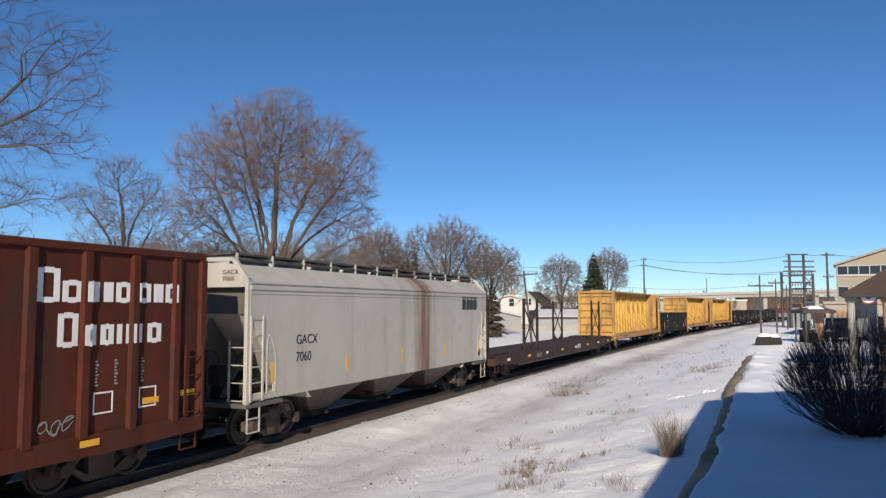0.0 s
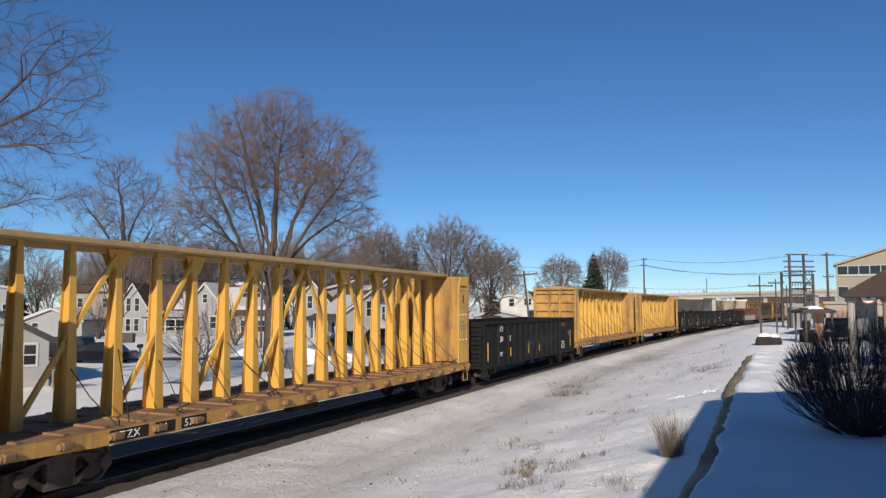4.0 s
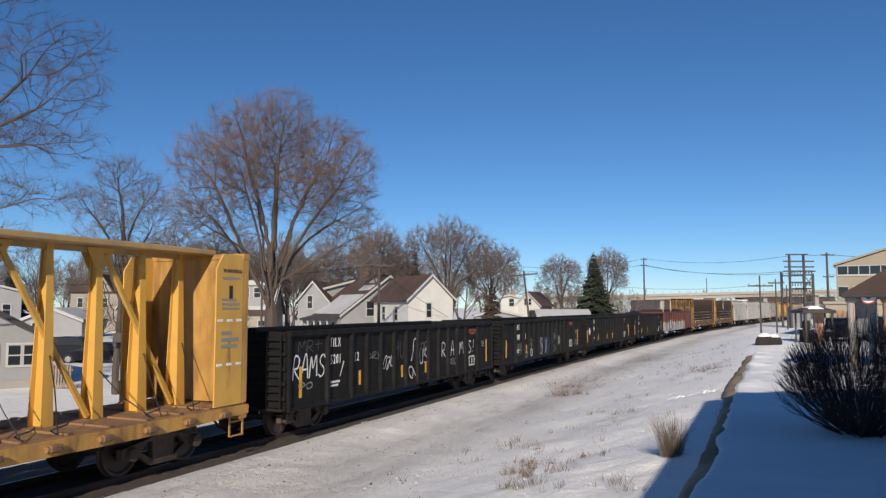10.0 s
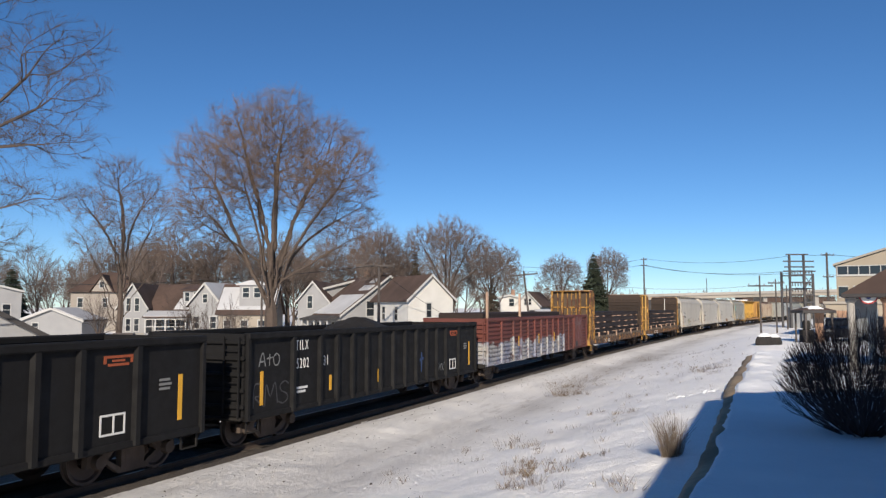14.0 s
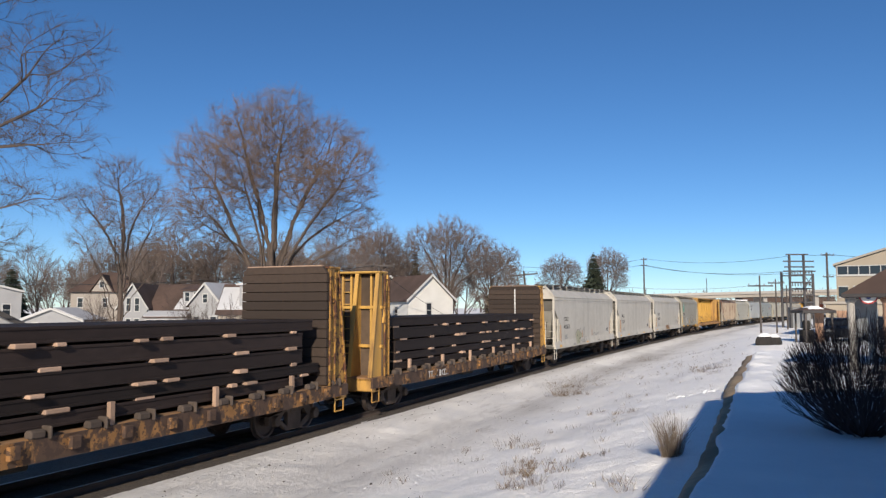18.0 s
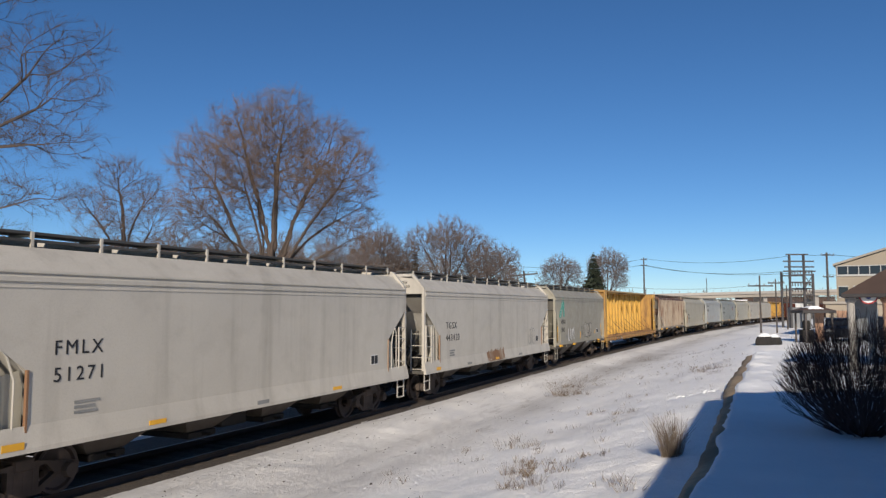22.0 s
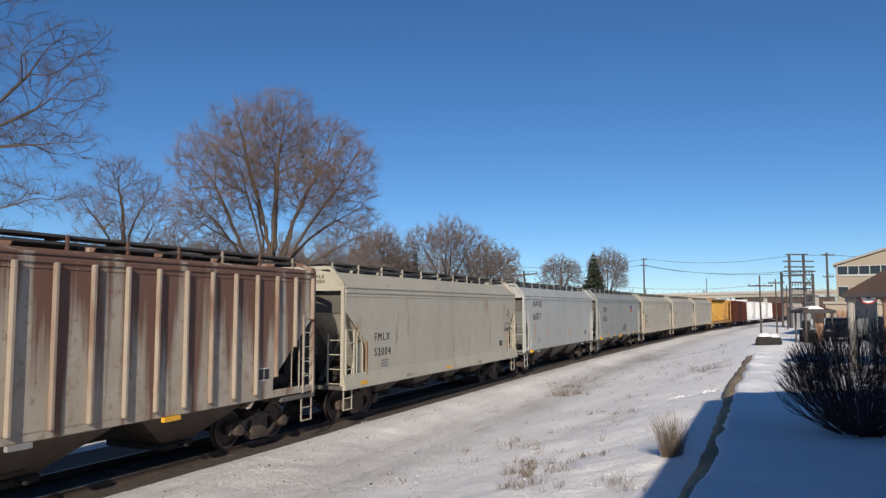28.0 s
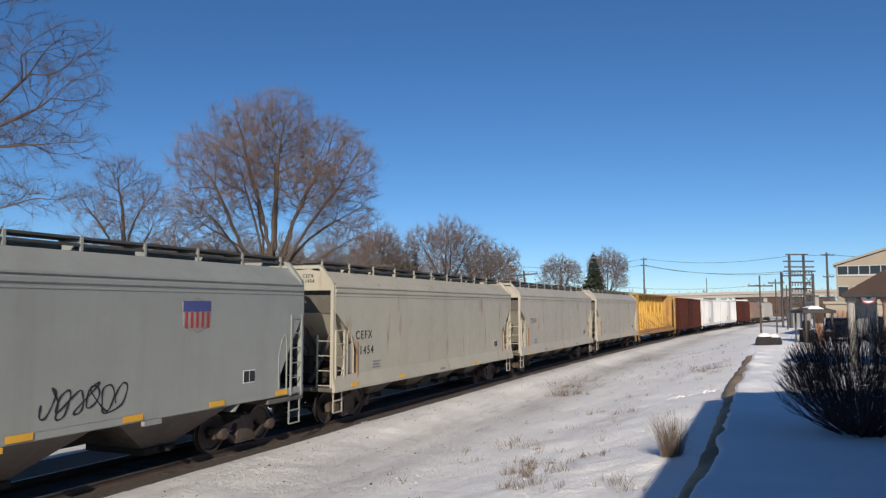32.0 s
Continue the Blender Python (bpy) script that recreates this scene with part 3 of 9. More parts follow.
build_ground()
bed = strip(-60, 420, [(-4.6, -0.7), (-4.0, -0.44), (-2.8, -0.36), (-1.75, -0.22), (-1.4, -0.14), (-0.95, -0.155), (0.95, -0.155), (1.2, -0.13), (1.42, -0.125), (1.65, -0.22), (2.1, -0.5), (2.4, -0.62)])
track_bed = solid("track_bed", bed, BALLAST, "brown-grey gravel ballast under the railway track", "track bed", kind="structure")
for side in (-0.7525, 0.7525):
    rail = solid("rail", strip(-60, 420, [(side - 0.07, -0.17), (side - 0.07, -0.15), (side - 0.012, -0.12), (side - 0.012, -0.045), (side - 0.036, -0.03), (side - 0.036, -0.002), (side + 0.036, -0.002), (side + 0.036, -0.03), (side + 0.012, -0.045), (side + 0.012, -0.12), (side + 0.07, -0.15), (side + 0.07, -0.17)]), RAIL_STEEL, "rusty steel rail with a worn bright head", "rail", kind="structure")
    part("rail_head", strip(-60, 420, [(side - 0.03, 0.0), (side + 0.03, 0.0)]), RAIL_TOP, rail, "bright worn top of the rail")
tie_mesh = Mesh().box(-0.12, 0.12, -1.18, 1.18, -0.3, -0.15, 0.01).data("tie", TIE)
for i in range(150):
    s = -8 + i * 0.53
    x, y, th = track(s)
    tie = part("tie", tie_mesh, TIE, track_bed)
    tie.matrix_basis = pose(x, y, random.uniform(-0.01, 0.01), 0, 0, 90 - math.degrees(th) + random.uniform(-1, 1))

# ---- the raised ground beside the station ----
def snow_lip(s):
    """How far from the camera's line the raised snow ends: a wandering edge with small bites out of it."""
    bite = 0.05 * float(value_noise(np.array(s / 1.1), np.array(0.3), 11)) + 0.025 * float(value_noise(np.array(s / 0.37), np.array(0.7), 12))
    return -0.765 + bite + 0.013 * max(0.0, s - 21) - 0.1 * max(0.0, min(1.0, 9.4 - s))


def build_terrace():
    m = Mesh()
    cols, rows = 60, 420
    for i in range(rows + 1):
        s = -16 + 58 * i / rows
        edge = snow_lip(s)
        for j in range(cols + 1):
            off = edge + 24 * (j / cols) ** 2.2
            x, y = beside(s, off)
            k = 0.03 * float(value_noise(np.array(x / 1.6), np.array(y / 1.6), 4)) + 0.012 * float(value_noise(np.array(x / 0.4), np.array(y / 0.4), 5))
            if 17 < s < 40 and off < 2.6:
                k += 0.1 * max(0.0, float(value_noise(np.array(x / 0.4), np.array(y / 0.55), 6))) * min(1.0, (s - 17) / 2)
            k += 0.01 * float(value_noise(np.array(x / 0.17), np.array(y / 0.17), 7))
            # old footprints, half filled
            fx, fy = off / 0.34 - 4.2 - 0.4 * math.sin(s * 0.7), (s + 0.35 * (int(off / 0.34) % 2)) / 0.7
            if 3.3 < off / 0.34 < 5.2 and 8 < s < 17:
                k -= 0.045 * math.exp(-((fy - round(fy)) / 0.2) ** 2 - ((fx - round(fx)) / 0.25) ** 2)
            lip = 0.07 * math.exp(-((off - edge) / 0.05) ** 2)
            m.v.append((x, y, 1.45 + k - lip - 0.3 * max(0.0, (s - 34) / 8)))
    for i in range(rows):
        for j in range(cols):
            a = i * (cols + 1) + j
            m.f.append((a, a + 1, a + cols + 2, a + cols + 1))
    return m


solid("raised_ground", build_terrace(), SNOW, "smooth snow on the raised ground beside the station", "snow", kind="structure", smooth=True)


def build_bank():
    """The bare earth edge that shows between the raised snow and the field."""
    m, rows = Mesh(), 400
    for i in range(rows + 1):
        s = -16 + 58 * i / rows
        lip = snow_lip(s)
        out = -0.93 + 0.07 * float(value_noise(np.array(s / 1.5), np.array(0.5), 13)) + 0.025 * float(value_noise(np.array(s / 0.45), np.array(0.2), 14)) - 0.12 * max(0.0, min(1.0, (s - 16) / 4)) + 0.016 * max(0.0, s - 24)
        prof = [(lip + 0.1, 1.4), (lip, 1.405), ((lip + out) / 2, 1.375), (out, 1.32), (out - 0.03, 1.1), (out - 0.05, 0.62)]
        for j, (o, z) in enumerate(prof):
            x, y = beside(s, o)
            m.v.append((x, y, z + 0.025 * float(value_noise(np.array(s / 0.3), np.array(j * 0.9), 15)) - 0.3 * max(0.0, (s - 34) / 8)))
    for i in range(rows):
        for j in range(len(prof) - 1):
            a = i * len(prof) + j
            m.f.append((a, a + len(prof), a + len(prof) + 1, a + 1))
    return m


solid("earth_edge", build_bank(), EARTH, "bare brown earth and dead grass along the snow's edge", "earth bank", kind="structure", smooth=True)


def clods():
    """Grit and gravel thrown up beside the line, too many to count."""
    rnd = random.Random(31)
    lumps = {"grit": Mesh()}
    for i in range(600):
        s = 3 + 52 * rnd.random() ** 1.3
        lat = rnd.choice((rnd.uniform(1.55, 2.9), rnd.uniform(2.4, 7.0)))
        x, y, th = track(s, lat)
        z = float(ground_height(np.array([x]), np.array([y]))[0])
        kind = "grit"
        r = rnd.uniform(0.009, 0.024) * (1.6 if rnd.random() < 0.07 else 1)
        m = lumps[kind]
        k = len(m.v)
        lx, ly = math.sin(th), math.cos(th)
        for a, up in ((0, -0.4), (1, 0.1), (2, 0.15), (3, 0.0), (4, 0.12), (5, 0.75)):
            if a in (0, 5):
                m.v.append((x + rnd.uniform(-0.2, 0.2) * r, y + rnd.uniform(-0.2, 0.2) * r, z + up * r))
            else:
                e = r * rnd.uniform(0.8, 1.3)
                c, d = math.cos(a * 1.57) * e * 1.7, math.sin(a * 1.57) * e
                m.v.append((x + lx * c + ly * d, y + ly * c - lx * d, z + up * r))
        for a in range(4):
            p, q = k + 1 + a, k + 1 + (a + 1) % 4
            m.f += [(k + 5, p, q), (k, q, p)]
    solid("grit", lumps["grit"], BALLAST, "dark grit and gravel scattered on the snow", "gravel", kind="stuff")


clods()

# ---- the train ----
SPEED, PICKUP = 12.98, 0.003
FRONTS = [-4.3, 13.7, 31.54, 58.78, 81.83, 99.12, 122.25, 145.5, 162.45, 179.08, 196.05, 212.6, 232.93, 254.57, 275.91, 293.64, 310.67, 328.44, 342.86, 366.02, 383.87, 401.46, 418.13, 435.95, 453.43, 470.5, 487.18, 510.33, 529.36, 548.87, 567.9, 586.22, 603.77, 621.12]
WHEEL_R = 0.457


def gone(t):
    """Metres that the train has gone at t seconds."""
    return SPEED * t + PICKUP * t * t


def wheelset_mesh():
    m = Mesh()
    for sg in (-1, 1):
        prof = [(0.09, -0.1), (0.14, -0.09), (0.15, -0.03), (0.36, 0.0), (0.4, 0.045), (0.457, 0.05), (0.457, -0.05), (0.485, -0.06), (0.485, -0.085), (0.4, -0.085), (0.36, -0.03), (0.15, -0.06), (0.09, -0.1)]
        m.lathe([(r, sg * (0.75 + a)) for r, a in prof], 28)
    m.lathe([(0.0, -1.05), (0.08, -1.05), (0.08, 1.05), (0.0, 1.05)], 10)
    return m


def truck_mesh():
    m = Mesh()
    for sg in (-1, 1):
        y0, y1 = sg * 0.93, sg * 1.07
        a, b = min(y0, y1), max(y0, y1)
        m.prism([(-1.12, 0.36), (-1.12, 0.58), (-0.62, 0.66), (-0.3, 0.72), (0.3, 0.72), (0.62, 0.66), (1.12, 0.58), (1.12, 0.36), (0.68, 0.4), (0.44, 0.64), (0.3, 0.62), (0.3, 0.2), (-0.3, 0.2), (-0.3, 0.62), (-0.44, 0.64), (-0.68, 0.4)], a, b)
        m.prism([(-0.72, 0.42), (-0.34, 0.14), (0.34, 0.14), (0.72, 0.42), (0.64, 0.46), (0.28, 0.24), (-0.28, 0.24), (-0.64, 0.46)], a + 0.01, b - 0.01)
        for x in (-0.889, 0.889):
            m.lathe([(0.0, -0.14), (0.13, -0.13), (0.15, 0.0), (0.0, 0.0)] if sg < 0 else [(0.0, 0.14), (0.13, 0.13), (0.15, 0.0), (0.0, 0.0)], 10, "y", (x, sg * 1.06, 0.457))
        for x in (-0.18, 0.0, 0.18):
            m.lathe([(0.0, 0.22), (0.075, 0.22), (0.075, 0.58), (0.0, 0.58)], 8, "z", (x, sg * 1.0, 0))
    m.box(-0.2, 0.2, -1.1, 1.1, 0.58, 0.8, 0.03)
    m.box(-0.62, -0.54, -0.8, 0.8, 0.35, 0.47)
    m.box(0.54, 0.62, -0.8, 0.8, 0.35, 0.47)
    return m


WHEELSET_MESH, TRUCK_MESH = wheelset_mesh().data("wheelset", WHEEL), truck_mesh().data("truck", TRUCK)
TREAD_MESH = Mesh()
for sg in (-1, 1):
    TREAD_MESH.lathe([(0.4585, sg * 0.70), (0.4585, sg * 0.80), (0.44, sg * 0.802)], 28)
WHEELSET_MESH.materials.append(WHEEL_RIM)


def running_gear(car, half, at):
    """Couplers, centre sill and two trucks with their wheelsets."""
    for sg in (-1, 1):
        m = Mesh().box(min(sg * half, sg * (half + 0.42)), max(sg * half, sg * (half + 0.42)), -0.1, 0.1, 0.72, 0.92, 0.02)
        m.box(min(sg * (half + 0.36), sg * (half + 0.74)), max(sg * (half + 0.36), sg * (half + 0.74)), -0.16, 0.14, 0.66, 0.98, 0.04)
        m.tube([(sg * half, -0.35, 0.75), (sg * (half + 0.3), -0.33, 0.45), (sg * (half + 0.7), -0.3, 0.4)], 0.03, 6)
        part("coupler", m, UNDER, car)
        truck = part("truck", TRUCK_MESH, TRUCK, car, "rusty three-piece truck")
        truck.matrix_basis = pose(sg * at, 0, 0)
        for ax in (-0.889, 0.889):
            w = part("wheelset", WHEELSET_MESH, WHEEL, truck)
            w.matrix_basis = pose(ax, 0, WHEEL_R)
    m = Mesh().box(-half, half, -0.32, 0.32, 0.68, 1.0)
    for x in (-0.18, 0.22):
        m.lathe([(0, x * half - 0.5), (0.2, x * half - 0.5), (0.2, x * half + 0.5), (0, x * half + 0.5)], 10, "x", (0, 0.7, 0.75))
    m.box(-half * 0.1, half * 0.02, -0.9, -0.6, 0.55, 0.85, 0.03)
    part("centre_sill", m, UNDER, car)


def ladder(car, x, y, z0, z1, wide, material, along="x", rungs=0.38):
    m = Mesh()
    d = (wide, 0) if along == "x" else (0, wide)
    m.beam((x, y, z0), (x, y, z1), 0.05, 0.04)
    m.beam((x + d[0], y + d[1], z0), (x + d[0], y + d[1], z1), 0.05, 0.04)
    k = int((z1 - z0) / rungs)
    for i in range(k + 1):
        z = z0 + 0.06 + i * rungs
        if z < z1:
            m.tube([(x, y, z), (x + d[0], y + d[1], z)], 0.016, 5)
    return part("ladder", m, material, car)


def steps(car, half, w, material):
    for sg in (-1, 1):
        for sy in (-1, 1):
            x0 = sg * (half - 0.12)
            x1 = sg * (half - 0.58)
            m = Mesh()
            for x in (x0, x1):
                m.beam((x, sy * (w - 0.05), 0.42), (x, sy * (w - 0.05), 1.15), 0.05, 0.02)
            for z in (0.42, 0.75):
                m.beam((x0, sy * (w - 0.05), z), (x1, sy * (w - 0.05), z), 0.06, 0.025)
            part("stirrup_step", m, material, car)


def end_letters(body, size, x, y, z, material, parent, name="lettering"):
    """Words on an end that faces -x; they run towards -y from y."""
    cu = bpy.data.curves.new(name, "FONT")
    cu.body, cu.size, cu.extrude, cu.space_character = body, size, 0.004, 1.15
    tmp = bpy.data.objects.new(name, cu)
    me = bpy.data.meshes.new_from_object(tmp)
    bpy.data.objects.remove(tmp)
    me.transform(Matrix(((0, 0, -1, x), (-1, 0, 0, y), (0, 1, 0, z), (0, 0, 0, 1))))
    me.materials.clear()
    me.materials.append(material)
    return part(name, me, material, parent)


def hopper_car(length, label, material, style="sill", slope=None, group="covered hoppers"):
    """A covered hopper. style: sill (straight side sill), belly (bays show below the side), ribbed."""
    half, w = length / 2 - 0.72, 1.56
    car = thing("covered_hopper", label, "hopper car", group=group)
    # end parts default to the grey with the gap's shade in its colour
    slope = slope or END_SHADE_GREY
    top, sh = (4.45, 4.26) if style == "ribbed" else (4.45, 3.92)
    cut, low_cut = (1.9, 1.62) if style == "ribbed" else (1.05, 1.7)
    # side sheets, one for each side, cut away under the slope sheets
    if style == "sill":
        outline = [(-half + 0.1, sh), (-half + 0.1, 3.3), (-half + 1.35, 2.35), (-half + 1.35, 1.3), (half - 1.35, 1.3), (half - 1.35, 2.35), (half - 0.1, 3.3), (half - 0.1, sh)]
    else:
        outline = [(-half + 0.1, sh), (-half + 0.1, 3.2), (-half + cut, low_cut), (-half + cut, 1.3), (half - cut, 1.3), (half - cut, low_cut), (half - 0.1, 3.2), (half - 0.1, sh)]
    for sg in (-1, 1):
        part("side_sheet", Mesh().prism(outline, sg * w, sg * (w - 0.035)), material, car)
    # roof
    k = (top - sh) / 0.53
    prof = [(-w, sh - 0.03), (-w + 0.02, sh + 0.1 * k), (-w + 0.18, sh + 0.27 * k), (-w + 0.5, top), (0, top + 0.1), (w - 0.5, top), (w - 0.18, sh + 0.27 * k), (w - 0.02, sh + 0.1 * k), (w, sh - 0.03)]
    part("roof", Mesh().prism(prof, -half + 0.08, half - 0.08, "x"), material, car, smooth=False)
    for sy in (-1, 1):
        for out, z0, z1 in ((0.03, sh - 0.1, sh), (0.02, sh + 0.05, sh + 0.09), (0.015, sh - 0.2, sh - 0.165)):
            part("roof_rail", Mesh().box(-half + 0.1, half - 0.1, sy * w - out, sy * w + out, z0, z1, out * 0.4), material, car)
    for sg in (-1, 1):
        m = Mesh()
        x = sg * (half - 0.35)
        m.prism([(x, 3.28), (sg * (half - 2.7), 1.0), (sg * (half - 2.8), 1.0), (sg * (half - 0.45), 3.28)], -w + 0.04, w - 0.04)
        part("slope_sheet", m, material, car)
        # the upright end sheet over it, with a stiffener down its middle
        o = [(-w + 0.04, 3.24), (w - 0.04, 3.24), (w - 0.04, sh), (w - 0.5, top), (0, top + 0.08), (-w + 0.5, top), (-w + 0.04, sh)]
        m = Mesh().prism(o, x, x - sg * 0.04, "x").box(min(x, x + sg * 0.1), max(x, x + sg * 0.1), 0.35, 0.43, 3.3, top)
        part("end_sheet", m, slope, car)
        if style == "sill":
            for sy in (-1, 1):
                o = [(sg * (half - 1.36), 1.3), (sg * (half - 0.62), 1.3), (sg * (half - 0.95), 2.28), (sg * (half - 1.36), 2.36)]
                part("bolster_panel", Mesh().prism(o, sy * (w - 0.1), sy * (w - 0.14)), HOPPER_CREAM, car)
                part("panel_edge", Mesh().box(min(sg * (half - 1.34), sg * (half - 1.38)), max(sg * (half - 1.34), sg * (half - 1.38)), sy * w - 0.03, sy * w + 0.03, 1.3, 2.36), STAIN, car, "rusty edge of the side sheet")
        grab = [(sg * (half - 0.78), 1.3), (sg * (half - 0.78), 2.55), (sg * (half - 0.86), 2.72), (sg * (half - 0.98), 2.6), (sg * (half - 1.12), 2.2), (sg * (half - 1.12), 1.3)]
        part("grab_iron", Mesh().tube([(a, -w + 0.0, b) for a, b in grab], 0.018, 5), material, car)
        m = Mesh()
        m.prism([(sg * (half - 0.5), 1.1), (sg * (half - 2.6), 1.1), (sg * (half - 0.5), 3.15)], -0.06, 0.06)
        m.beam((sg * (half - 0.3), -0.6, 1.2), (sg * (half - 1.2), -0.75, 2.6), 0.1)
        m.beam((sg * (half - 0.3), 0.6, 1.2), (sg * (half - 1.2), 0.75, 2.6), 0.1)
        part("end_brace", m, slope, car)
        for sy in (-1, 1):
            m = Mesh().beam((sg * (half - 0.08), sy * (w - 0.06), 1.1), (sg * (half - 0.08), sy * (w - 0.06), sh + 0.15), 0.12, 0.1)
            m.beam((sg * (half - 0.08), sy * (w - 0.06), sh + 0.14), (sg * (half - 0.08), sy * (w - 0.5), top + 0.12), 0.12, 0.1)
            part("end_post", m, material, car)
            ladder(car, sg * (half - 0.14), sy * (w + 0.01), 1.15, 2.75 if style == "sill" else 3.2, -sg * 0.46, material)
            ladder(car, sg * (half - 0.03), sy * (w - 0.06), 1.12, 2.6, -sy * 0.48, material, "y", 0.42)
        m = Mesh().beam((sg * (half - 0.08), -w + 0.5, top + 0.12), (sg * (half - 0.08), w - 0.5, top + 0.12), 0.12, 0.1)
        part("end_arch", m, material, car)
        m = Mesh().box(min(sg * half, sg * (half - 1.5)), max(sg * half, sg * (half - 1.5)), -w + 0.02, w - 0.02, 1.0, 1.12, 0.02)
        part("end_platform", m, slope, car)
        m = Mesh().box(min(sg * (half - 0.55), sg * (half - 1.55)), max(sg * (half - 0.55), sg * (half - 1.55)), -0.55, 0.95, 1.12, 1.75, 0.06)
        m.lathe([(0.0, sg * (half - 0.5)), (0.22, sg * (half - 0.5)), (0.22, sg * (half - 1.4)), (0.0, sg * (half - 1.4))], 12, "x", (0, -0.85, 1.4))
        part("air_reservoir", m, UNDER, car)
        m = Mesh().box(min(sg * (half - 0.05), sg * (half - 0.3)), max(sg * (half - 0.05), sg * (half - 0.3)), -0.75, -0.35, 1.5, 2.0, 0.03)
        m.lathe([(0.26, sg * half), (0.28, sg * (half + 0.03)), (0.26, sg * (half + 0.05))], 14, "x", (0, -0.5, 2.1))
        part("brake_gear", m, UNDER, car)
    if style == "sill":
        for sy in (-1, 1):
            # a flange that slopes out towards its foot
            m = Mesh().prism([(sy * (w - 0.02), 1.44), (sy * (w + 0.006), 1.44), (sy * (w + 0.085), 1.08), (sy * (w + 0.085), 1.0), (sy * (w - 0.02), 1.0)], -half, half, "x")
            part("side_sill", m, material, car)
    else:
        for sy in (-1, 1):
            m = Mesh().box(-half, half, min(sy * w, sy * (w - 0.1)), max(sy * w, sy * (w - 0.1)), 1.16, 1.34, 0.02)
            part("side_sill", m, material, car)
    bays = 3 if style != "sill" else 4
    span = (length - 6.2) / bays
    for i in range(bays):
        c = -(bays - 1) / 2 * span + i * span
        low = 0.42 if style != "sill" else 0.55
        h = span / 2
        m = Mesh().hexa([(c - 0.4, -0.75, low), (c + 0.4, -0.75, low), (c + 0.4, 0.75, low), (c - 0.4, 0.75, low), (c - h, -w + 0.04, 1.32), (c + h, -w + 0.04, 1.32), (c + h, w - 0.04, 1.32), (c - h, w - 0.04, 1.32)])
        # the bay's dark colour holds underbody shade as well as dirt
        part("hopper_bay", m, RUST_SHADE_BAY if style == "ribbed" else DIRTY_SHADE_BAY, car, "grimy sloped hopper bay with shade painted into its colour")
        m = Mesh().box(c - 0.45, c + 0.45, -0.85, 0.85, low - 0.12, low + 0.02, 0.02).tube([(c, -1.1, low - 0.04), (c, 1.1, low - 0.04)], 0.04)
        part("outlet_gate", m, UNDER, car)
    # running boards over the roof, on outriggers that show at the edge
    k = int(length / 1.62)
    for sy in (-1, 1):
        board = part("running_board", Mesh().box(-half + 0.1, half - 0.1, sy * 0.66 - 0.3, sy * 0.66 + 0.3, top + 0.24, top + 0.29).box(-half + 0.1, half - 0.1, sy * 0.96 - 0.02, sy * 0.96 + 0.02, top + 0.1, top + 0.15), GRATE, car, "dark grated running board")
        for i in range(k + 1):
            x = -half + 0.3 + (2 * half - 0.6) * i / k
            part("support", Mesh().box(x - 0.03, x + 0.03, sy * 0.97 - 0.02, sy * 0.97 + 0.02, top - 0.05, top + 0.29).box(x - 0.025, x + 0.025, sy * 0.66 - 0.28, sy * 0.66 + 0.28, top + 0.19, top + 0.235), material, board, "pale support bracket")
    for i in range(8):
        x = (i - 3.5) * (length - 3) / 8
        part("hatch", Mesh().box(x - 0.8, x + 0.8, -0.3, 0.3, top + 0.05, top + 0.2, 0.04), material, car)
    if style == "ribbed":
        k = 21
        for i in range(k):
            x = -half + 0.25 + (2 * half - 0.5) * i / (k - 1)
            z0 = 1.3 if abs(x) < half - 1.9 else 1.62 + (abs(x) - half + 1.9) * 0.878
            for sy in (-1, 1):
                part("rib", Mesh().box(x - 0.045, x + 0.045, sy * (w + 0.05) - 0.05, sy * (w + 0.05) + 0.05, z0, sh - 0.08, 0.02), HOPPER_RIB, car)
    steps(car, half, w, material)
    running_gear(car, half, half - 1.75)
    return car


def rib_at(half, i, ribs=12):
    """Where rib i stands on a gondola's side: the two outer panels are wider."""
    g = (2 * half - 3.8) / (ribs + 0.9)
    return -half + 1.9 + g * (0.0 if i == 0 else i + 0.45 if i < ribs else ribs + 0.9)


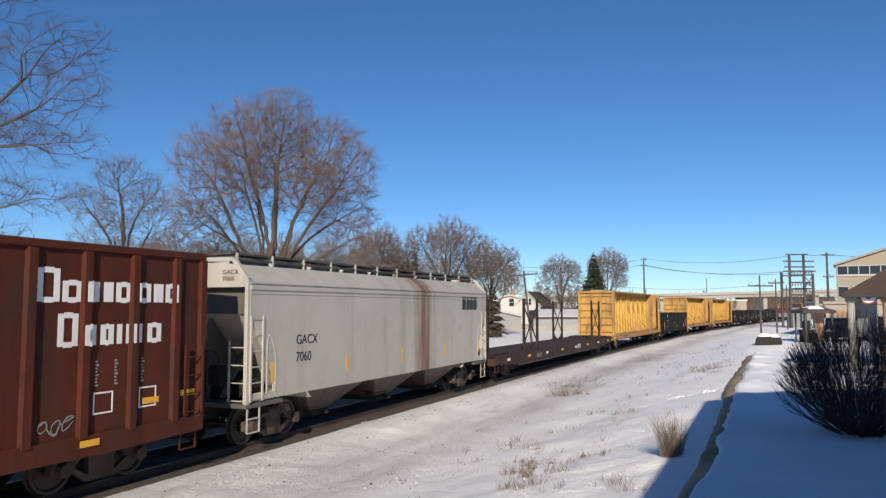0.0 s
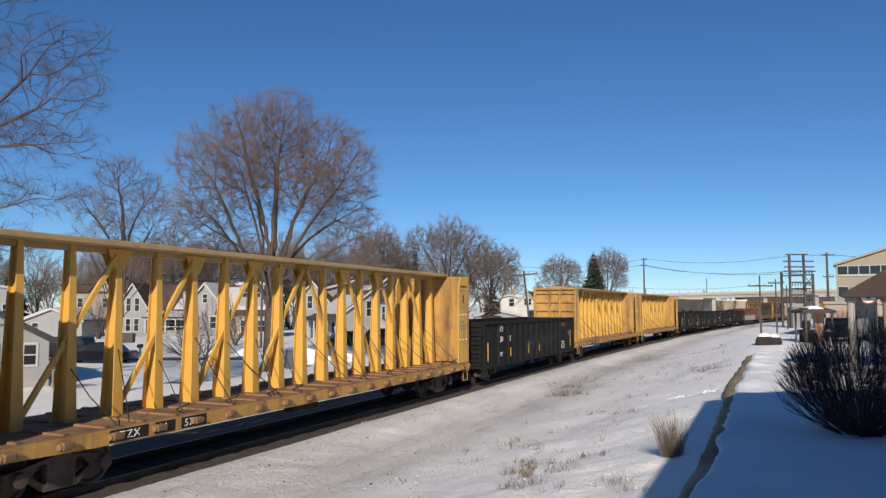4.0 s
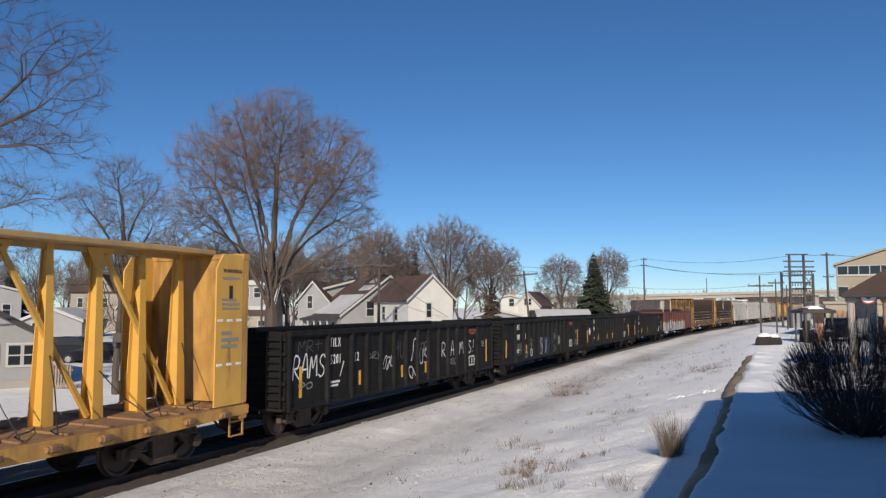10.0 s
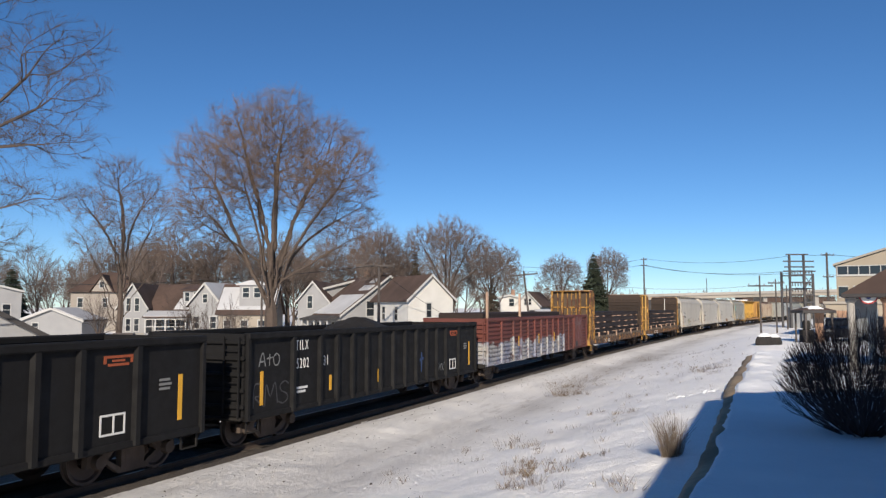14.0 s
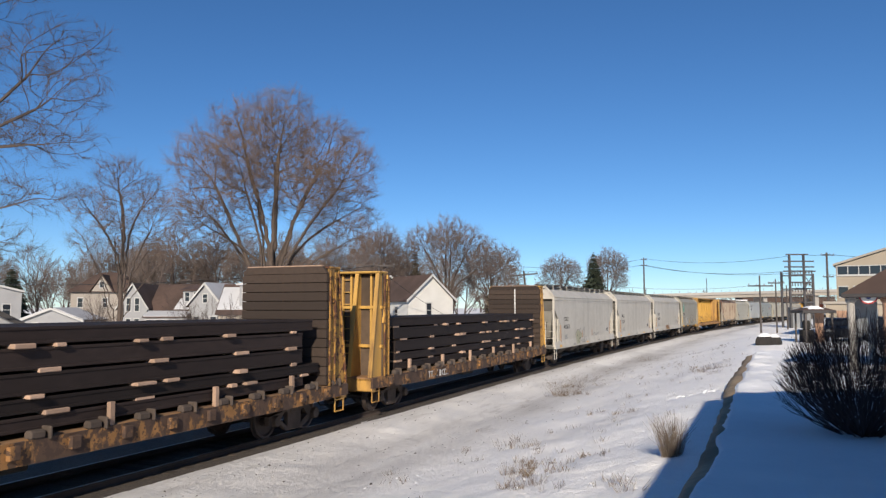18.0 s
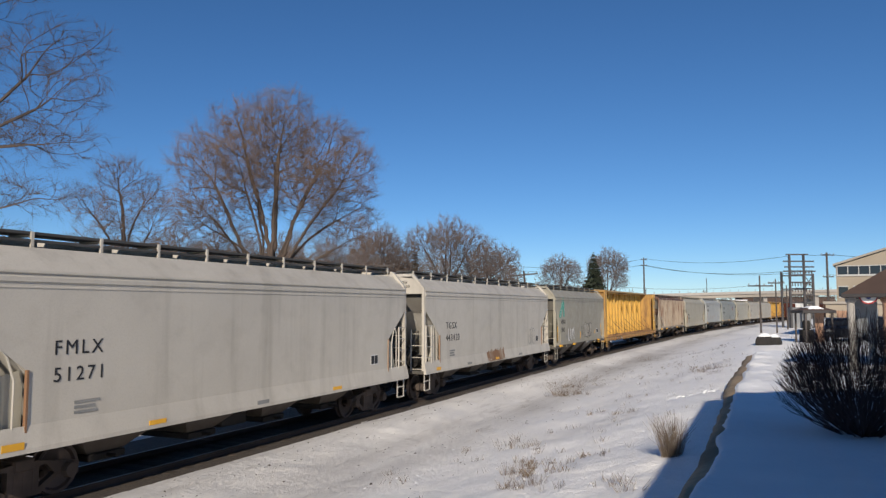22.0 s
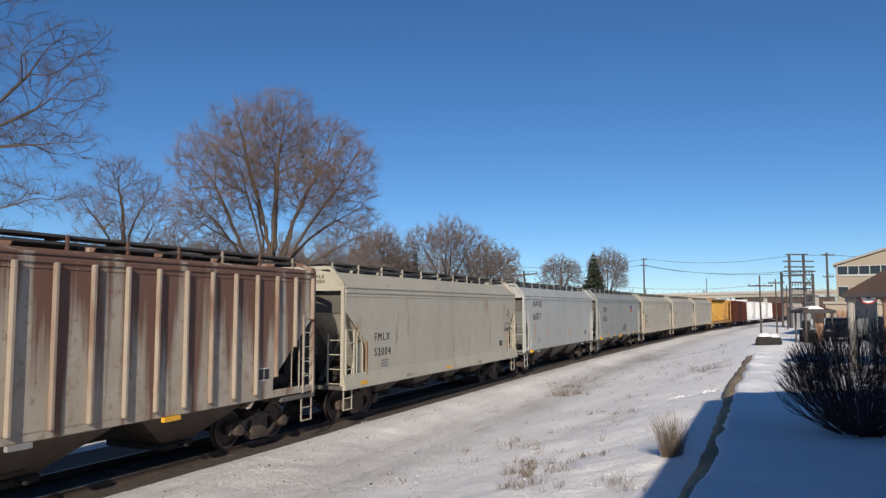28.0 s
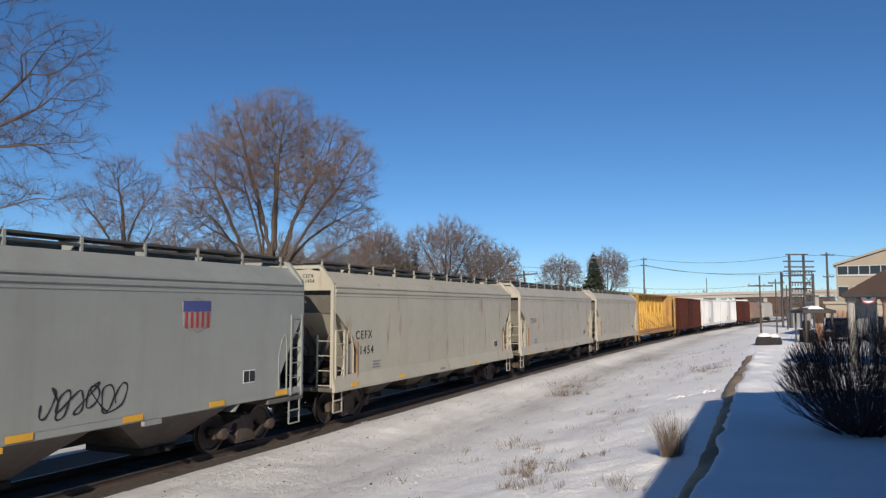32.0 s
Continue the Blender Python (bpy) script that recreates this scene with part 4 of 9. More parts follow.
def gondola_car(length, label, material, floor=0.7, top=2.79, ribs=12, group="gondolas", corrugated=False):
    half, w = length / 2 - 0.72, 1.5
    car = thing("gondola", label, "gondola car", group=group)
    for sy in (-1, 1):
        part("side", Mesh().box(-half, half, min(sy * w, sy * (w - 0.06)), max(sy * w, sy * (w - 0.06)), floor, top - 0.1), material, car)
        part("top_chord", Mesh().box(-half, half, sy * w - 0.1, sy * w + 0.1, top - 0.16, top, 0.03), material, car)
        part("bottom_chord", Mesh().box(-half, half, sy * w - 0.04, sy * w + 0.06, floor, floor + 0.14, 0.02), material, car)
        for x in (-half + 0.06, half - 0.06):
            part("corner_post", Mesh().box(x - 0.06, x + 0.06, sy * (w + 0.03) - 0.05, sy * (w + 0.03) + 0.05, floor, top - 0.1, 0.015), material, car)
        for i in range(ribs + 1):
            x = rib_at(half, i, ribs)
            m = Mesh().prism([(x - 0.1, sy * w), (x - 0.055, sy * (w + 0.09)), (x + 0.055, sy * (w + 0.09)), (x + 0.1, sy * w)], floor + 0.03, top - 0.15, "z")
            part("rib", m, material, car)
        if corrugated:
            for i in range(9):
                z = floor + 0.2 + i * (top - floor - 0.42) / 9
                part("corrugation", Mesh().box(-half + 0.14, half - 0.14, sy * (w + 0.02) - 0.03, sy * (w + 0.02) + 0.03, z, z + 0.12, 0.03), material, car)
    for sg in (-1, 1):
        part("end", Mesh().box(min(sg * half, sg * (half - 0.08)), max(sg * half, sg * (half - 0.08)), -w, w, floor, top - 0.02), material, car)
        m = Mesh()
        for i in range(5):
            z = floor + 0.3 + i * 0.38
            m.box(min(sg * half, sg * (half + 0.09)), max(sg * half, sg * (half + 0.09)), -w, w, z, z + 0.1, 0.02)
        part("end_rib", m, material, car)
        part("end_sill", Mesh().box(min(sg * (half - 0.1), sg * (half + 0.12)), max(sg * (half - 0.1), sg * (half + 0.12)), -w + 0.05, w - 0.05, 0.72, floor + 0.1, 0.03), UNDER, car)
        ladder(car, sg * (half + 0.13), -w + 0.1, floor + 0.1, top - 0.1, 0.45, material, "y")
    part("floor", Mesh().box(-half, half, -w, w, floor, floor + 0.1), UNDER, car)
    steps(car, half, w, UNDER)
    running_gear(car, half, half - 1.5)
    return car


def bulkhead(car, x, sg, material, w=1.43, top=4.66, low=1.15):
    """An end wall of a centerbeam car: a plate with a frame and ribs on its outer face, and a return on each side."""
    b = part("bulkhead", Mesh().box(min(x, x - sg * 0.06), max(x, x - sg * 0.06), -w, w, low, top - 0.03), YELLOW_DIM, car)
    m = Mesh()
    for y in (-w + 0.07, -0.35, 0.35, w - 0.07):
        m.box(min(x, x + sg * 0.16), max(x, x + sg * 0.16), y - 0.07, y + 0.07, low, top - 0.1, 0.015)
    for i in range(6):
        z = low + 0.35 + i * (top - low - 0.5) / 5.4
        m.box(min(x, x + sg * 0.12), max(x, x + sg * 0.12), -w + 0.1, w - 0.1, z - 0.05, z + 0.05, 0.015)
    m.box(min(x - sg * 0.08, x + sg * 0.18), max(x - sg * 0.08, x + sg * 0.18), -w - 0.02, w + 0.02, top - 0.14, top, 0.02)
    part("frame", m, YELLOW_DIM, b)
    for sy in (-1, 1):
        o = [(x - sg * 0.05, low), (x - sg * 0.05, top - 0.05), (x - sg * 0.75, top - 0.05), (x - sg * 0.98, top - 0.4), (x - sg * 0.98, low)] if sg > 0 else [(x + 0.02, low), (x + 0.02, top - 0.05), (x + 0.4, top - 0.05), (x + 0.4, low)]
        part("side_return", Mesh().prism(o, sy * w, sy * (w - 0.04)), material, b)
    return b


CHORD = paint("chord_faded_yellow", (0.4, 0.27, 0.11), (0.22, 0.16, 0.1), 0.6)


def centerbeam_car(length, label, top=4.62, group="centerbeam cars"):
    half, w, deck = length / 2 - 0.75, 1.43, 1.12
    car = thing("centerbeam_car", label, "centerbeam car", group=group)
    part("deck", Mesh().box(-half - 0.25, half, -w, w, deck - 0.1, deck, 0.02), DECK_DIRT, car)
    riser = Mesh().prism([(-0.07, deck), (0.07, deck), (0.05, deck + 0.035), (-0.05, deck + 0.035)], -w + 0.05, -0.3).prism([(-0.07, deck), (0.07, deck), (0.05, deck + 0.035), (-0.05, deck + 0.035)], 0.3, w - 0.05).data("riser", DECK_DIRT)
    for i in range(22):
        part("riser", riser, DECK_DIRT, car).matrix_basis = pose(-half + 1.2 + (2 * half - 2.4) * i / 21, 0, 0)
    for sy in (-1, 1):
        o = [(-half - 0.25, 0.9), (-half - 0.25, deck - 0.02), (half, deck - 0.02), (half, 0.9), (half - 2.6, 0.82), (-half + 2.6, 0.82)]
        part("side_sill", Mesh().prism(o, sy * (w - 0.06), sy * (w + 0.03)), YELLOW_DIM, car)
    for sg in (-1, 1):
        bulkhead(car, half - 0.2 if sg > 0 else -half - 0.1, sg, YELLOW, top=top - 0.1)
        part("end_sill", Mesh().box(min(sg * half, sg * (half - 0.3)), max(sg * half, sg * (half - 0.3)), -w, w, 0.78, deck - 0.02, 0.03), YELLOW_DIM, car)
    part("top_chord", Mesh().box(-half + 0.2, half - 0.2, -0.56, 0.56, top - 0.12, top + 0.01, 0.02).box(-half + 0.2, half - 0.2, -0.05, 0.05, top - 0.24, top - 0.12), CHORD, car)
    k = 16
    gapx = (2 * half - 2.92) / k
    # tapered posts: a web across the car between two flanges
    post = Mesh()
    for z, y, wide in ((deck, 0.19, 0.135), (top - 0.12, 0.095, 0.062)):
        side = [(-wide, -y), (wide, -y), (wide, -y + 0.022), (0.02, -y + 0.022), (0.02, y - 0.022), (wide, y - 0.022)]
        post.v += [(px, py, z) for px, py in side] + [(-px, -py, z) for px, py in side]
    post.f += [(i, (i + 1) % 12, 12 + (i + 1) % 12, 12 + i) for i in range(12)] + [tuple(range(11, -1, -1)), tuple(range(12, 24))]
    post = post.data("post", YELLOW)
    xs = [-half + 2.03 + gapx * i for i in range(k + 1)]
    for x in xs:
        part("post", post, YELLOW, car).matrix_basis = pose(x, 0, 0)
    for i in range(0, k - 1, 2):
        # long diagonals over two bays, leaning towards the middle of the car
        up = i < k / 2
        m = Mesh().beam((xs[i] + 0.1, 0 if up else -0.12, deck + 0.05 if up else top - 0.27), (xs[i + 2] - 0.1, -0.12 if up else 0, top - 0.27 if up else deck + 0.05), 0.08, 0.1)
        part("brace", m, YELLOW, car)
        m = Mesh()
        for sy in (-1, 1):
            j = i + 2 if up else i
            m.prism([(xs[j] - 0.35, top - 0.14), (xs[j] + 0.35, top - 0.14), (xs[j] + 0.12, top - 0.57), (xs[j] - 0.12, top - 0.57)], sy * 0.125, sy * 0.11)
        part("gusset", m, YELLOW, car)
    winch = Mesh().box(-0.12, 0.12, -0.07, 0.07, -0.07, 0.07, 0.03).lathe([(0, -0.16), (0.06, -0.16), (0.06, 0.16), (0, 0.16)], 8, "x").data("winch", DECK_DIRT)
    for sy in (-1, 1):
        for i in range(19):
            x = -half + 0.9 + (2 * half - 1.8) * i / 18
            part("winch", winch, DECK_DIRT, car).matrix_basis = pose(x, sy * (w + 0.09), 0.97)
    steps(car, half, w, YELLOW_DIM)
    running_gear(car, half, half - 2.3)
    return car


def stake_flat(length, stakes, label):
    half, w, deck = length / 2 - 0.75, 1.45, 1.16
    car = thing("stake_flatcar", label, "flat car")
    part("deck", Mesh().box(-half, half, -w, w, deck - 0.12, deck, 0.02), FLAT_BROWN, car)
    for sy in (-1, 1):
        o = [(-half, 0.78), (-half, deck - 0.02), (half, deck - 0.02), (half, 0.78), (half - 3.2, 0.62), (-half + 3.2, 0.62)]
        part("side_sill", Mesh().prism(o, sy * (w - 0.05), sy * (w + 0.04)), FLAT_BROWN, car)
        m = Mesh().tube([(-half + 4, sy * (w - 0.2), 0.52), (half - 4, sy * (w - 0.2), 0.52)], 0.035)
        part("brake_pipe", m, GALV, car)
    for sg in (-1, 1):
        part("end_sill", Mesh().box(min(sg * half, sg * (half - 0.25)), max(sg * half, sg * (half - 0.25)), -w, w, 0.7, deck + 0.02, 0.04), FLAT_BROWN, car)
        m = Mesh().box(min(sg * (half - 0.5), sg * (half - 2.6)), max(sg * (half - 0.5), sg * (half - 2.6)), -1.2, 1.2, deck, deck + 0.09, 0.03)
        part("deck_plate", m, FLAT_BROWN, car)
    for x, wide, y in stakes:
        r = thing_part("stake_frame", car)
        r.matrix_basis = pose(x, y, 0)
        e = wide / 2
        for sx in (-1, 1):
            part("stake", Mesh().box(sx * e - 0.07, sx * e + 0.07, -0.06, 0.06, deck - 0.3 * (y < 0), 3.85, 0.015), UNDER, r)
        part("brace", Mesh().beam((-e, 0, 1.55), (e, 0, 3.5), 0.04, 0.075), UNDER, r)
        part("brace", Mesh().beam((e, 0, 1.55), (-e, 0, 3.5), 0.04, 0.075), UNDER, r)
        for sx in (-1, 1):
            # curved gusset at the foot
            o = [(sx * e, deck), (sx * e, deck + 0.85), (sx * (e - 0.1), deck + 0.52), (sx * (e - 0.26), deck + 0.26), (sx * (e - 0.5), deck + 0.12), (sx * (e - 0.85), deck + 0.06), (sx * (e - 0.85), deck)]
            part("foot_gusset", Mesh().prism(o, -0.05, 0.05), FLAT_BROWN, r)
    for i in range(8):
        x = -half + 1.6 + i * (2 * half - 3.2) / 7
        part("reflector", Mesh().box(x, x + 0.42, -w - 0.046, -w - 0.04, 0.86, 0.98), REFLECT if i % 2 else WHITE_INK, car, "worn reflective strip")
    steps(car, half, w, FLAT_BROWN)
    running_gear(car, half, half - 2.6)
    return car


def thing_part(name, parent):
    """An empty part that gathers its own pieces."""
    ob = new(name)
    ob.parent = parent
    ob.empty_display_size = 0.2
    return ob


BULK_YELLOW = paint("bulkhead_dirty_yellow", (0.52, 0.3, 0.07), (0.2, 0.11, 0.045), 0.6, (0.1, 0.05, 0.03), 0.3)


def bulkhead_flat(length, label, seed):
    half, w, deck = length / 2 - 0.75, 1.45, 1.2
    rnd = random.Random(seed)
    # one car has kept its yellow paint, the other is half rusted
    frame_paint = BULK_YELLOW if seed == 6 else FRAME_RUST
    car = thing("bulkhead_flatcar", label, "flat car", group="loaded bulkhead flatcars")
    part("deck", Mesh().box(-half, half, -w, w, deck - 0.12, deck, 0.02), DECK_DIRT, car)
    for sy in (-1, 1):
        o = [(-half, 0.86), (-half, deck - 0.02), (half, deck - 0.02), (half, 0.86), (half - 3, 0.78), (-half + 3, 0.78)]
        part("side_sill", Mesh().prism(o, sy * (w - 0.05), sy * (w + 0.04)), SILL_RUST, car)
        for i in range(16):
            x = -half + 1.2 + i * (2 * half - 2.4) / 15
            part("stake_pocket", Mesh().box(x - 0.11, x + 0.11, sy * (w + 0.08) - 0.05, sy * (w + 0.08) + 0.05, 0.9, 1.14, 0.02), SILL_RUST, car)
            part("winch", Mesh().box(x + 0.3, x + 0.62, sy * (w - 0.02) - 0.09, sy * (w - 0.02) + 0.09, deck - 0.03, deck + 0.13, 0.04).box(x + 0.66, x + 0.72, sy * (w - 0.02) - 0.12, sy * (w - 0.02) + 0.12, deck - 0.06, deck + 0.17, 0.02), TRUCK, car, "rusty brown winch")
    plank = Mesh().box(-0.07, 0.07, -w - 0.02, w + 0.02, 0.004, 0.25, 0.012).data("plank", PLANK_WOOD)
    top_plank = Mesh().prism([(-w - 0.02, 0.0), (w + 0.02, 0.0), (w - 0.14, 0.2), (-w + 0.14, 0.2)], -0.07, 0.07, "x").data("plank", PLANK_WOOD)
    for sg in (-1, 1):
        x = sg * (half - 0.75)
        b = part("bulkhead", Mesh().box(min(x, x + sg * 0.03), max(x, x + sg * 0.03), -w, w, deck, 4.5), BACK_BOARDS, car)
        for y in (-w + 0.07, -0.62, 0.62, w - 0.07):
            # a deep tapering strut: a web with a flange on its outer edge
            m = Mesh().beam((x + sg * 0.74, y, deck), (x + sg * 0.26, y, 4.5), 0.13, 0.05)
            m.prism([(x, deck), (x + sg * 0.72, deck), (x + sg * 0.24, 4.5), (x, 4.5)], y - 0.02, y + 0.02)
            part("strut", m, frame_paint, b)
        for y in (-1.05, -0.3, 0.02, 0.32, 1.02):
            part("upright", Mesh().box(min(x, x + sg * 0.11), max(x, x + sg * 0.11), y - 0.035, y + 0.035, deck, 4.48), frame_paint, b)
        for z in (2.15, 3.4):
            part("stiffener", Mesh().box(min(x, x + sg * 0.13), max(x, x + sg * 0.13), -w, w, z - 0.05, z + 0.05, 0.01), frame_paint, b)
        for i in range(8):
            z = deck + 0.3 + i * 0.4
            part("rung", Mesh().box(min(x + sg * 0.1, x + sg * 0.125), max(x + sg * 0.1, x + sg * 0.125), -0.3, 0.02, z - 0.013, z + 0.013), frame_paint, b)
        for sy in (-1, 1):
            part("side_plate", Mesh().box(min(x, x - sg * 0.3), max(x, x - sg * 0.3), sy * (w - 0.02) - 0.02, sy * (w - 0.02) + 0.02, deck, 4.5), PLATE_RUST, b)
            part("side_brace", Mesh().beam((x - sg * 0.24, sy * (w + 0.015), 4.45), (x + sg * 0.05, sy * (w + 0.015), 2.9), 0.06, 0.03), frame_paint, b)
        part("top_cap", Mesh().box(min(x - sg * 0.28, x + sg * 0.32), max(x - sg * 0.28, x + sg * 0.32), -w - 0.03, w + 0.03, 4.5, 4.57, 0.03), frame_paint, b, "yellow top beam" if seed == 6 else "rust-brown top beam")
        ladder(car, x - sg * 0.02, -w - 0.05, 1.2, 4.4, -sg * 0.27, FRAME_RUST)
        for i in range(12):
            part("plank", plank, PLANK_WOOD, b).matrix_basis = pose(x - sg * 0.38, 0, deck + 0.02 + i * 0.262)
        part("plank", top_plank, PLANK_WOOD, b).matrix_basis = pose(x - sg * 0.38, 0, deck + 0.02 + 12 * 0.262)
        part("ledger", Mesh().box(x - sg * 0.38 - 0.07, x - sg * 0.38 + 0.07, -w + 0.15, w - 0.15, 4.567, 4.6, 0.01), BLOCK_WOOD, b, "pale timber along the top")
        if seed == 6 and sg > 0:
            part("white_strip", Mesh().box(x - 0.46, x - 0.452, -0.1, -0.05, 2.9, 4.4), WHITE_INK, b, "white vertical strip")
        part("end_sill", Mesh().box(min(sg * half, sg * (half - 0.3)), max(sg * half, sg * (half - 0.3)), -w, w, 0.76, deck - 0.02, 0.03), YELLOW_DIM, car)
    # the load: five layers of dark beams on wooden blocks
    length_in = 2 * half - 2.5
    z = deck + 0.1
    for layer, hgt in enumerate((0.25, 0.25, 0.37, 0.38, 0.3)):
        for row in range(4):
            y = -1.02 + row * 0.68
            x0, x1 = -length_in / 2 + rnd.uniform(0.05, 0.7), length_in / 2 - rnd.uniform(0.05, 1.1)
            m = Mesh().box(x0, x1, y - 0.31, y + 0.31, z, z + 0.06, 0.01).box(x0, x1, y - 0.31, y + 0.31, z + hgt - 0.06, z + hgt, 0.01).box(x0, x1, y - 0.29, y + 0.29, z + 0.05, z + hgt - 0.05)
            part("steel_beam", m, STEEL_LOAD, car, "dark steel beam")
        for i in range(7):
            x = -length_in / 2 + 1 + i * (length_in - 2) / 6 + rnd.uniform(-0.4, 0.4)
            if layer == 4:
                continue
            for j in range(2 if rnd.random() < 0.25 else 1):
                xx = x + 0.7 * j + rnd.uniform(-0.12, 0.12)
                a = rnd.uniform(0.1, 0.26)
                m = Mesh().box(xx - a, xx + a, -1.4 + rnd.uniform(-0.1, 0.1), 1.4, z + hgt - 0.01, z + hgt + rnd.uniform(0.056, 0.085), 0.015)
                part("block", m, BLOCK_WOOD, car, "pale wooden blocking")
        z += hgt + 0.055
    for i in range(6):
        x = -length_in / 2 + 1.5 + i * (length_in - 3) / 5
        part("stake", Mesh().box(x - 0.06, x + 0.06, -w - 0.02, -w + 0.08, deck - 0.2, deck + 0.42, 0.01), BLOCK_WOOD, car, "short wooden stake")
    steps(car, half, w, YELLOW_DIM)
    running_gear(car, half, half - 2.1)
    return car


def box_ribs(half):
    """Where the side posts of a boxcar stand along it, the doorway left free."""
    return [sg * (half - d) for sg in (-1, 1) for d in (0.07, 0.85, 1.97, 3.1, 4.23, 5.36, 6.5) if half - d > 1.6]


def box_car(length, label, material, top=4.55, group="boxcars"):
    half, w = length / 2 - 0.75, 1.53
    car = thing("boxcar", label, "boxcar", group=group)
    for sy in (-1, 1):
        part("side", Mesh().box(-half, half, min(sy * w, sy * (w - 0.08)), max(sy * w, sy * (w - 0.08)), 1.0, top - 0.12), material, car)
        o = [(-half, 0.78), (-half, 1.1), (half, 1.1), (half, 0.78), (half - 2.4, 0.72), (-half + 2.4, 0.72)]
        part("side_sill", Mesh().prism(o, sy * (w - 0.03), sy * (w + 0.05)), material, car)
        for x in box_ribs(half):
            # a pressed post with sloping cheeks
            o = [(x - 0.13, sy * (w - 0.01)), (x - 0.08, sy * (w + 0.07)), (x + 0.08, sy * (w + 0.07)), (x + 0.13, sy * (w - 0.01))]
            part("rib", Mesh().prism(o, 1.05, top - 0.2, "z"), material, car)
        door = part("door", Mesh().box(-1.5, 1.5, sy * (w + 0.07) - 0.04, sy * (w + 0.07) + 0.04, 1.12, top - 0.35, 0.02), material, car)
        m = Mesh()
        for i in range(6):
            z = 1.3 + i * 0.5
            m.box(-1.45, 1.45, sy * (w + 0.13) - 0.03, sy * (w + 0.13) + 0.03, z, z + 0.08, 0.02)
        part("door_rib", m, material, door)
        part("top_rail", Mesh().box(-half, half, sy * w - 0.06, sy * w + 0.1, top - 0.2, top - 0.05, 0.02), material, car)
    part("roof", Mesh().prism([(-w - 0.05, top - 0.08), (0, top + 0.06), (w + 0.05, top - 0.08), (w, top - 0.14), (-w, top - 0.14)], -half - 0.03, half + 0.03, "x"), GALV if material is BOX_WHITE else material, car)
    for i in range(12):
        x = -half + 0.4 + i * (2 * half - 0.8) / 11
        part("roof_seam", Mesh().prism([(-w - 0.06, top - 0.05), (0, top + 0.1), (w + 0.06, top - 0.05), (0, top + 0.02)], x - 0.04, x + 0.04, "x"), material, car)
    for sg in (-1, 1):
        part("end", Mesh().box(min(sg * half, sg * (half - 0.08)), max(sg * half, sg * (half - 0.08)), -w, w, 0.9, top - 0.12), material, car)
        m = Mesh()
        for i in range(7):
            z = 1.2 + i * 0.46
            m.box(min(sg * half, sg * (half + 0.08)), max(sg * half, sg * (half + 0.08)), -w + 0.08, w - 0.08, z, z + 0.2, 0.06)
        part("end_corrugation", m, material, car)
        ladder(car, sg * (half - 0.12), -w - 0.1, 1.15, 2.6, -sg * 0.5, material)
        ladder(car, sg * (half + 0.1), -w + 0.1, 1.15, 2.6, 0.45, material, "y")
    part("floor", Mesh().box(-half, half, -w + 0.05, w - 0.05, 0.9, 1.05), UNDER, car)
    steps(car, half, w, material)
    running_gear(car, half, half - 2.2)
    return car


def body_half(k):
    return (FRONTS[k + 1] - FRONTS[k]) / 2 - 0.72


def length_of(k):
    return FRONTS[k + 1] - FRONTS[k]


def reflectors(car, k, z, y, count=5, tall=0.4, wide=0.09, material=None):
    h = body_half(k)
    for i in range(count):
        x = -h + 1.0 + i * (2 * h - 2) / (count - 1)
        part("reflector", Mesh().box(x - wide / 2, x + wide / 2, y - 0.006, y, z, z + tall), material or REFLECT, car, "yellow reflective strip")


CARS = {}
# k: the car's place in the train
c = CARS[0] = box_car(length_of(0), "brown ribbed boxcar with large white lettering blocks", BOX_BROWN, 4.62, group="brown boxcars")
h = body_half(0)
lettering = Mesh()
mid0 = (FRONTS[0] + FRONTS[1]) / 2
for z, blocks in ((3.48, ((8.84, 9.29, 0.62), (9.35, 9.76, 0.41), (9.83, 10.14, 0.41), (10.24, 10.46, 0.41), (10.53, 10.9, 0.41), (11.05, 11.4, 0.41), (11.48, 11.73, 0.41), (11.8, 12.1, 0.41))), (2.69, ((9.28, 9.7, 0.62), (9.79, 10.1, 0.41), (10.2, 10.5, 0.41), (10.58, 10.7, 0.41), (10.8, 11.0, 0.41), (11.08, 11.2, 0.41), (11.34, 11.7, 0.41)))):
    for a, b, tall in blocks:
        # one plain upright loop for each large letter, painted over the posts as well
        a, b = a - mid0, b - mid0
        pen = min(0.12, (b - a) * 0.5)
        strokes = [(a, a + pen, z + 0.02, z + tall - 0.02), (b - pen, b, z + 0.02, z + tall - 0.02)]
        if b - a > 0.26:
            strokes += [(a + pen, b - pen, z, z + 0.1), (a + pen, b - pen, z + tall - 0.1, z + tall)]
        for x0, x1, z0, z1 in strokes:
            lettering.box(x0, x1, -1.537, -1.531, z0, z1)
            for r in box_ribs(h):
                lo, hi = max(x0, r - 0.08), min(x1, r + 0.08)
                if hi - lo > 0.01:
                    lettering.box(lo, hi, -1.606, -1.6005, z0, z1)
part("name_blocks", lettering, WHITE_INK, c, "white painted lettering blocks")
for x in (10.08 - mid0, 11.16 - mid0):
    m = Mesh()
    for a, b, e, g in ((x, x + 0.45, 1.44, 1.47), (x, x + 0.45, 1.81, 1.84), (x, x + 0.03, 1.47, 1.81), (x + 0.42, x + 0.45, 1.47, 1.81)):
        m.box(a, b, -1.54, -1.532, e, g)
    part("stencil_frame", m, WHITE_INK, c)
for x in (10.1 - mid0, 10.55 - mid0, 11.2 - mid0):
    tagged(bars([(0.05 + 0.03 * (i % 3 == 1), 0.035, i * 0.062) for i in range(8)], x, -1.532, 2.42, GREY_INK, c), kind="stuff")
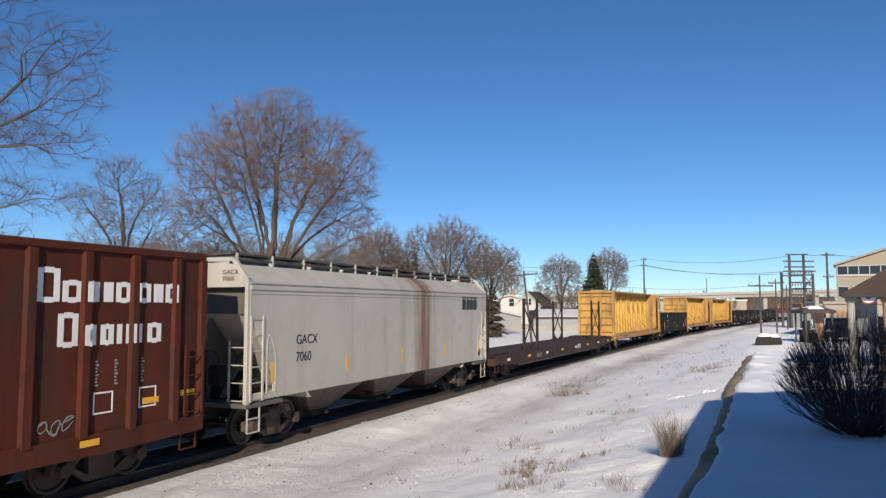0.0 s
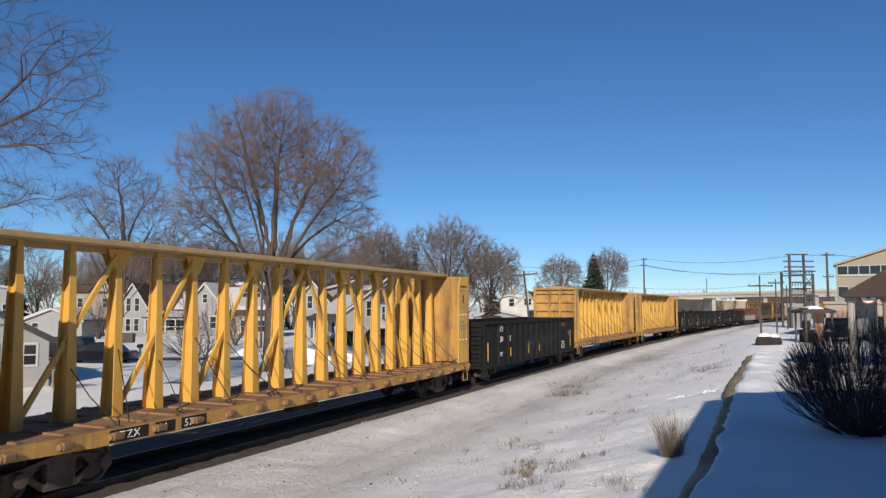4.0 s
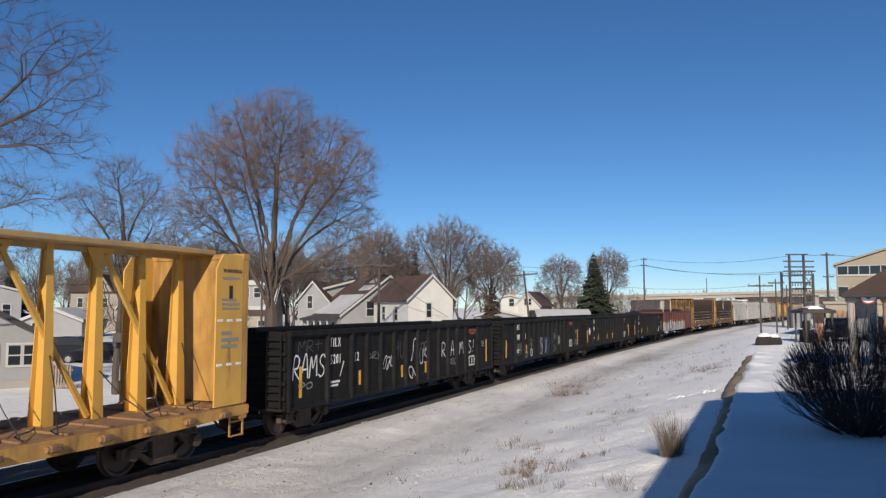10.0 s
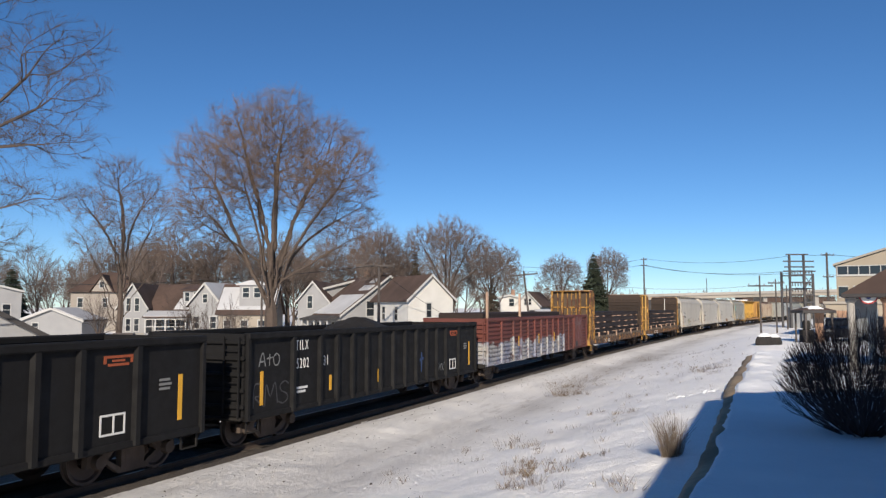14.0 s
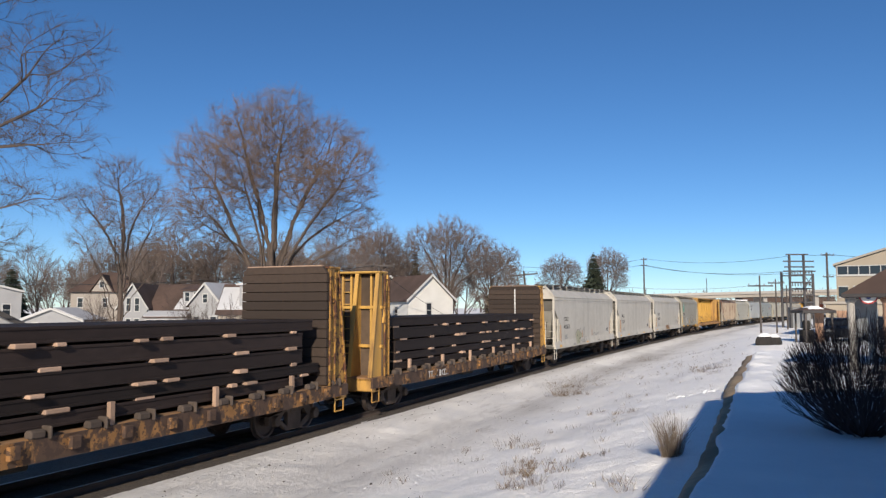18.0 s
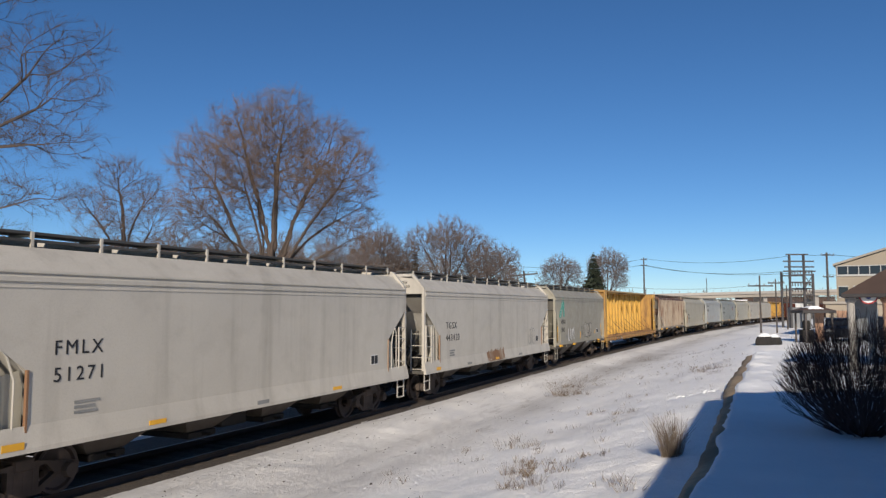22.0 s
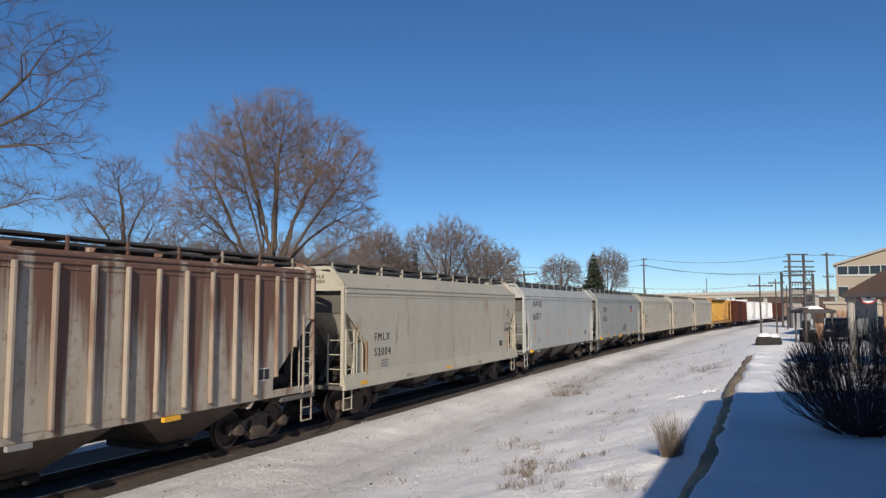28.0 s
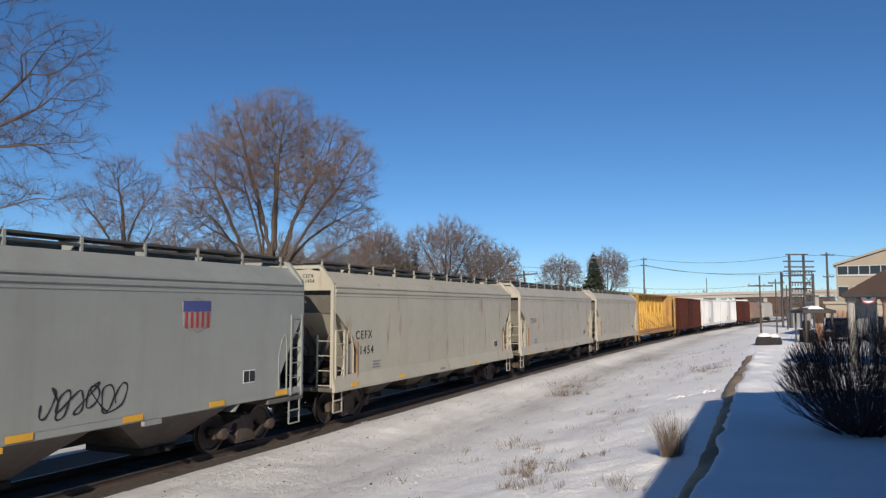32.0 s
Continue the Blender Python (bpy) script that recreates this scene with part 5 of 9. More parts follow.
for x, y, z in ((h - 3.2, -1.6, 0.9), (h - 1.72, -1.542, 1.5), (h - 0.7, -1.542, 1.55)):
    part("reflector", Mesh().box(x, x + 0.42, y, y + 0.008, z, z + 0.12), REFLECT, c, "yellow reflective strip")
scrawl(3, h - 4.05, -1.54, 1.2, 0.75, 0.32, GREY_INK, c, 3, 0.03)

c = CARS[1] = hopper_car(length_of(1), "white covered hopper with a rust stain down its side", HOPPER_STAINED, "belly")
h = body_half(1)
letters("GACX", 0.36, -h + 2.0, -1.566, 2.44, BLACK_INK, c)
letters("7060", 0.36, -h + 2.0, -1.566, 1.99, BLACK_INK, c)
end_letters("GACX\n7060", 0.16, -h + 0.07, -0.72, 4.2, BLACK_INK, c)
m = Mesh()
for x, wide in ((0, 0.4), (0.46, 0.36), (0.86, 0.34), (1.24, 0.4)):
    m.prism([(h - 2.84 + x, 3.3), (h - 2.84 + x + wide - 0.06, 3.3), (h - 2.84 + x + wide, 3.36), (h - 2.84 + x + wide, 3.8), (h - 2.84 + x + wide - 0.06, 3.86), (h - 2.8 + x, 3.86)], -1.572, -1.564)
part("owner_mark", m, BLACK_INK, c, "bold black owner's mark")
reflectors(c, 1, 1.55, -1.562, 5, 0.5, 0.1)

mid = (FRONTS[2] + FRONTS[3]) / 2
c = CARS[2] = stake_flat(length_of(2), [(37.85 - mid, 2.3, -1.4), (37.2 - mid, 2.3, 1.2), (52.95 - mid, 2.35, -1.4), (52.43 - mid, 2.3, 1.2)], "empty brown flatcar with cross-braced stake frames")
letters("P5997", 0.3, 38.6 - mid, -1.495, 0.76, FADED_WHITE, c, wide=1.1, gap=1.15)
letters("3", 0.3, 40.35 - mid, -1.495, 0.76, FADED_WHITE, c, wide=1.1)
bars([(0.9, 0.05, 0), (0.7, 0.05, 0.09), (0.8, 0.05, 0.18)], 2.2, -1.492, 1.05, WHITE_INK, c)


def dress_centerbeam(c, k, number):
    h = body_half(k)
    x = -h + 3.1
    for word in number.split():
        wide = 0.2 * len(word)
        part("number_patch", Mesh().box(x - 0.08, x + wide + 0.08, -1.468, -1.46, 0.85, 1.08), UNDER, c, "black painted patch on the sill")
        letters(word, 0.22, x, -1.472, 0.89, WHITE_INK, c, wide=1.1, gap=1.12)
        x += wide + 0.34
    letters("WARNING", 0.13, h - 1.0, -1.434, 4.2, BLACK_INK, c, "warning", wide=1.0, gap=1.1)
    for z in (2.06, 3.07):
        for i in range(3):
            part("reflector", Mesh().box(h - 1.16 + i * 0.33, h - 0.98 + i * 0.33, -1.438, -1.43, z, z + 0.06), WHITE_INK, c, "worn white reflective strip")
    bars([(0.62, 0.05, 0), (0.5, 0.04, 0.5), (0.62, 0.04, 0.6), (0.62, 0.04, 0.7), (0.36, 0.08, 1.25), (0.6, 0.08, 1.4), (0.56, 0.08, 1.55)], h - 1.03, -1.434, 4.1, GREY_INK, c)
    part("mark", Mesh().box(h - 0.78, h - 0.66, -1.438, -1.43, 3.6, 3.9), BLACK_INK, c, "short black bar")
    rnd = random.Random(k)
    for i in range(1, 17):
        # a thin cable runs from each post down to a winch on the sill, its loose end curled on the deck
        x = -h + 2.03 + (2 * h - 2.92) / 16 * i
        z, e = 2.3 + rnd.uniform(-0.3, 0.5), x + rnd.uniform(-0.9, 0.9)
        pts = [(x, -0.16, z), (x + (e - x) * 0.4, -0.7, z * 0.6 + 0.4 + rnd.uniform(-0.12, 0.0)), (e, -1.36, 1.16)]
        cable = Mesh().tube(pts, 0.012, 4)
        if rnd.random() < 0.6:
            cable.tube([(e + 0.1 * math.cos(a) + 0.04 * a, -1.2 + 0.09 * math.sin(a), 1.15 + 0.03 * a) for a in (0, 1, 2, 3, 4, 5, 6)], 0.014, 4)
        part("tie_down_cable", cable, WIRE, c, "slack tie-down cable")


LABEL_CB = "empty yellow centerbeam lumber car with slack tie-down cables"
for k, number in ((3, "TTZX 86 573"), (5, "TTZX 865 214"), (6, "TTZX 863 559"), (18, "TTZX 86 42"), (26, "TTZX 86 07")):
    c = CARS[k] = centerbeam_car(length_of(k), LABEL_CB, 4.78)
    dress_centerbeam(c, k, number)


def dress_gondola(c, k, number, tags):
    h = body_half(k)
    if number:
        letters("TILX", 0.38, -h + 2.04, -1.506, 2.28, WHITE_INK, c, wide=0.58, gap=1.4)
        for i, piece in enumerate(number.split()):
            letters(piece, 0.38, -h + 2.08 if i == 0 else rib_at(h, i) + 0.2, -1.506, 1.8, WHITE_INK, c, wide=0.58, gap=1.4)
        bars([(0.5, 0.06, 0), (0.4, 0.06, 0.1)], -h + 2.1, -1.504, 1.32, WHITE_INK, c)
    for i, (x, z, t) in enumerate(((-h + 0.62, 1.02, 0.82), (-h + 3.75, 1.08, 0.42), (-h + 6.6, 1.06, 0.4), (-h + 8.5, 1.06, 0.4), (h - 3.2, 1.05, 0.4), (h - 0.7, 1.05, 0.95))):
        part("reflector", Mesh().box(x - 0.06, x + 0.06, -1.508, -1.5, z, z + t), REFLECT, c, "yellow reflective strip")
    m = Mesh()
    for a, b, e, g in ((0, 0.6, 1.0, 1.04), (0, 0.6, 1.36, 1.4), (0, 0.04, 1.04, 1.36), (0.56, 0.6, 1.04, 1.36), (0.3, 0.34, 1.04, 1.36)):
        m.box(h - 2.75 + a, h - 2.75 + b, -1.508, -1.5, e, g)
    part("stencil_frame", m, WHITE_INK, c)
    m = Mesh()
    for a, b, e, g in ((0, 0.7, 2.44, 2.49), (0.1, 0.6, 2.29, 2.34), (0, 0.06, 2.34, 2.44), (0.64, 0.7, 2.34, 2.44), (0.2, 0.5, 2.37, 2.41)):
        m.box(h - 2.7 + a, h - 2.7 + b, -1.508, -1.5, e, g)
    part("owner_mark", m, ORANGE_INK, c, "faded orange owner's mark")
    bars([(0.3, 0.05, 0), (0.34, 0.05, 0.09), (0.3, 0.05, 0.18)], h - 1.3, -1.504, 1.95, GREY_INK, c)
    rnd = random.Random(k)
    for i in range(tags):
        # small worn tags between the ribs
        p = rnd.randint(1, 11)
        scrawl(k * 10 + i, rib_at(h, p) + 0.1, -1.504, rnd.uniform(0.95, 1.9), 0.75, rnd.uniform(0.3, 0.55), GREY_INK, c, rnd.randint(3, 4), 0.03)


WORN_INK = plain("faded_spray", (0.07, 0.07, 0.075), 0.8, 0, 0.4)
BLUE_INK = plain("blue_spray", (0.035, 0.075, 0.19), 0.7, 0, 0.3)
for k, number, tags in ((4, "5201 85", 1), (7, "5201 12", 3), (8, "5202 55", 3), (9, "5201 94", 0), (10, "5202 31", 1)):
    c = CARS[k] = gondola_car(length_of(k), "black ribbed gondola" + (" with white sprayed graffiti" if k in (7, 8) else " with yellow reflective strips"), GON_BLACK)
    dress_gondola(c, k, number, tags)


def panel(k, i):
    """Where the side panel after rib i begins."""
    h = body_half(k)
    return rib_at(h, i) + 0.1


h, c = body_half(7), CARS[7]
sprayed("RAMS", -h + 0.22, -1.504, 1.5, 0.38, 0.6, 0.4, WHITE_INK, c, 0.06, 0.1)
sprayed("!", -h + 2.3, -1.508, 1.25, 0.6, 0.6, 0.5, WHITE_INK, c, 0.05, 0.15)
scrawl(76, -h + 0.5, -1.504, 1.2, 0.7, 0.25, GREY_INK, c, 2, 0.05)
sprayed(["loop"], panel(7, 5) + 0.15, -1.504, 0.95, 0.8, 1.35, 1, WHITE_INK, c, 0.05)
for i, g, wide in ((8, "R", 0.45), (9, "A", 0.36), (10, "M", 0.4), (11, "S", 0.36)):
    sprayed(g, panel(7, i) + 0.25, -1.504, 1.52, wide, 0.52, 1, WHITE_INK, c, 0.045)
sprayed("!", panel(7, 11) + 0.7, -1.504, 1.55, 0.3, 0.52, 1, WHITE_INK, c, 0.045)
sprayed("US", panel(7, 6) + 0.12, -1.504, 1.4, 0.34, 0.5, 0.36, WHITE_INK, c, 0.05)
sprayed("TUR", panel(7, 4) + 0.1, -1.504, 1.7, 0.32, 0.55, 0.3, WORN_INK, c, 0.05)
sprayed("MRT", -h + 0.5, -1.504, 2.2, 0.4, 0.3, 0.38, WORN_INK, c, 0.04)
scrawl(75, panel(7, 3) + 0.1, -1.504, 1.25, 0.75, 0.75, WHITE_INK, c, 3, 0.04)
h, c = body_half(8), CARS[8]
bubble_tag(5, 3, panel(8, 4) + 0.12, -1.504, 0.88, 1.9, 0.85, BLUE_INK, BLUE_INK, c, 0.05)
sprayed("SUR", panel(8, 4) + 0.1, -1.514, 0.9, 0.62, 0.85, 0.66, WHITE_INK, c, 0.04, 0.06)
sprayed("AR", panel(8, 2) + 0.15, -1.504, 1.32, 0.28, 0.42, 0.26, GREY_INK, c, 0.045)
sprayed("ROO", panel(8, 2) + 0.1, -1.504, 0.88, 0.25, 0.38, 0.24, WHITE_INK, c, 0.05)
sprayed("UR", panel(8, 1) + 0.25, -1.504, 0.85, 0.3, 0.28, 0.26, GREY_INK, c, 0.04)
scrawl(82, panel(8, 0) + 0.05, -1.504, 1.0, 0.9, 0.75, GREY_INK, c, 4, 0.035)
sprayed(["loop"], panel(8, 7) + 0.15, -1.504, 0.9, 0.75, 1.2, 1, GREY_INK, c, 0.05)
sprayed("ONA", panel(8, 8) + 0.15, -1.504, 1.25, 0.3, 0.5, 0.27, WHITE_INK, c, 0.04)
scrawl(84, h - 1.5, -1.504, 0.9, 0.8, 0.6, GREY_INK, c, 4, 0.035)
for i, g in ((4, "T"), (5, "R"), (6, "A"), (7, "N"), (8, "S"), (9, "T")):
    sprayed(g, panel(4, i) + 0.25, -1.504, 1.25, 0.5, 0.65, 1, WORN_INK, CARS[4], 0.05)
sprayed("RMS", -body_half(10) + 0.25, -1.504, 0.98, 0.55, 0.55, 0.5, WORN_INK, CARS[10], 0.045)
sprayed("ATO", -body_half(10) + 0.5, -1.504, 1.95, 0.3, 0.3, 0.28, GREY_INK, CARS[10], 0.04)
sprayed("T", panel(10, 8) + 0.2, -1.504, 1.1, 0.4, 0.7, 1, BLUE_INK, CARS[10], 0.12)
h = body_half(9)
part("placard", Mesh().prism([(-h + 1.2, 1.5), (-h + 1.45, 1.75), (-h + 1.2, 2.0), (-h + 0.95, 1.75)], -1.508, -1.5), WHITE_INK, CARS[9], "white diamond placard")
h = body_half(10)
m = Mesh()
for i in range(31):
    for j in range(13):
        a, b = -5.0 + 9.0 * i / 30, -1.4 + 2.8 * j / 12
        e = math.exp(-((a - 0.3) / 1.5) ** 2 - (b / 1.3) ** 2)
        m.v.append((a, b, 2.35 + 0.72 * e + random.uniform(-0.035, 0.035)))
        if i and j:
            k = len(m.v) - 1
            m.f.append((k, k - 1, k - 14, k - 13))
part("scrap_load", m, UNDER, CARS[10], "dark heap of scrap above the rim")

n = Nodes("gondola_red_with_sprayed_band", 0.75)
split = n.t.nodes.new("ShaderNodeSeparateXYZ")
n.link(n.co.outputs["Object"], split.inputs[0])
c = n.mix(n.ramp(n.noise(0.5, 4), 0.35, 0.65), (0.145, 0.036, 0.026), (0.095, 0.03, 0.023))
c = n.mix(n.ramp(n.noise(1.2, 6, n.stretch(2, 2, 0.2)), 0.5, 0.75, 0, 0.5), c, (0.06, 0.03, 0.024))
high = n.t.nodes.new("ShaderNodeMath")
high.operation = "ADD"
n.link(split.outputs[2], high.inputs[0])
n.link(n.ramp(n.noise(1.0, 3, n.stretch(0.9, 0.0, 0.0)), 0.3, 0.7, -0.35, 0.35), high.inputs[1])
wash = n.mix(n.ramp(n.noise(1.1, 4, n.stretch(1, 0, 0.8)), 0.4, 0.6), (0.36, 0.355, 0.34), (0.22, 0.24, 0.31))
wash = n.mix(n.ramp(n.noise(2.2, 5, n.stretch(1.2, 0, 0.7)), 0.56, 0.62, 0, 0.85), wash, (0.06, 0.045, 0.05))
within = n.times(n.ramp(high.outputs[0], 1.72, 1.8, 1.0, 0.0), n.ramp(split.outputs[0], 3.6, 3.75, 1.0, 0.0))
GON_TAGGED = n.colour(n.mix(n.times(within, n.ramp(n.noise(5.0, 5), 0.3, 0.5, 0.35, 0.95)), c, wash)).bump(n.noise(5, 5), 0.2, 0.02).m
c = CARS[11] = gondola_car(length_of(11), "red-brown gondola with a band of white graffiti", GON_TAGGED, 0.8, 2.92, 12, corrugated=True)
h = body_half(11)
for x in (-h + 4.2, -h + 7.6, -h + 10.6):
    part("reflector", Mesh().box(x - 0.06, x + 0.06, -1.625, -1.617, 1.5, 2.0), REFLECT, c, "yellow reflective strip")
sprayed("MAN", h - 3.4, -1.648, 2.2, 0.42, 0.36, 0.42, GREY_INK, c, 0.03)
part("steel_load", Mesh().box(-h + 0.6, h - 5.2, -1.1, 1.1, 2.6, 3.15, 0.05).box(-h + 0.8, h - 4.6, -1.3, 0.9, 2.5, 2.95, 0.05), STEEL_LOAD, c, "dark steel load above the rim")
for x in (-h + 5.5, -h + 0.8):
    part("load_post", Mesh().box(x - 0.05, x + 0.05, -1.3, -1.2, 1.0, 4.1), BLOCK_WOOD, c, "pale wooden post")
part("panel", Mesh().box(h - 3.6, h - 1.6, -1.64, -1.6, 0.95, 2.78, 0.01), GON_RED, c)
bars([(0.5, 0.3, 0)], h - 3.4, -1.646, 1.3, BLACK_INK, c, "stencil")

for k, number, seed in ((12, "TTPX 8113", 5), (13, "TTPX 81220", 6)):
    c = CARS[k] = bulkhead_flat(length_of(k), ("" if seed == 6 else "rusted ") + "yellow bulkhead flatcar loaded with dark steel beams", seed)
    letters(number, 0.34, -body_half(k) + 4.2, -1.492, 0.84, WHITE_INK, c, wide=0.9, gap=1.2)

HOPPERS = {14: (HOPPER_GREY, "sill", "TGSX\n443653"), 15: (HOPPER_GREY, "sill", "FMLX\n51271"), 16: (HOPPER_GREY, "sill", "TGSX\n443420"), 17: (HOPPER_OLIVE, "belly", "ASHX\n1842"), 19: (HOPPER_RUST, "ribbed", ""), 20: (HOPPER_CREAM, "sill", "FMLX\n52004"), 21: (HOPPER_BLUE, "belly", "NAHX\n66077"), 22: (HOPPER_STEEL, "belly", "CMO\n10156"), 23: (HOPPER_CREAM, "sill", "CEFX\n11454"), 24: (HOPPER_GREY_B, "sill", "CEFX"), 25: (HOPPER_GREY_B, "sill", "")}
WORDS = {HOPPER_GREY: "pale grey", HOPPER_GREY_B: "warm grey", HOPPER_OLIVE: "olive-grey", HOPPER_RUST: "rust-streaked white ribbed", HOPPER_CREAM: "cream-grey", HOPPER_BLUE: "light blue-grey", HOPPER_STEEL: "steel-grey", HOPPER_DUN: "rusty brown"}
for k, (mat, style, number) in HOPPERS.items():
    c = CARS[k] = hopper_car(length_of(k), WORDS[mat] + " covered hopper car with end ladders", mat, style)
    h = body_half(k)
    if number:
        rows = number.split("\n")
        big = 0.52 if k in (21, 22) else 0.36
        zz = {21: 3.42, 22: 3.05, 17: 2.42, 20: 2.35, 23: 2.45}.get(k, 2.58)
        for i, r in enumerate(rows):
            letters(r, big, -h + {14: 2.01, 15: 1.85, 16: 1.96, 17: 1.3, 20: 1.85, 21: 1.5, 22: 1.75, 23: 1.25}.get(k, 1.7), -1.566, zz - i * big * 1.3, BLACK_INK, c, gap=1.3 if style == "sill" else 1.1)
        end_letters(number, 0.145, -h + 0.07, -0.45, 4.26, BLACK_INK, c)
    bars([(0.55, 0.05, 0), (0.45, 0.05, 0.09), (0.5, 0.05, 0.18)], -h + 2.3, -1.566, 1.75, GREY_INK, c)
    m = part("stencil", Mesh().box(h - 2.5, h - 2.06, -1.566, -1.56, 1.62, 1.92), WHITE_INK, c, "small black stencil in a white border")
    for x in (h - 2.48, h - 2.265):
        part("black_panel", Mesh().box(x, x + 0.19, -1.57, -1.566, 1.64, 1.9), BLACK_INK, m)
    part("reflector", Mesh().box(-h + 0.9, -h + 1.3, -1.652, -1.644 if style == "sill" else -1.56, 1.08, 1.2), REFLECT, c, "orange reflective strip")
    for i in range(5 if k == 21 else 3):
        if k == 21:
            x = (-5.7, -3.5, -0.9, 1.15, 3.7)[i]
            part("reflector", Mesh().box(x - 0.06, x + 0.06, -1.568, -1.56, 1.7, 2.55 if i == 0 else 2.1), FADED_STRIP, c, "faded orange strip")
            continue
        part("reflector", Mesh().box(-h + 4 + 3.4 * i, -h + 4.45 + 3.4 * i, -1.652, -1.64 if style == "sill" else -1.56, 1.08, 1.17), REFLECT if (i + k) % 2 else GREY_INK, c, "worn reflective strip")
h = body_half(14)
TAG_OLIVE = paint("graffiti_olive", (0.34, 0.34, 0.24), (0.4, 0.3, 0.2), 0.9)
x = 281.82 - (FRONTS[14] + FRONTS[15]) / 2


def against_side(m, out):
    """Lays flat drawing on a hopper's side and on the sloping flange below it."""
    m.v = [(a, -1.56 - (min(0.087, 0.007 + (1.44 - b) * 0.2195) if b < 1.45 else 0.0) - out - lift, b) for a, lift, b in m.v]
    return m


tag = part("graffiti", against_side(Mesh().add([(x + a, 0, b) for a, b in ((-0.4, 1.65), (0.0, 1.92), (0.3, 1.97), (0.6, 1.86), (0.8, 1.84), (1.0, 1.7), (1.3, 1.72), (1.4, 1.5), (0.95, 1.46))] + [(x + a, 0, b) for a, b in ((0.9, 1.43), (0.5, 1.2), (0.2, 1.12), (-0.4, 1.1))], [tuple(range(9)), (0, 8, 9, 10, 11, 12)]), 0.006), TAG_OLIVE, CARS[14], "olive and black sprayed tag")
strokes = [((-0.4, 1.68), (0.0, 1.95), (0.3, 2.0), (0.55, 1.92), (0.72, 2.08)), ((0.75, 2.12), (0.8, 1.88), (1.0, 1.73), (1.25, 1.75), (1.6, 1.92), (1.95, 2.1), (1.95, 1.95), (1.8, 1.75), (1.68, 1.55)), ((1.7, 1.52), (1.5, 1.55), (1.38, 1.4), (1.48, 1.26), (1.68, 1.26), (1.78, 1.4), (1.7, 1.52)), ((0.72, 2.05), (0.62, 1.65), (0.52, 1.4), (0.78, 1.48), (0.7, 1.32), (0.95, 1.26), (1.02, 1.06)), ((1.4, 1.38), (1.15, 1.2), (1.5, 1.2), (1.75, 1.1), (1.78, 1.32)), ((1.82, 1.42), (2.05, 1.48), (2.25, 1.34), (2.3, 1.1)), ((0.0, 1.62), (0.06, 1.25), (0.3, 1.18), (0.5, 1.02)), ((-0.2, 1.5), (0.02, 1.55), (0.05, 1.75))]
part("edge", against_side(ribbon_mesh([curve_through([(x + a, b) for a, b in line]) for line in strokes], 0, 0.035), 0.012), BLACK_INK, tag)
part("reflector", against_side(Mesh().add([(x + 1.2, 0, 1.45), (x + 1.34, 0, 1.45), (x + 1.36, 0, 1.9), (x + 1.22, 0, 1.9)], [(0, 1, 2, 3)]), 0.01), FADED_STRIP, CARS[14], "faded orange strip")
scrawl(12, x + 4.3, -1.564, 1.48, 2.0, 0.22, GREY_INK, CARS[14], 9, 0.02)
part("reflector", Mesh().box(x + 4.0, x + 4.09, -1.568, -1.56, 1.46, 1.95), FADED_STRIP, CARS[14], "faded orange strip")
bubble_tag(8, 3, body_half(16) - 3.75, -1.566, 1.55, 1.0, 0.75, HOPPER_GREY, GREY_INK, CARS[16], 0.035)
h = body_half(20)
scrawl(91, h - 1.75, -1.566, 2.25, 1.3, 0.5, BLACK_INK, CARS[20], 4, 0.04)
star = [[(h - 1.15 + 0.3 * math.cos(a), 3.1 + 0.3 * math.sin(a)), (h - 1.15 - 0.3 * math.cos(a), 3.1 - 0.3 * math.sin(a))] for a in (0.3, 1.2, 2.3)]
part("graffiti", ribbon_mesh(star, -1.566, 0.05), BLACK_INK, CARS[20], "sprayed black star")
GREEN_INK = plain("green_mark", (0.03, 0.36, 0.27), 0.7)
h = body_half(17)
o = [(0.88, 2.8), (1.46, 3.72), (1.58, 3.9), (1.74, 3.99), (1.9, 3.95), (2.0, 3.8), (2.03, 3.5), (2.08, 2.84), (1.8, 2.84), (1.74, 3.46), (1.32, 2.8)]
mark = part("owner_mark", Mesh().prism([(a - h, b) for a, b in o], -1.568, -1.562), GREEN_INK, CARS[17], "green slanted owner's mark")
for a in (-0.06, 0.07):
    part("white_line", ribbon_mesh([[(-h + 1.1 + a, 2.84), (-h + 1.5 + a, 3.52), (-h + 1.66 + a, 3.76)]], -1.572, 0.025), WHITE_INK, mark)
part("white_line", ribbon_mesh([[(-h + 1.88, 3.7), (-h + 1.95, 2.9)]], -1.572, 0.025), WHITE_INK, mark)
part("reflector", Mesh().box(-h + 0.5, -h + 0.62, -1.568, -1.56, 1.45, 2.3), REFLECT, CARS[17], "yellow reflective strip")
sprayed("UM", -h + 2.85, -1.566, 1.4, 0.6, 0.7, 0.85, WHITE_INK, CARS[17], 0.17, 0.15)
sprayed("UM", -h + 2.97, -1.572, 1.4, 0.6, 0.7, 0.85, BLACK_INK, CARS[17], 0.06, 0.15)
bubble_tag(52, 4, -h + 6.85, -1.566, 1.44, 2.0, 0.9, HOPPER_GREY_B, BLACK_INK, CARS[17], 0.05)
scrawl(19, -h + 6.1, -1.566, 1.95, 0.6, 0.28, BLACK_INK, CARS[17], 3, 0.02)
scrawl(23, -h + 6.15, -1.566, 1.6, 0.5, 0.28, BLACK_INK, CARS[17], 3, 0.02)
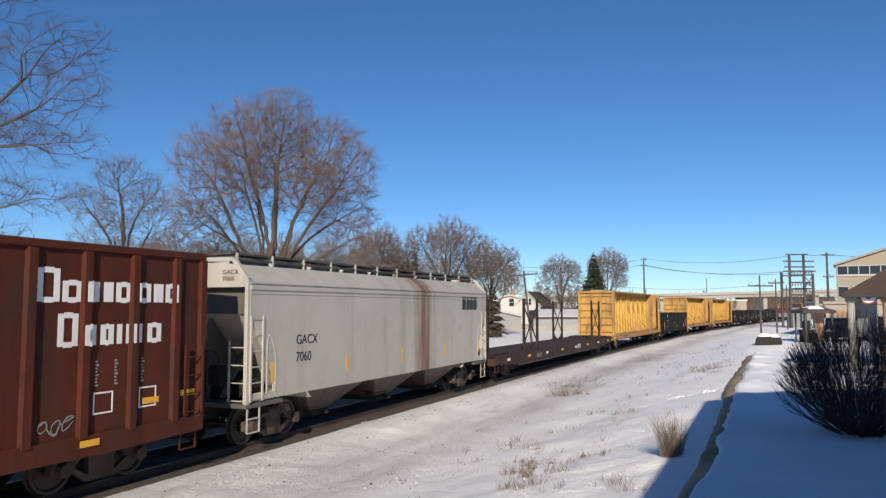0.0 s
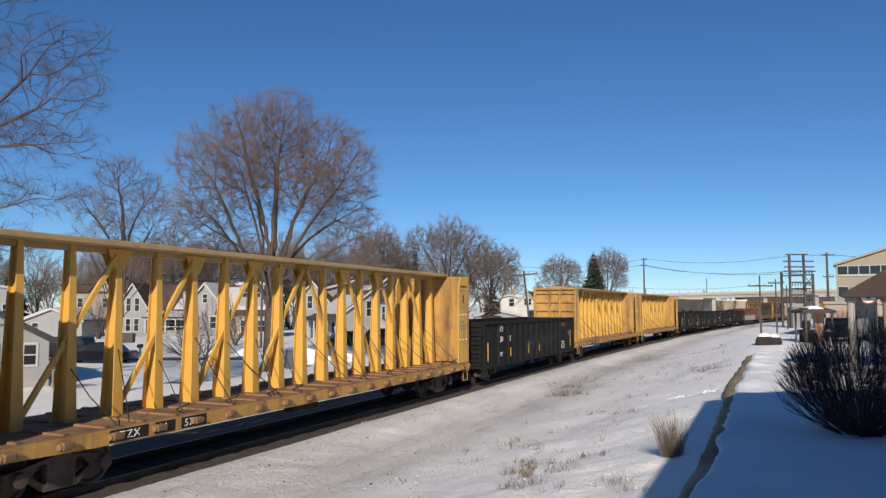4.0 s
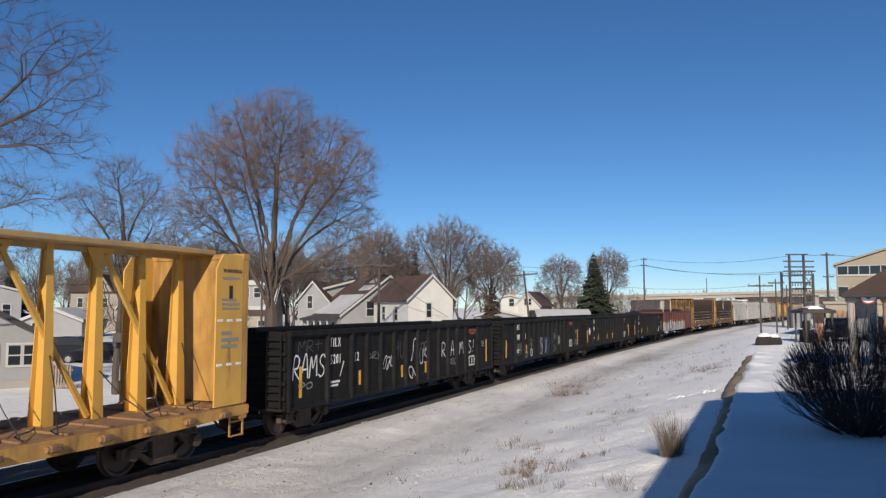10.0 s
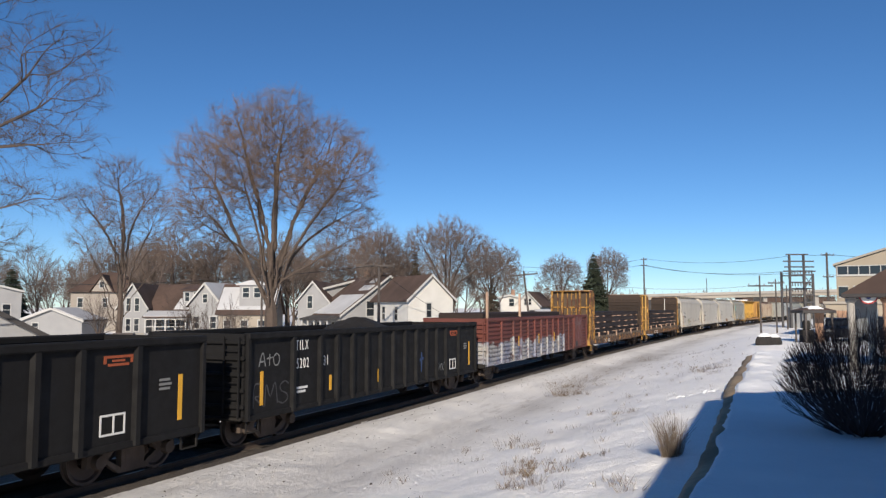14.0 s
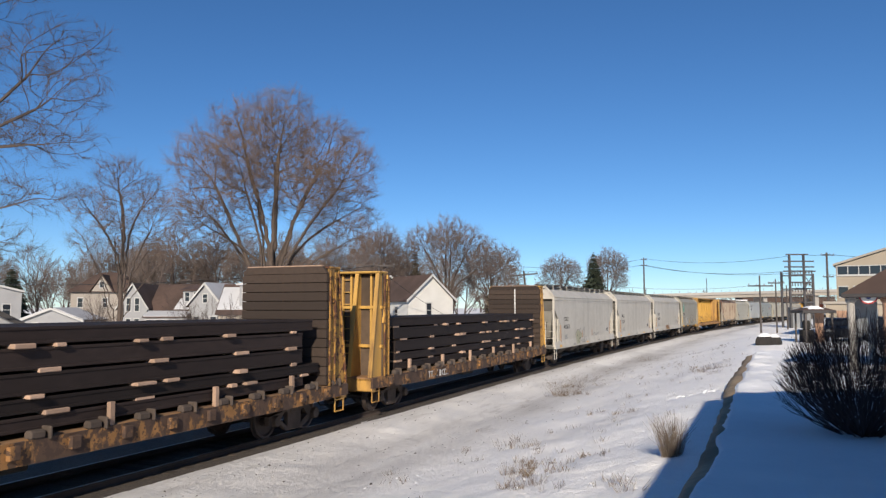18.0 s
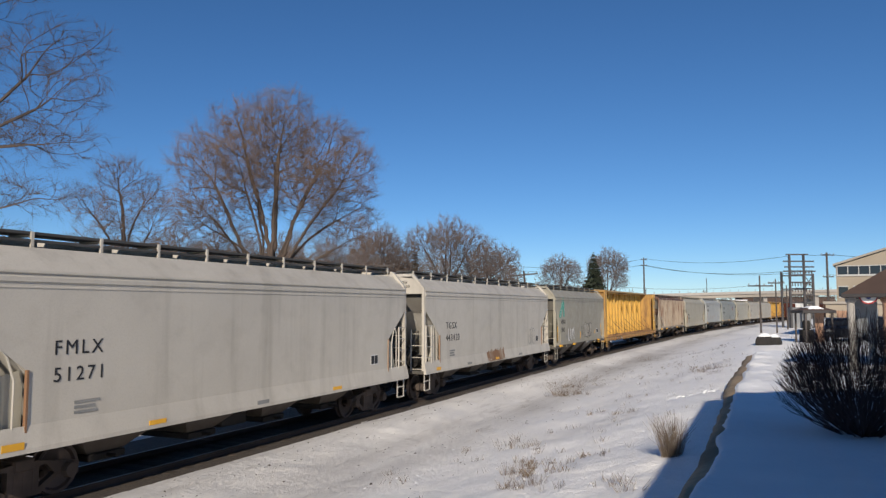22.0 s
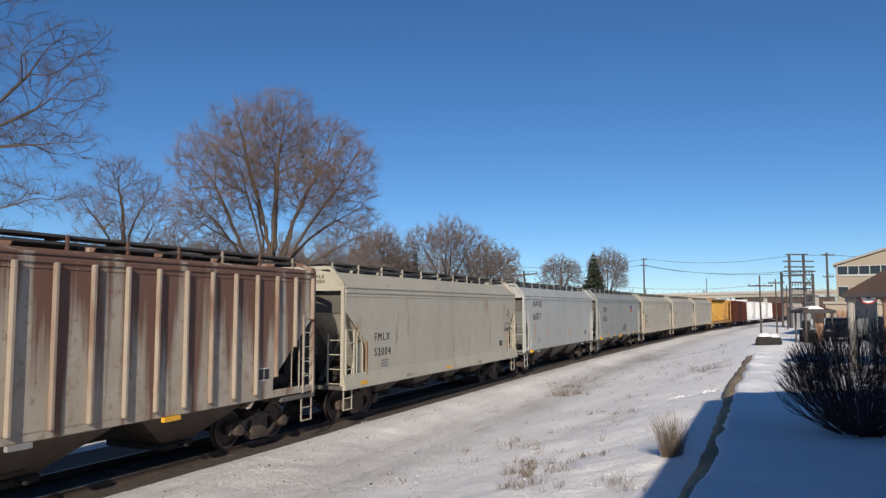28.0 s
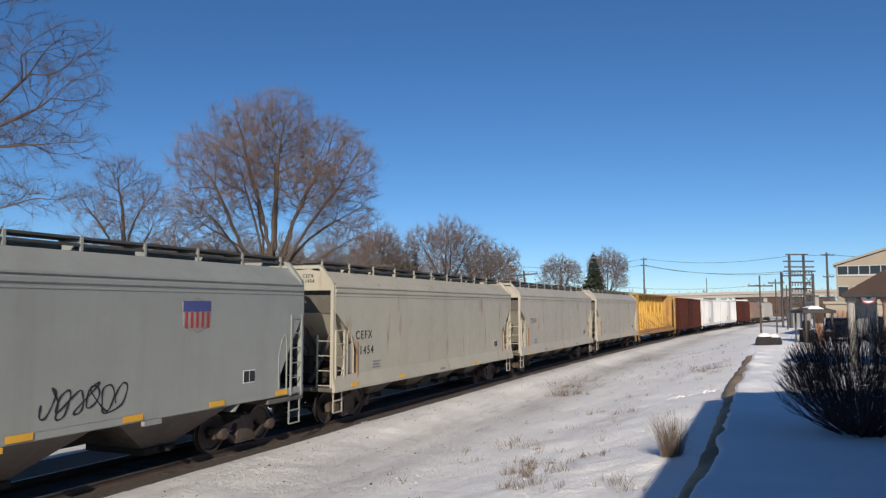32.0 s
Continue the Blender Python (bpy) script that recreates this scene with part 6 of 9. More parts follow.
for x, wide, z0, z1 in ((-h + 5.85, 0.12, 1.4, 1.85), (h - 3.05, 0.13, 1.6, 1.85), (h - 1.16, 0.09, 1.72, 2.3)):
    part("reflector", Mesh().box(x, x + wide, -1.568, -1.56, z0, z1), REFLECT, CARS[17], "yellow reflective strip")
h = body_half(16)
rnd = random.Random(4)
m = Mesh()
for i in range(26):
    # runs of rust of uneven length, each laid down to the foot of the flange
    a, wide, up = -h + 6.4 + i * 0.085, rnd.uniform(0.09, 0.16), 1.46 + 0.1 * rnd.random() * (1.6 if i % 9 in (3, 4, 7) else 0.6)
    m.add([(a, 0, 1.02 + 0.1 * rnd.random()), (a + wide, 0, 1.02), (a + wide, 0, 1.44), (a + wide * 0.8, 0, up), (a + wide * 0.2, 0, up - 0.04), (a, 0, 1.44)], [(0, 1, 2, 5), (5, 2, 3, 4)])
    m.v[-6:] = [(q[0], 0.0003 * i, q[2]) for q in m.v[-6:]]
part("rust_patch", against_side(m, 0.005), STAIN, CARS[16], "rusty patch on the sill")
h = body_half(22) - 1.5
m = Mesh().prism([(h - 3.0, 3.0), (h - 2.6, 2.86), (h - 2.2, 3.0), (h - 2.16, 3.5), (h - 2.6, 3.62), (h - 3.04, 3.5)], -1.57, -1.562)
shield = part("shield", m, FADED_WHITE, CARS[22], "shield with red stripes and a blue top")
m = Mesh()
for i in range(5):
    m.box(h - 2.96 + i * 0.165, h - 2.88 + i * 0.165, -1.574, -1.57, 2.96, 3.3)
part("stripe", m, CLOTH_RED, shield)
part("top_field", Mesh().box(h - 3.02, h - 2.18, -1.574, -1.57, 3.31, 3.54), CLOTH_BLUE, shield)
h = body_half(22)
scrawl(61, h - 7.85, -1.564, 1.42, 1.9, 0.68, BLACK_INK, CARS[22], 6, 0.045)
reflectors(CARS[22], 22, 1.2, -1.57, 7, 0.12, 0.5)

for k, (mat, kind) in {27: (BOX_BROWN, "box"), 28: (BOX_WHITE, "box"), 29: (BOX_WHITE, "box"), 30: (BOX_BROWN, "box"), 31: (HOPPER_DUN, "hop"), 32: (HOPPER_GREY, "hop")}.items():
    if kind == "box":
        c = box_car(length_of(k), ("brown" if mat is BOX_BROWN else "white") + " boxcar with ribbed sides and sliding doors", mat)
    else:
        c = hopper_car(length_of(k), WORDS[mat] + " covered hopper car in the distance", mat, "belly")
    CARS[k] = c
    if mat is BOX_WHITE:
        scrawl(70 + k, -3, -1.62, 1.2, 2.4, 0.9, GREY_INK, c, 4, 0.1)


def motions():
    """The train rolls past; the wheels turn while their car is near."""
    for k, car in CARS.items():
        mid = (FRONTS[k] + FRONTS[k + 1]) / 2
        reach = body_half(k) - 2
        rows = []
        for i in range(33):
            t = float(i)
            s = mid - gone(t)
            ax, ay, _ = track(s - reach)
            bx, by, _ = track(s + reach)
            rows.append((t, pose((ax + bx) / 2, (ay + by) / 2, 0, 0, 0, math.degrees(math.atan2(by - ay, bx - ax)))))
        walk(car, rows)
        times = [i / FPS for i in range(32 * FPS + 1) if -14 < mid - gone(i / FPS) < 42]
        if not times:
            continue
        times = ([0.0] if times[0] > 0 else []) + times + ([32.0] if times[-1] < 32 else [])
        first, last = gone(times[1]), gone(times[-2])
        for truck in [o for o in car.children if o.name.startswith("truck")]:
            for w in truck.children:
                px, _, pz = w.location
                rows = [(t, pose(px, 0, pz, 0, -math.degrees((min(max(gone(t), first), last) - first) / WHEEL_R), 0)) for t in times]
                walk(w, rows)

# ---- trees ----
def grow(m, rnd, p, d, length, r, level, last, cfg):
    """One branch and all that grows from it."""
    if level >= last:
        q = p + d * length * 0.5 + Vector((rnd.gauss(0, 0.05), rnd.gauss(0, 0.05), rnd.gauss(0, 0.05))) * length
        e = q + (d + Vector((rnd.gauss(0, 0.25), rnd.gauss(0, 0.25), cfg["lift"] * 0.6))).normalized() * length * 0.5
        m.twig(p, q, r)
        m.tip(q, e, r * 0.8)
        return
    if "env" in cfg and level:
        cx, cz, rx, rz = cfg["env"]
        for i in range(6):
            e = p + d * length * 1.15
            out = Vector(((e.x - cx) / rx, e.y / rx, (e.z - cz) / rz))
            lobe = 1 + cfg.get("lobe", 0.25) * noise.noise(out.normalized() * 2.6 + Vector((rx * 3, rz, cfg["bare"] * 40)))
            if math.hypot(out.x, out.y) ** 2.2 + abs(out.z) ** 2.2 < rnd.uniform(0.7, 1.15) * lobe:
                break
            length *= 0.72
    n = 5 if level == 0 else 4 if level < last - 1 else 3
    pts, dirs = [p], [d]
    for i in range(n):
        d = (d + Vector((rnd.gauss(0, cfg["bend"]), rnd.gauss(0, cfg["bend"]), rnd.gauss(0, cfg["bend"]) + cfg["lift"] * (0.5 if level else 0.1)))).normalized()
        p = p + d * (length / n)
        pts.append(p)
        dirs.append(d)
    rs = [r * (1 - (0.82 if level == 0 else 0.58) * i / n) for i in range(n + 1)]
    (m.limbs if m.limbs is not None and level < 2 else m).tube(pts, rs, 9 if level == 0 else 6 if level == 1 else 4 if level == 2 else 3)
    kids = cfg["kids"][level]
    lo = cfg["bare"] if level == 0 else cfg.get("lo", 0.2)
    for i in range(kids):
        f = lo + (1 - lo) * (i + rnd.random() * 0.8) / kids
        j = min(int(f * n), n - 1)
        q = pts[j].lerp(pts[j + 1], f * n - j)
        a = dirs[j + 1]
        side = a.cross(Vector((rnd.gauss(0, 1), rnd.gauss(0, 1), rnd.gauss(0, 1)))).normalized()
        ang = radians(rnd.uniform(*cfg["angle"])) * (1.0 if level else 1.1)
        nd = (a * math.cos(ang) + side * math.sin(ang)).normalized()
        grow(m, rnd, q, nd, length * rnd.uniform(*cfg["short"]) * (1.15 - 0.45 * f), max(rs[j] * (cfg.get("limb", 0.55) if level == 0 else 0.55), cfg["thin"]), level + 1, last, cfg)
    grow(m, rnd, pts[-1], d, length * (0.45 if level else 0.5), max(rs[-1] * 0.9, cfg["thin"]), level + 1, last, cfg)


class Wood(Mesh):
    limbs = None

    def twig(self, p, q, r):
        d = q - p
        a = d.cross(Vector((0.3, 0.2, 0.9))).normalized() * r
        b = d.cross(a).normalized() * r
        k = len(self.v)
        self.v += [tuple(p + a), tuple(p - a * 0.5 + b * 0.87), tuple(p - a * 0.5 - b * 0.87), tuple(q + a * 0.6), tuple(q - a * 0.3 + b * 0.5), tuple(q - a * 0.3 - b * 0.5)]
        self.f += [(k, k + 1, k + 4, k + 3), (k + 1, k + 2, k + 5, k + 4), (k + 2, k, k + 3, k + 5)]


    def tip(self, p, q, r):
        """The last, pointed end of a twig."""
        d = q - p
        a = d.cross(Vector((0.3, 0.2, 0.9))).normalized() * r
        b = d.cross(a).normalized() * r
        k = len(self.v)
        self.v += [tuple(p + a), tuple(p - a * 0.5 + b * 0.87), tuple(p - a * 0.5 - b * 0.87), tuple(q)]
        self.f += [(k, k + 1, k + 3), (k + 1, k + 2, k + 3), (k + 2, k, k + 3)]


SHAPES = {
    "far": dict(kids=(10, 7, 7), angle=(20, 46), short=(0.55, 0.75), bend=0.06, lift=0.06, bare=0.2, thin=0.026, lo=0.28, limb=0.5),
    "shrub": dict(kids=(5, 5, 4), angle=(18, 40), short=(0.5, 0.7), bend=0.1, lift=0.06, bare=0.25, thin=0.008),
}


def tree(name, label, x, y, z, height, radius, shape, seed, material, last=4, trunks=1, fork=0.3, category="tree", lean=0.0, env=None):
    """A bare tree: a tapered trunk with its limbs, and a crown of fine twigs."""
    rnd = random.Random(seed)
    ob = thing(name, label, category, pose(x, y, z))
    wood, cfg = Wood(), dict(SHAPES[shape])
    wood.limbs = Wood()
    if env:
        cfg["env"] = env
    for i in range(trunks):
        a = 2 * math.pi * (i + rnd.random() * 0.5) / max(trunks, 1)
        d = Vector((math.cos(a) * fork * (trunks > 1) + lean, math.sin(a) * fork * (trunks > 1), 1)).normalized()
        grow(wood, rnd, Vector((math.cos(a) * radius * 0.5 * (trunks > 1), math.sin(a) * radius * 0.5 * (trunks > 1), -0.15)), d, height * 0.62, radius, 0, last, cfg)
    # the thick wood is the trunk, the rest the crown
    part("crown", wood.raw("crown", material), material, ob, "bare twiggy crown")
    m = wood.limbs.tube([(0, 0, -0.3), (0, 0, 0.05), (0.0, 0, 0.5)], [radius * 1.7 * (1 + 0.5 * (trunks > 1)), radius * 1.3 * (1 + 0.5 * (trunks > 1)), radius * 0.9], 10)
    part("trunk", m.raw("trunk", BARK_LIMB), BARK_LIMB, ob, "rough dark trunk and main limbs")
    return ob


def colonise(rs, pos, parent, marks, step, reach, kill, rounds, keep=0.35, jitter=0.12, bias=(0, 0, 0.08)):
    """Grows shoots from the given nodes towards the marks of a crown, each mark until a shoot comes near it."""
    pos, parent = [np.array(p, float) for p in pos], list(parent)
    heading = [np.array((0, 0, 1.0)) if q < 0 else (pos[i] - pos[q]) / (np.linalg.norm(pos[i] - pos[q]) + 1e-9) for i, q in enumerate(parent)]
    shoots = [0] * len(pos)
    for q in parent:
        if q >= 0:
            shoots[q] += 1
    base = np.array(pos)
    d = np.linalg.norm(marks[:, None, :] - base[None], axis=2)
    near, dist = d.argmin(1), d.min(1)
    bias = np.array(bias)
    for _ in range(rounds):
        live = dist > kill
        marks, near, dist = marks[live], near[live], dist[live]
        use = dist < reach
        if not use.any():
            break
        here = np.array(pos)
        pull = np.zeros_like(here)
        way = (marks[use] - here[near[use]]) / dist[use][:, None]
        np.add.at(pull, near[use], way)
        fresh = []
        for i in np.unique(near[use]):
            if shoots[i] > 3:
                continue
            v = pull[i] / (np.linalg.norm(pull[i]) + 1e-9) + keep * heading[i] + bias + rs.normal(0, jitter, 3)
            v = v / np.linalg.norm(v)
            fresh.append(pos[i] + v * step)
            pos.append(fresh[-1])
            parent.append(int(i))
            heading.append(v)
            shoots.append(0)
            shoots[i] += 1
        if not fresh:
            break
        first = len(pos) - len(fresh)
        d = np.linalg.norm(marks[:, None, :] - np.array(fresh)[None], axis=2)
        j, m = d.argmin(1), d.min(1)
        better = m < dist
        near, dist = np.where(better, j + first, near), np.where(better, m, dist)
    return pos, parent


def crown_tree(name, label, x, y, z, lobes, fork, trunk, seed, material, density=9.0, step=0.3, reach=3.0, kill=0.42, thin=0.011, twigs=5, twig=0.6, category="tree", power=2.05, fine=0.0045, foot=None, lift=0.25, limb_wood=None, keep=0.9, spread=0.34, far=False, squash=(1, 1, 0.95), fill=0.45):
    """A bare tree whose limbs fork low and reach for the lobes (x, y, z, radius) of its crown; the shoots divide towards marks spread in the lobes and end in fine twigs."""
    rs = np.random.RandomState(seed)
    ob = thing(name, label, category, pose(x, y, z))
    foot = np.array(foot or (0.0, 0.0), float)
    pos, parent = [np.array((foot[0], foot[1], -0.2))], [-1]
    tall = max(fork[1], 0.3)
    count = max(2, int(tall / step))
    for i in range(count):
        f = (i + 1) / count
        pos.append(np.array((foot[0] + 0.05 * math.sin(f * 5 + seed), foot[1] + 0.05 * math.cos(f * 4 + seed), tall * f)))
        parent.append(len(pos) - 2)
    marks = []
    for lx, ly, lz, r in lobes:
        start = 1 + int((count - 1) * min(1.0, rs.uniform(fork[0], fork[1]) / tall))
        p0, p2 = pos[start], np.array((lx, ly, lz))
        p2 = p0 + (p2 - p0) * 0.86
        p1 = p0 + np.array(((p2 - p0)[0] * lift, (p2 - p0)[1] * lift, (p2 - p0)[2] * 0.55)) + rs.normal(0, 0.25, 3) * 0.6
        k = max(3, int(np.linalg.norm(p2 - p0) / step))
        last = start
        wob = rs.normal(0, 0.06, (k, 3)).cumsum(0) * 0.5
        for i in range(1, k + 1):
            f = i / k
            pos.append(p0 * (1 - f) ** 2 + 2 * p1 * f * (1 - f) + p2 * f * f + wob[i - 1] * (1 - f) * 2)
            parent.append(last)
            last = len(pos) - 1
        n = int(density * r ** 2.2)
        v = rs.normal(0, 1, (n, 3))
        v /= np.linalg.norm(v, axis=1)[:, None]
        marks.append(np.array((lx, ly, lz)) + v * (r * rs.uniform(0.1, 1, n) ** fill)[:, None] * np.array(squash))
    pos, parent = colonise(rs, pos, parent, np.concatenate(marks), step, reach, kill, 90, keep, 0.12)
    n = len(pos)
    kids = [[] for _ in range(n)]
    for i in range(1, n):
        kids[parent[i]].append(i)
    order, todo = [], [0]
    while todo:
        i = todo.pop()
        order.append(i)
        todo += kids[i]
    rad = np.zeros(n)
    for i in reversed(order):
        rad[i] = max(thin, sum(rad[j] ** power for j in kids[i]) ** (1 / power)) if kids[i] else thin
    rad = np.where(rad > 2.5 * thin, thin * 2.5 + (rad - 2.5 * thin) * (trunk - 2.5 * thin) / max(rad[0] - 2.5 * thin, 1e-6), rad)
    wood, thick = Wood(), Wood()
    heads = [(0, 0)]
    while heads:
        q, i = heads.pop()
        chain = [q] if q != i else []
        while True:
            chain.append(i)
            if not kids[i]:
                break
            ks = sorted(kids[i], key=lambda j: -rad[j])
            heads += [(i, j) for j in ks[1:]]
            i = ks[0]
        if len(chain) > 1:
            rr = [rad[j] for j in chain]
            if chain[0] == q and len(rr) > 1:
                rr[0] = min(rr[0], rr[1] * 1.15)
            big = rr[min(1, len(rr) - 1)] > thin * 3.2
            (thick if big else wood).tube([pos[j] for j in chain], rr, 7 if rr[0] > 0.12 else 5 if big else 3)
    for i in range(1, n):
        if rad[i] < thin * 2.2 and pos[i][2] > fork[0]:
            d = pos[i] - pos[parent[i]]
            d /= np.linalg.norm(d) + 1e-9
            for _ in range(twigs + (2 if not kids[i] else 0)):
                v = d * rs.uniform(0.6, 1.1) + rs.normal(0, spread, 3) + np.array((0, 0, 0.14))
                v /= np.linalg.norm(v)
                l = twig * rs.uniform(0.4, 1.0)
                p = Vector(pos[i])
                q = p + Vector(v) * l * 0.5
                v2 = Vector(v + rs.normal(0, 0.22, 3) + d * 0.3).normalized()
                if far:
                    wood.tip(p, p + Vector(v) * l, fine * 1.2)
                else:
                    wood.twig(p, q, fine)
                    wood.tip(q, q + v2 * l * 0.5, fine * 0.8)
    part("crown", wood.raw("crown", material), material, ob, "bare twiggy crown")
    limb_wood = limb_wood or BARK_LIMB
    thick.tube([(foot[0], foot[1], -0.3), (foot[0], foot[1], 0.05), (foot[0], foot[1], 0.6)], [trunk * 1.55, trunk * 1.25, trunk * 1.0], 10)
    part("trunk", thick.raw("trunk", limb_wood), limb_wood, ob, "rough dark trunk and main limbs")
    return ob


def conifer(name, label, x, y, z, height, width, seed, material):
    rnd = random.Random(seed)
    ob = thing(name, label, "tree", pose(x, y, z))
    part("trunk", Mesh().tube([(0, 0, -0.2), (0, 0, height * 0.95)], [height * 0.018, 0.02], 7), BARK_DARK, ob)
    m = Wood()
    rows = int(height * 4.2)
    for i in range(rows):
        f = (i + rnd.random()) / rows
        zc = height * (0.06 + 0.94 * f)
        reach = width / 2 * (1 - f) ** 0.95 * rnd.uniform(0.7, 1.12) + 0.04
        for j in range(16):
            a = rnd.uniform(0, 6.283)
            l = reach * rnd.uniform(0.6, 1.1)
            d = Vector((math.cos(a), math.sin(a), 0))
            for k in range(6):
                g = 0.2 + 0.8 * (k + rnd.random()) / 6
                p = d * l * g + Vector((0, 0, zc - 0.25 * l * g + 0.1 * l * g * g))
                side = Vector((-d.y, d.x, 0)) * rnd.choice((-1, 1))
                q = p + (d * 0.5 + side * rnd.uniform(0.3, 0.9) + Vector((0, 0, rnd.uniform(-0.5, 0.1)))) * (0.12 + 0.3 * l + 0.02 * height * (1 - f))
                m.twig(p, q, (0.05 + 0.009 * height) * (1.05 - 0.75 * f))
    part("crown", m.raw("crown", material), material, ob, "dense dark needles")
    return ob


crown_tree("big_bare_tree", "tall bare tree with low-forked limbs and fine brown twigs", -10.45, 45.2, -0.45, [
    (-2.0, 0.4, 14.4, 2.4), (0.6, -0.8, 14.7, 2.4), (-0.4, 2.4, 14.0, 2.4), (3.2, 0.8, 13.6, 2.3), (4.7, -0.8, 12.0, 1.9), (4.2, 1.6, 10.0, 2.2), (4.9, -0.6, 7.9, 1.5), (2.8, -2.4, 11.2, 2.0),
    (-4.0, -0.6, 12.6, 2.1), (-4.7, 1.0, 10.4, 1.9), (-3.7, -1.6, 9.0, 1.7), (-1.2, -2.6, 11.8, 2.2), (1.4, 3.4, 11.4, 2.4), (-1.8, 3.2, 11.4, 2.3), (2.8, 0.4, 7.7, 1.4), (-2.4, 0.6, 7.8, 1.4)],
    (2.6, 5.8), 0.4, 24, BARK_BIG, density=66, step=0.22, reach=2.2, kill=0.27, thin=0.0062, twigs=6, twig=1.15, fine=0.0044, keep=1.1, power=1.9, spread=0.26)
crown_tree("slim_bare_tree", "slim bare tree with thin upright limbs on the snow", -14.45, 33.3, -0.45, [
    (-0.2, 0.0, 9.7, 1.05), (0.7, 0.5, 9.0, 1.05), (-1.4, -0.3, 8.4, 1.0), (1.6, -0.4, 7.9, 1.0), (0.3, -0.9, 8.0, 1.0), (-0.7, 0.8, 7.4, 1.0), (1.0, 0.9, 6.8, 0.7), (-1.9, 0.5, 6.9, 0.6), (2.0, 0.3, 6.2, 0.6), (-0.9, -0.9, 6.2, 0.6)],
    (2.2, 5.4), 0.15, 4, BARK_BIG, density=190, step=0.16, reach=1.5, kill=0.19, thin=0.0045, twigs=5, twig=0.8, fine=0.003, keep=1.0, power=1.9, spread=0.26)
small = tree("small_bare_tree", "small bare garden tree with several stems", -12.6, 38.9, -0.45, 4.6, 0.09, "shrub", 8, BARK_DARK, 3, 6, 0.45)
for px, py, size, turn in ((-40.5, 88.0, 1.25, 300), (-20.5, 74.0, 0.85, 220)):
    copy_thing(small, pose(px, py, -0.45, 0, 0, turn)).scale = (size * 0.8, size * 0.8, size)
crown_tree("leaning_bare_tree", "bare tree whose long thin branches reach over the yard", -23.0, 28.0, -0.45, [
    (8.2, 0.5, 12.2, 1.6), (8.4, -0.6, 10.0, 1.5), (7.2, 1.5, 14.4, 1.9), (6.4, -1.0, 16.5, 2.1), (7.6, 0.2, 8.0, 1.3), (6.7, -0.4, 6.2, 1.2), (6.0, 1.2, 10.8, 1.6), (5.4, -1.6, 13.2, 1.7), (4.8, 1.4, 8.4, 1.5), (3.0, -1.0, 17.5, 2.2), (0.0, 1.0, 19.0, 2.4), (-4.0, 0.0, 15.5, 2.4), (2.5, -4.0, 13.0, 2.2), (2.0, 4.0, 12.0, 2.2)],
    (4.5, 9.5), 0.26, 23, BARK_DARK, density=52, step=0.2, reach=1.8, kill=0.25, thin=0.0055, twigs=4, twig=0.7, fine=0.0036, lift=0.42, keep=1.2, squash=(1.25, 1, 0.62), spread=0.26, limb_wood=BARK_DARK)
WOODS = [(0, 0, 14.5, 3.0), (3.2, 1, 12.5, 2.8), (-3.4, 0, 12.0, 2.8), (1.0, -3, 11.5, 2.6), (-1.5, 3, 10.5, 2.6), (4.6, -1, 9.2, 2.2), (-4.8, 1, 8.8, 2.2), (0.5, 2, 8.0, 2.0)]
yard = crown_tree("yard_tree", "bare brown tree behind the houses", -45.0, 124, -0.4, WOODS, (2.0, 6.0), 0.3, 31, BARK_FAR, density=40, step=0.4, reach=3, kill=0.45, thin=0.014, twigs=6, twig=1.7, fine=0.01, far=True, spread=0.24, fill=0.7)
for px, py, size, turn in ((-38.5, 126, 0.95, 70), (-50.5, 130, 0.9, 160), (-31.5, 121, 0.86, 230), (-58.0, 134, 0.95, 300), (-25.0, 125, 0.8, 20), (-20.0, 131, 0.9, 110), (-14.5, 137, 0.95, 190), (-28.5, 136, 1.0, 270), (-8.5, 140, 0.85, 60)):
    copy_thing(yard, pose(px, py, -0.4, 0, 0, turn)).scale = (size, size, size)
DOME = [(0, 0, 12.6, 2.6), (2.8, 0.6, 11.6, 2.5), (-2.8, -0.4, 11.6, 2.5), (0.6, -2.8, 11.2, 2.4), (-0.6, 2.8, 11.2, 2.4), (4.4, -0.4, 9.0, 2.0), (-4.4, 0.6, 9.0, 2.0), (1.4, 1.6, 8.6, 2.0), (-1.6, -1.6, 8.4, 2.0)]
dome = crown_tree("yard_tree", "bare tree with a broad round crown of fine twigs", 0.4, 92.5, -0.4, DOME, (1.8, 5.0), 0.28, 34, BARK_FAR, density=48, step=0.34, reach=2.6, kill=0.4, thin=0.0105, twigs=6, twig=1.5, fine=0.0085, far=True, spread=0.24, fill=0.7)
for px, py, pz, size, turn, label in ((-7.2, 90.0, -0.4, 0.92, 80, "bare tree beside the white house"), (6.2, 97.0, -0.4, 0.84, 150, "bare tree behind the round one"), (20.6, 130.0, 0.0, 0.84, 200, "round bare tree near the pointed spruce"), (29.4, 133.0, 0.0, 0.93, 290, "round bare tree behind the pointed spruce")):
    o = copy_thing(dome, pose(px, py, pz, 0, 0, turn))
    o.scale = (size * 0.9, size * 0.9, size)
    tagged(o, label)
conifer("spruce", "tall dark green spruce with a pointed top", 26.3, 130, 0.0, 13.0, 8.6, 1, NEEDLES)
conifer("spruce", "dark evergreen behind the rooftops", -3.4, 91, -0.4, 10.3, 4.4, 2, NEEDLES_BROWN)
conifer("spruce", "dark blue-green spruce beyond the garage", -66.0, 114, -0.4, 10.3, 7.0, 3, NEEDLES)
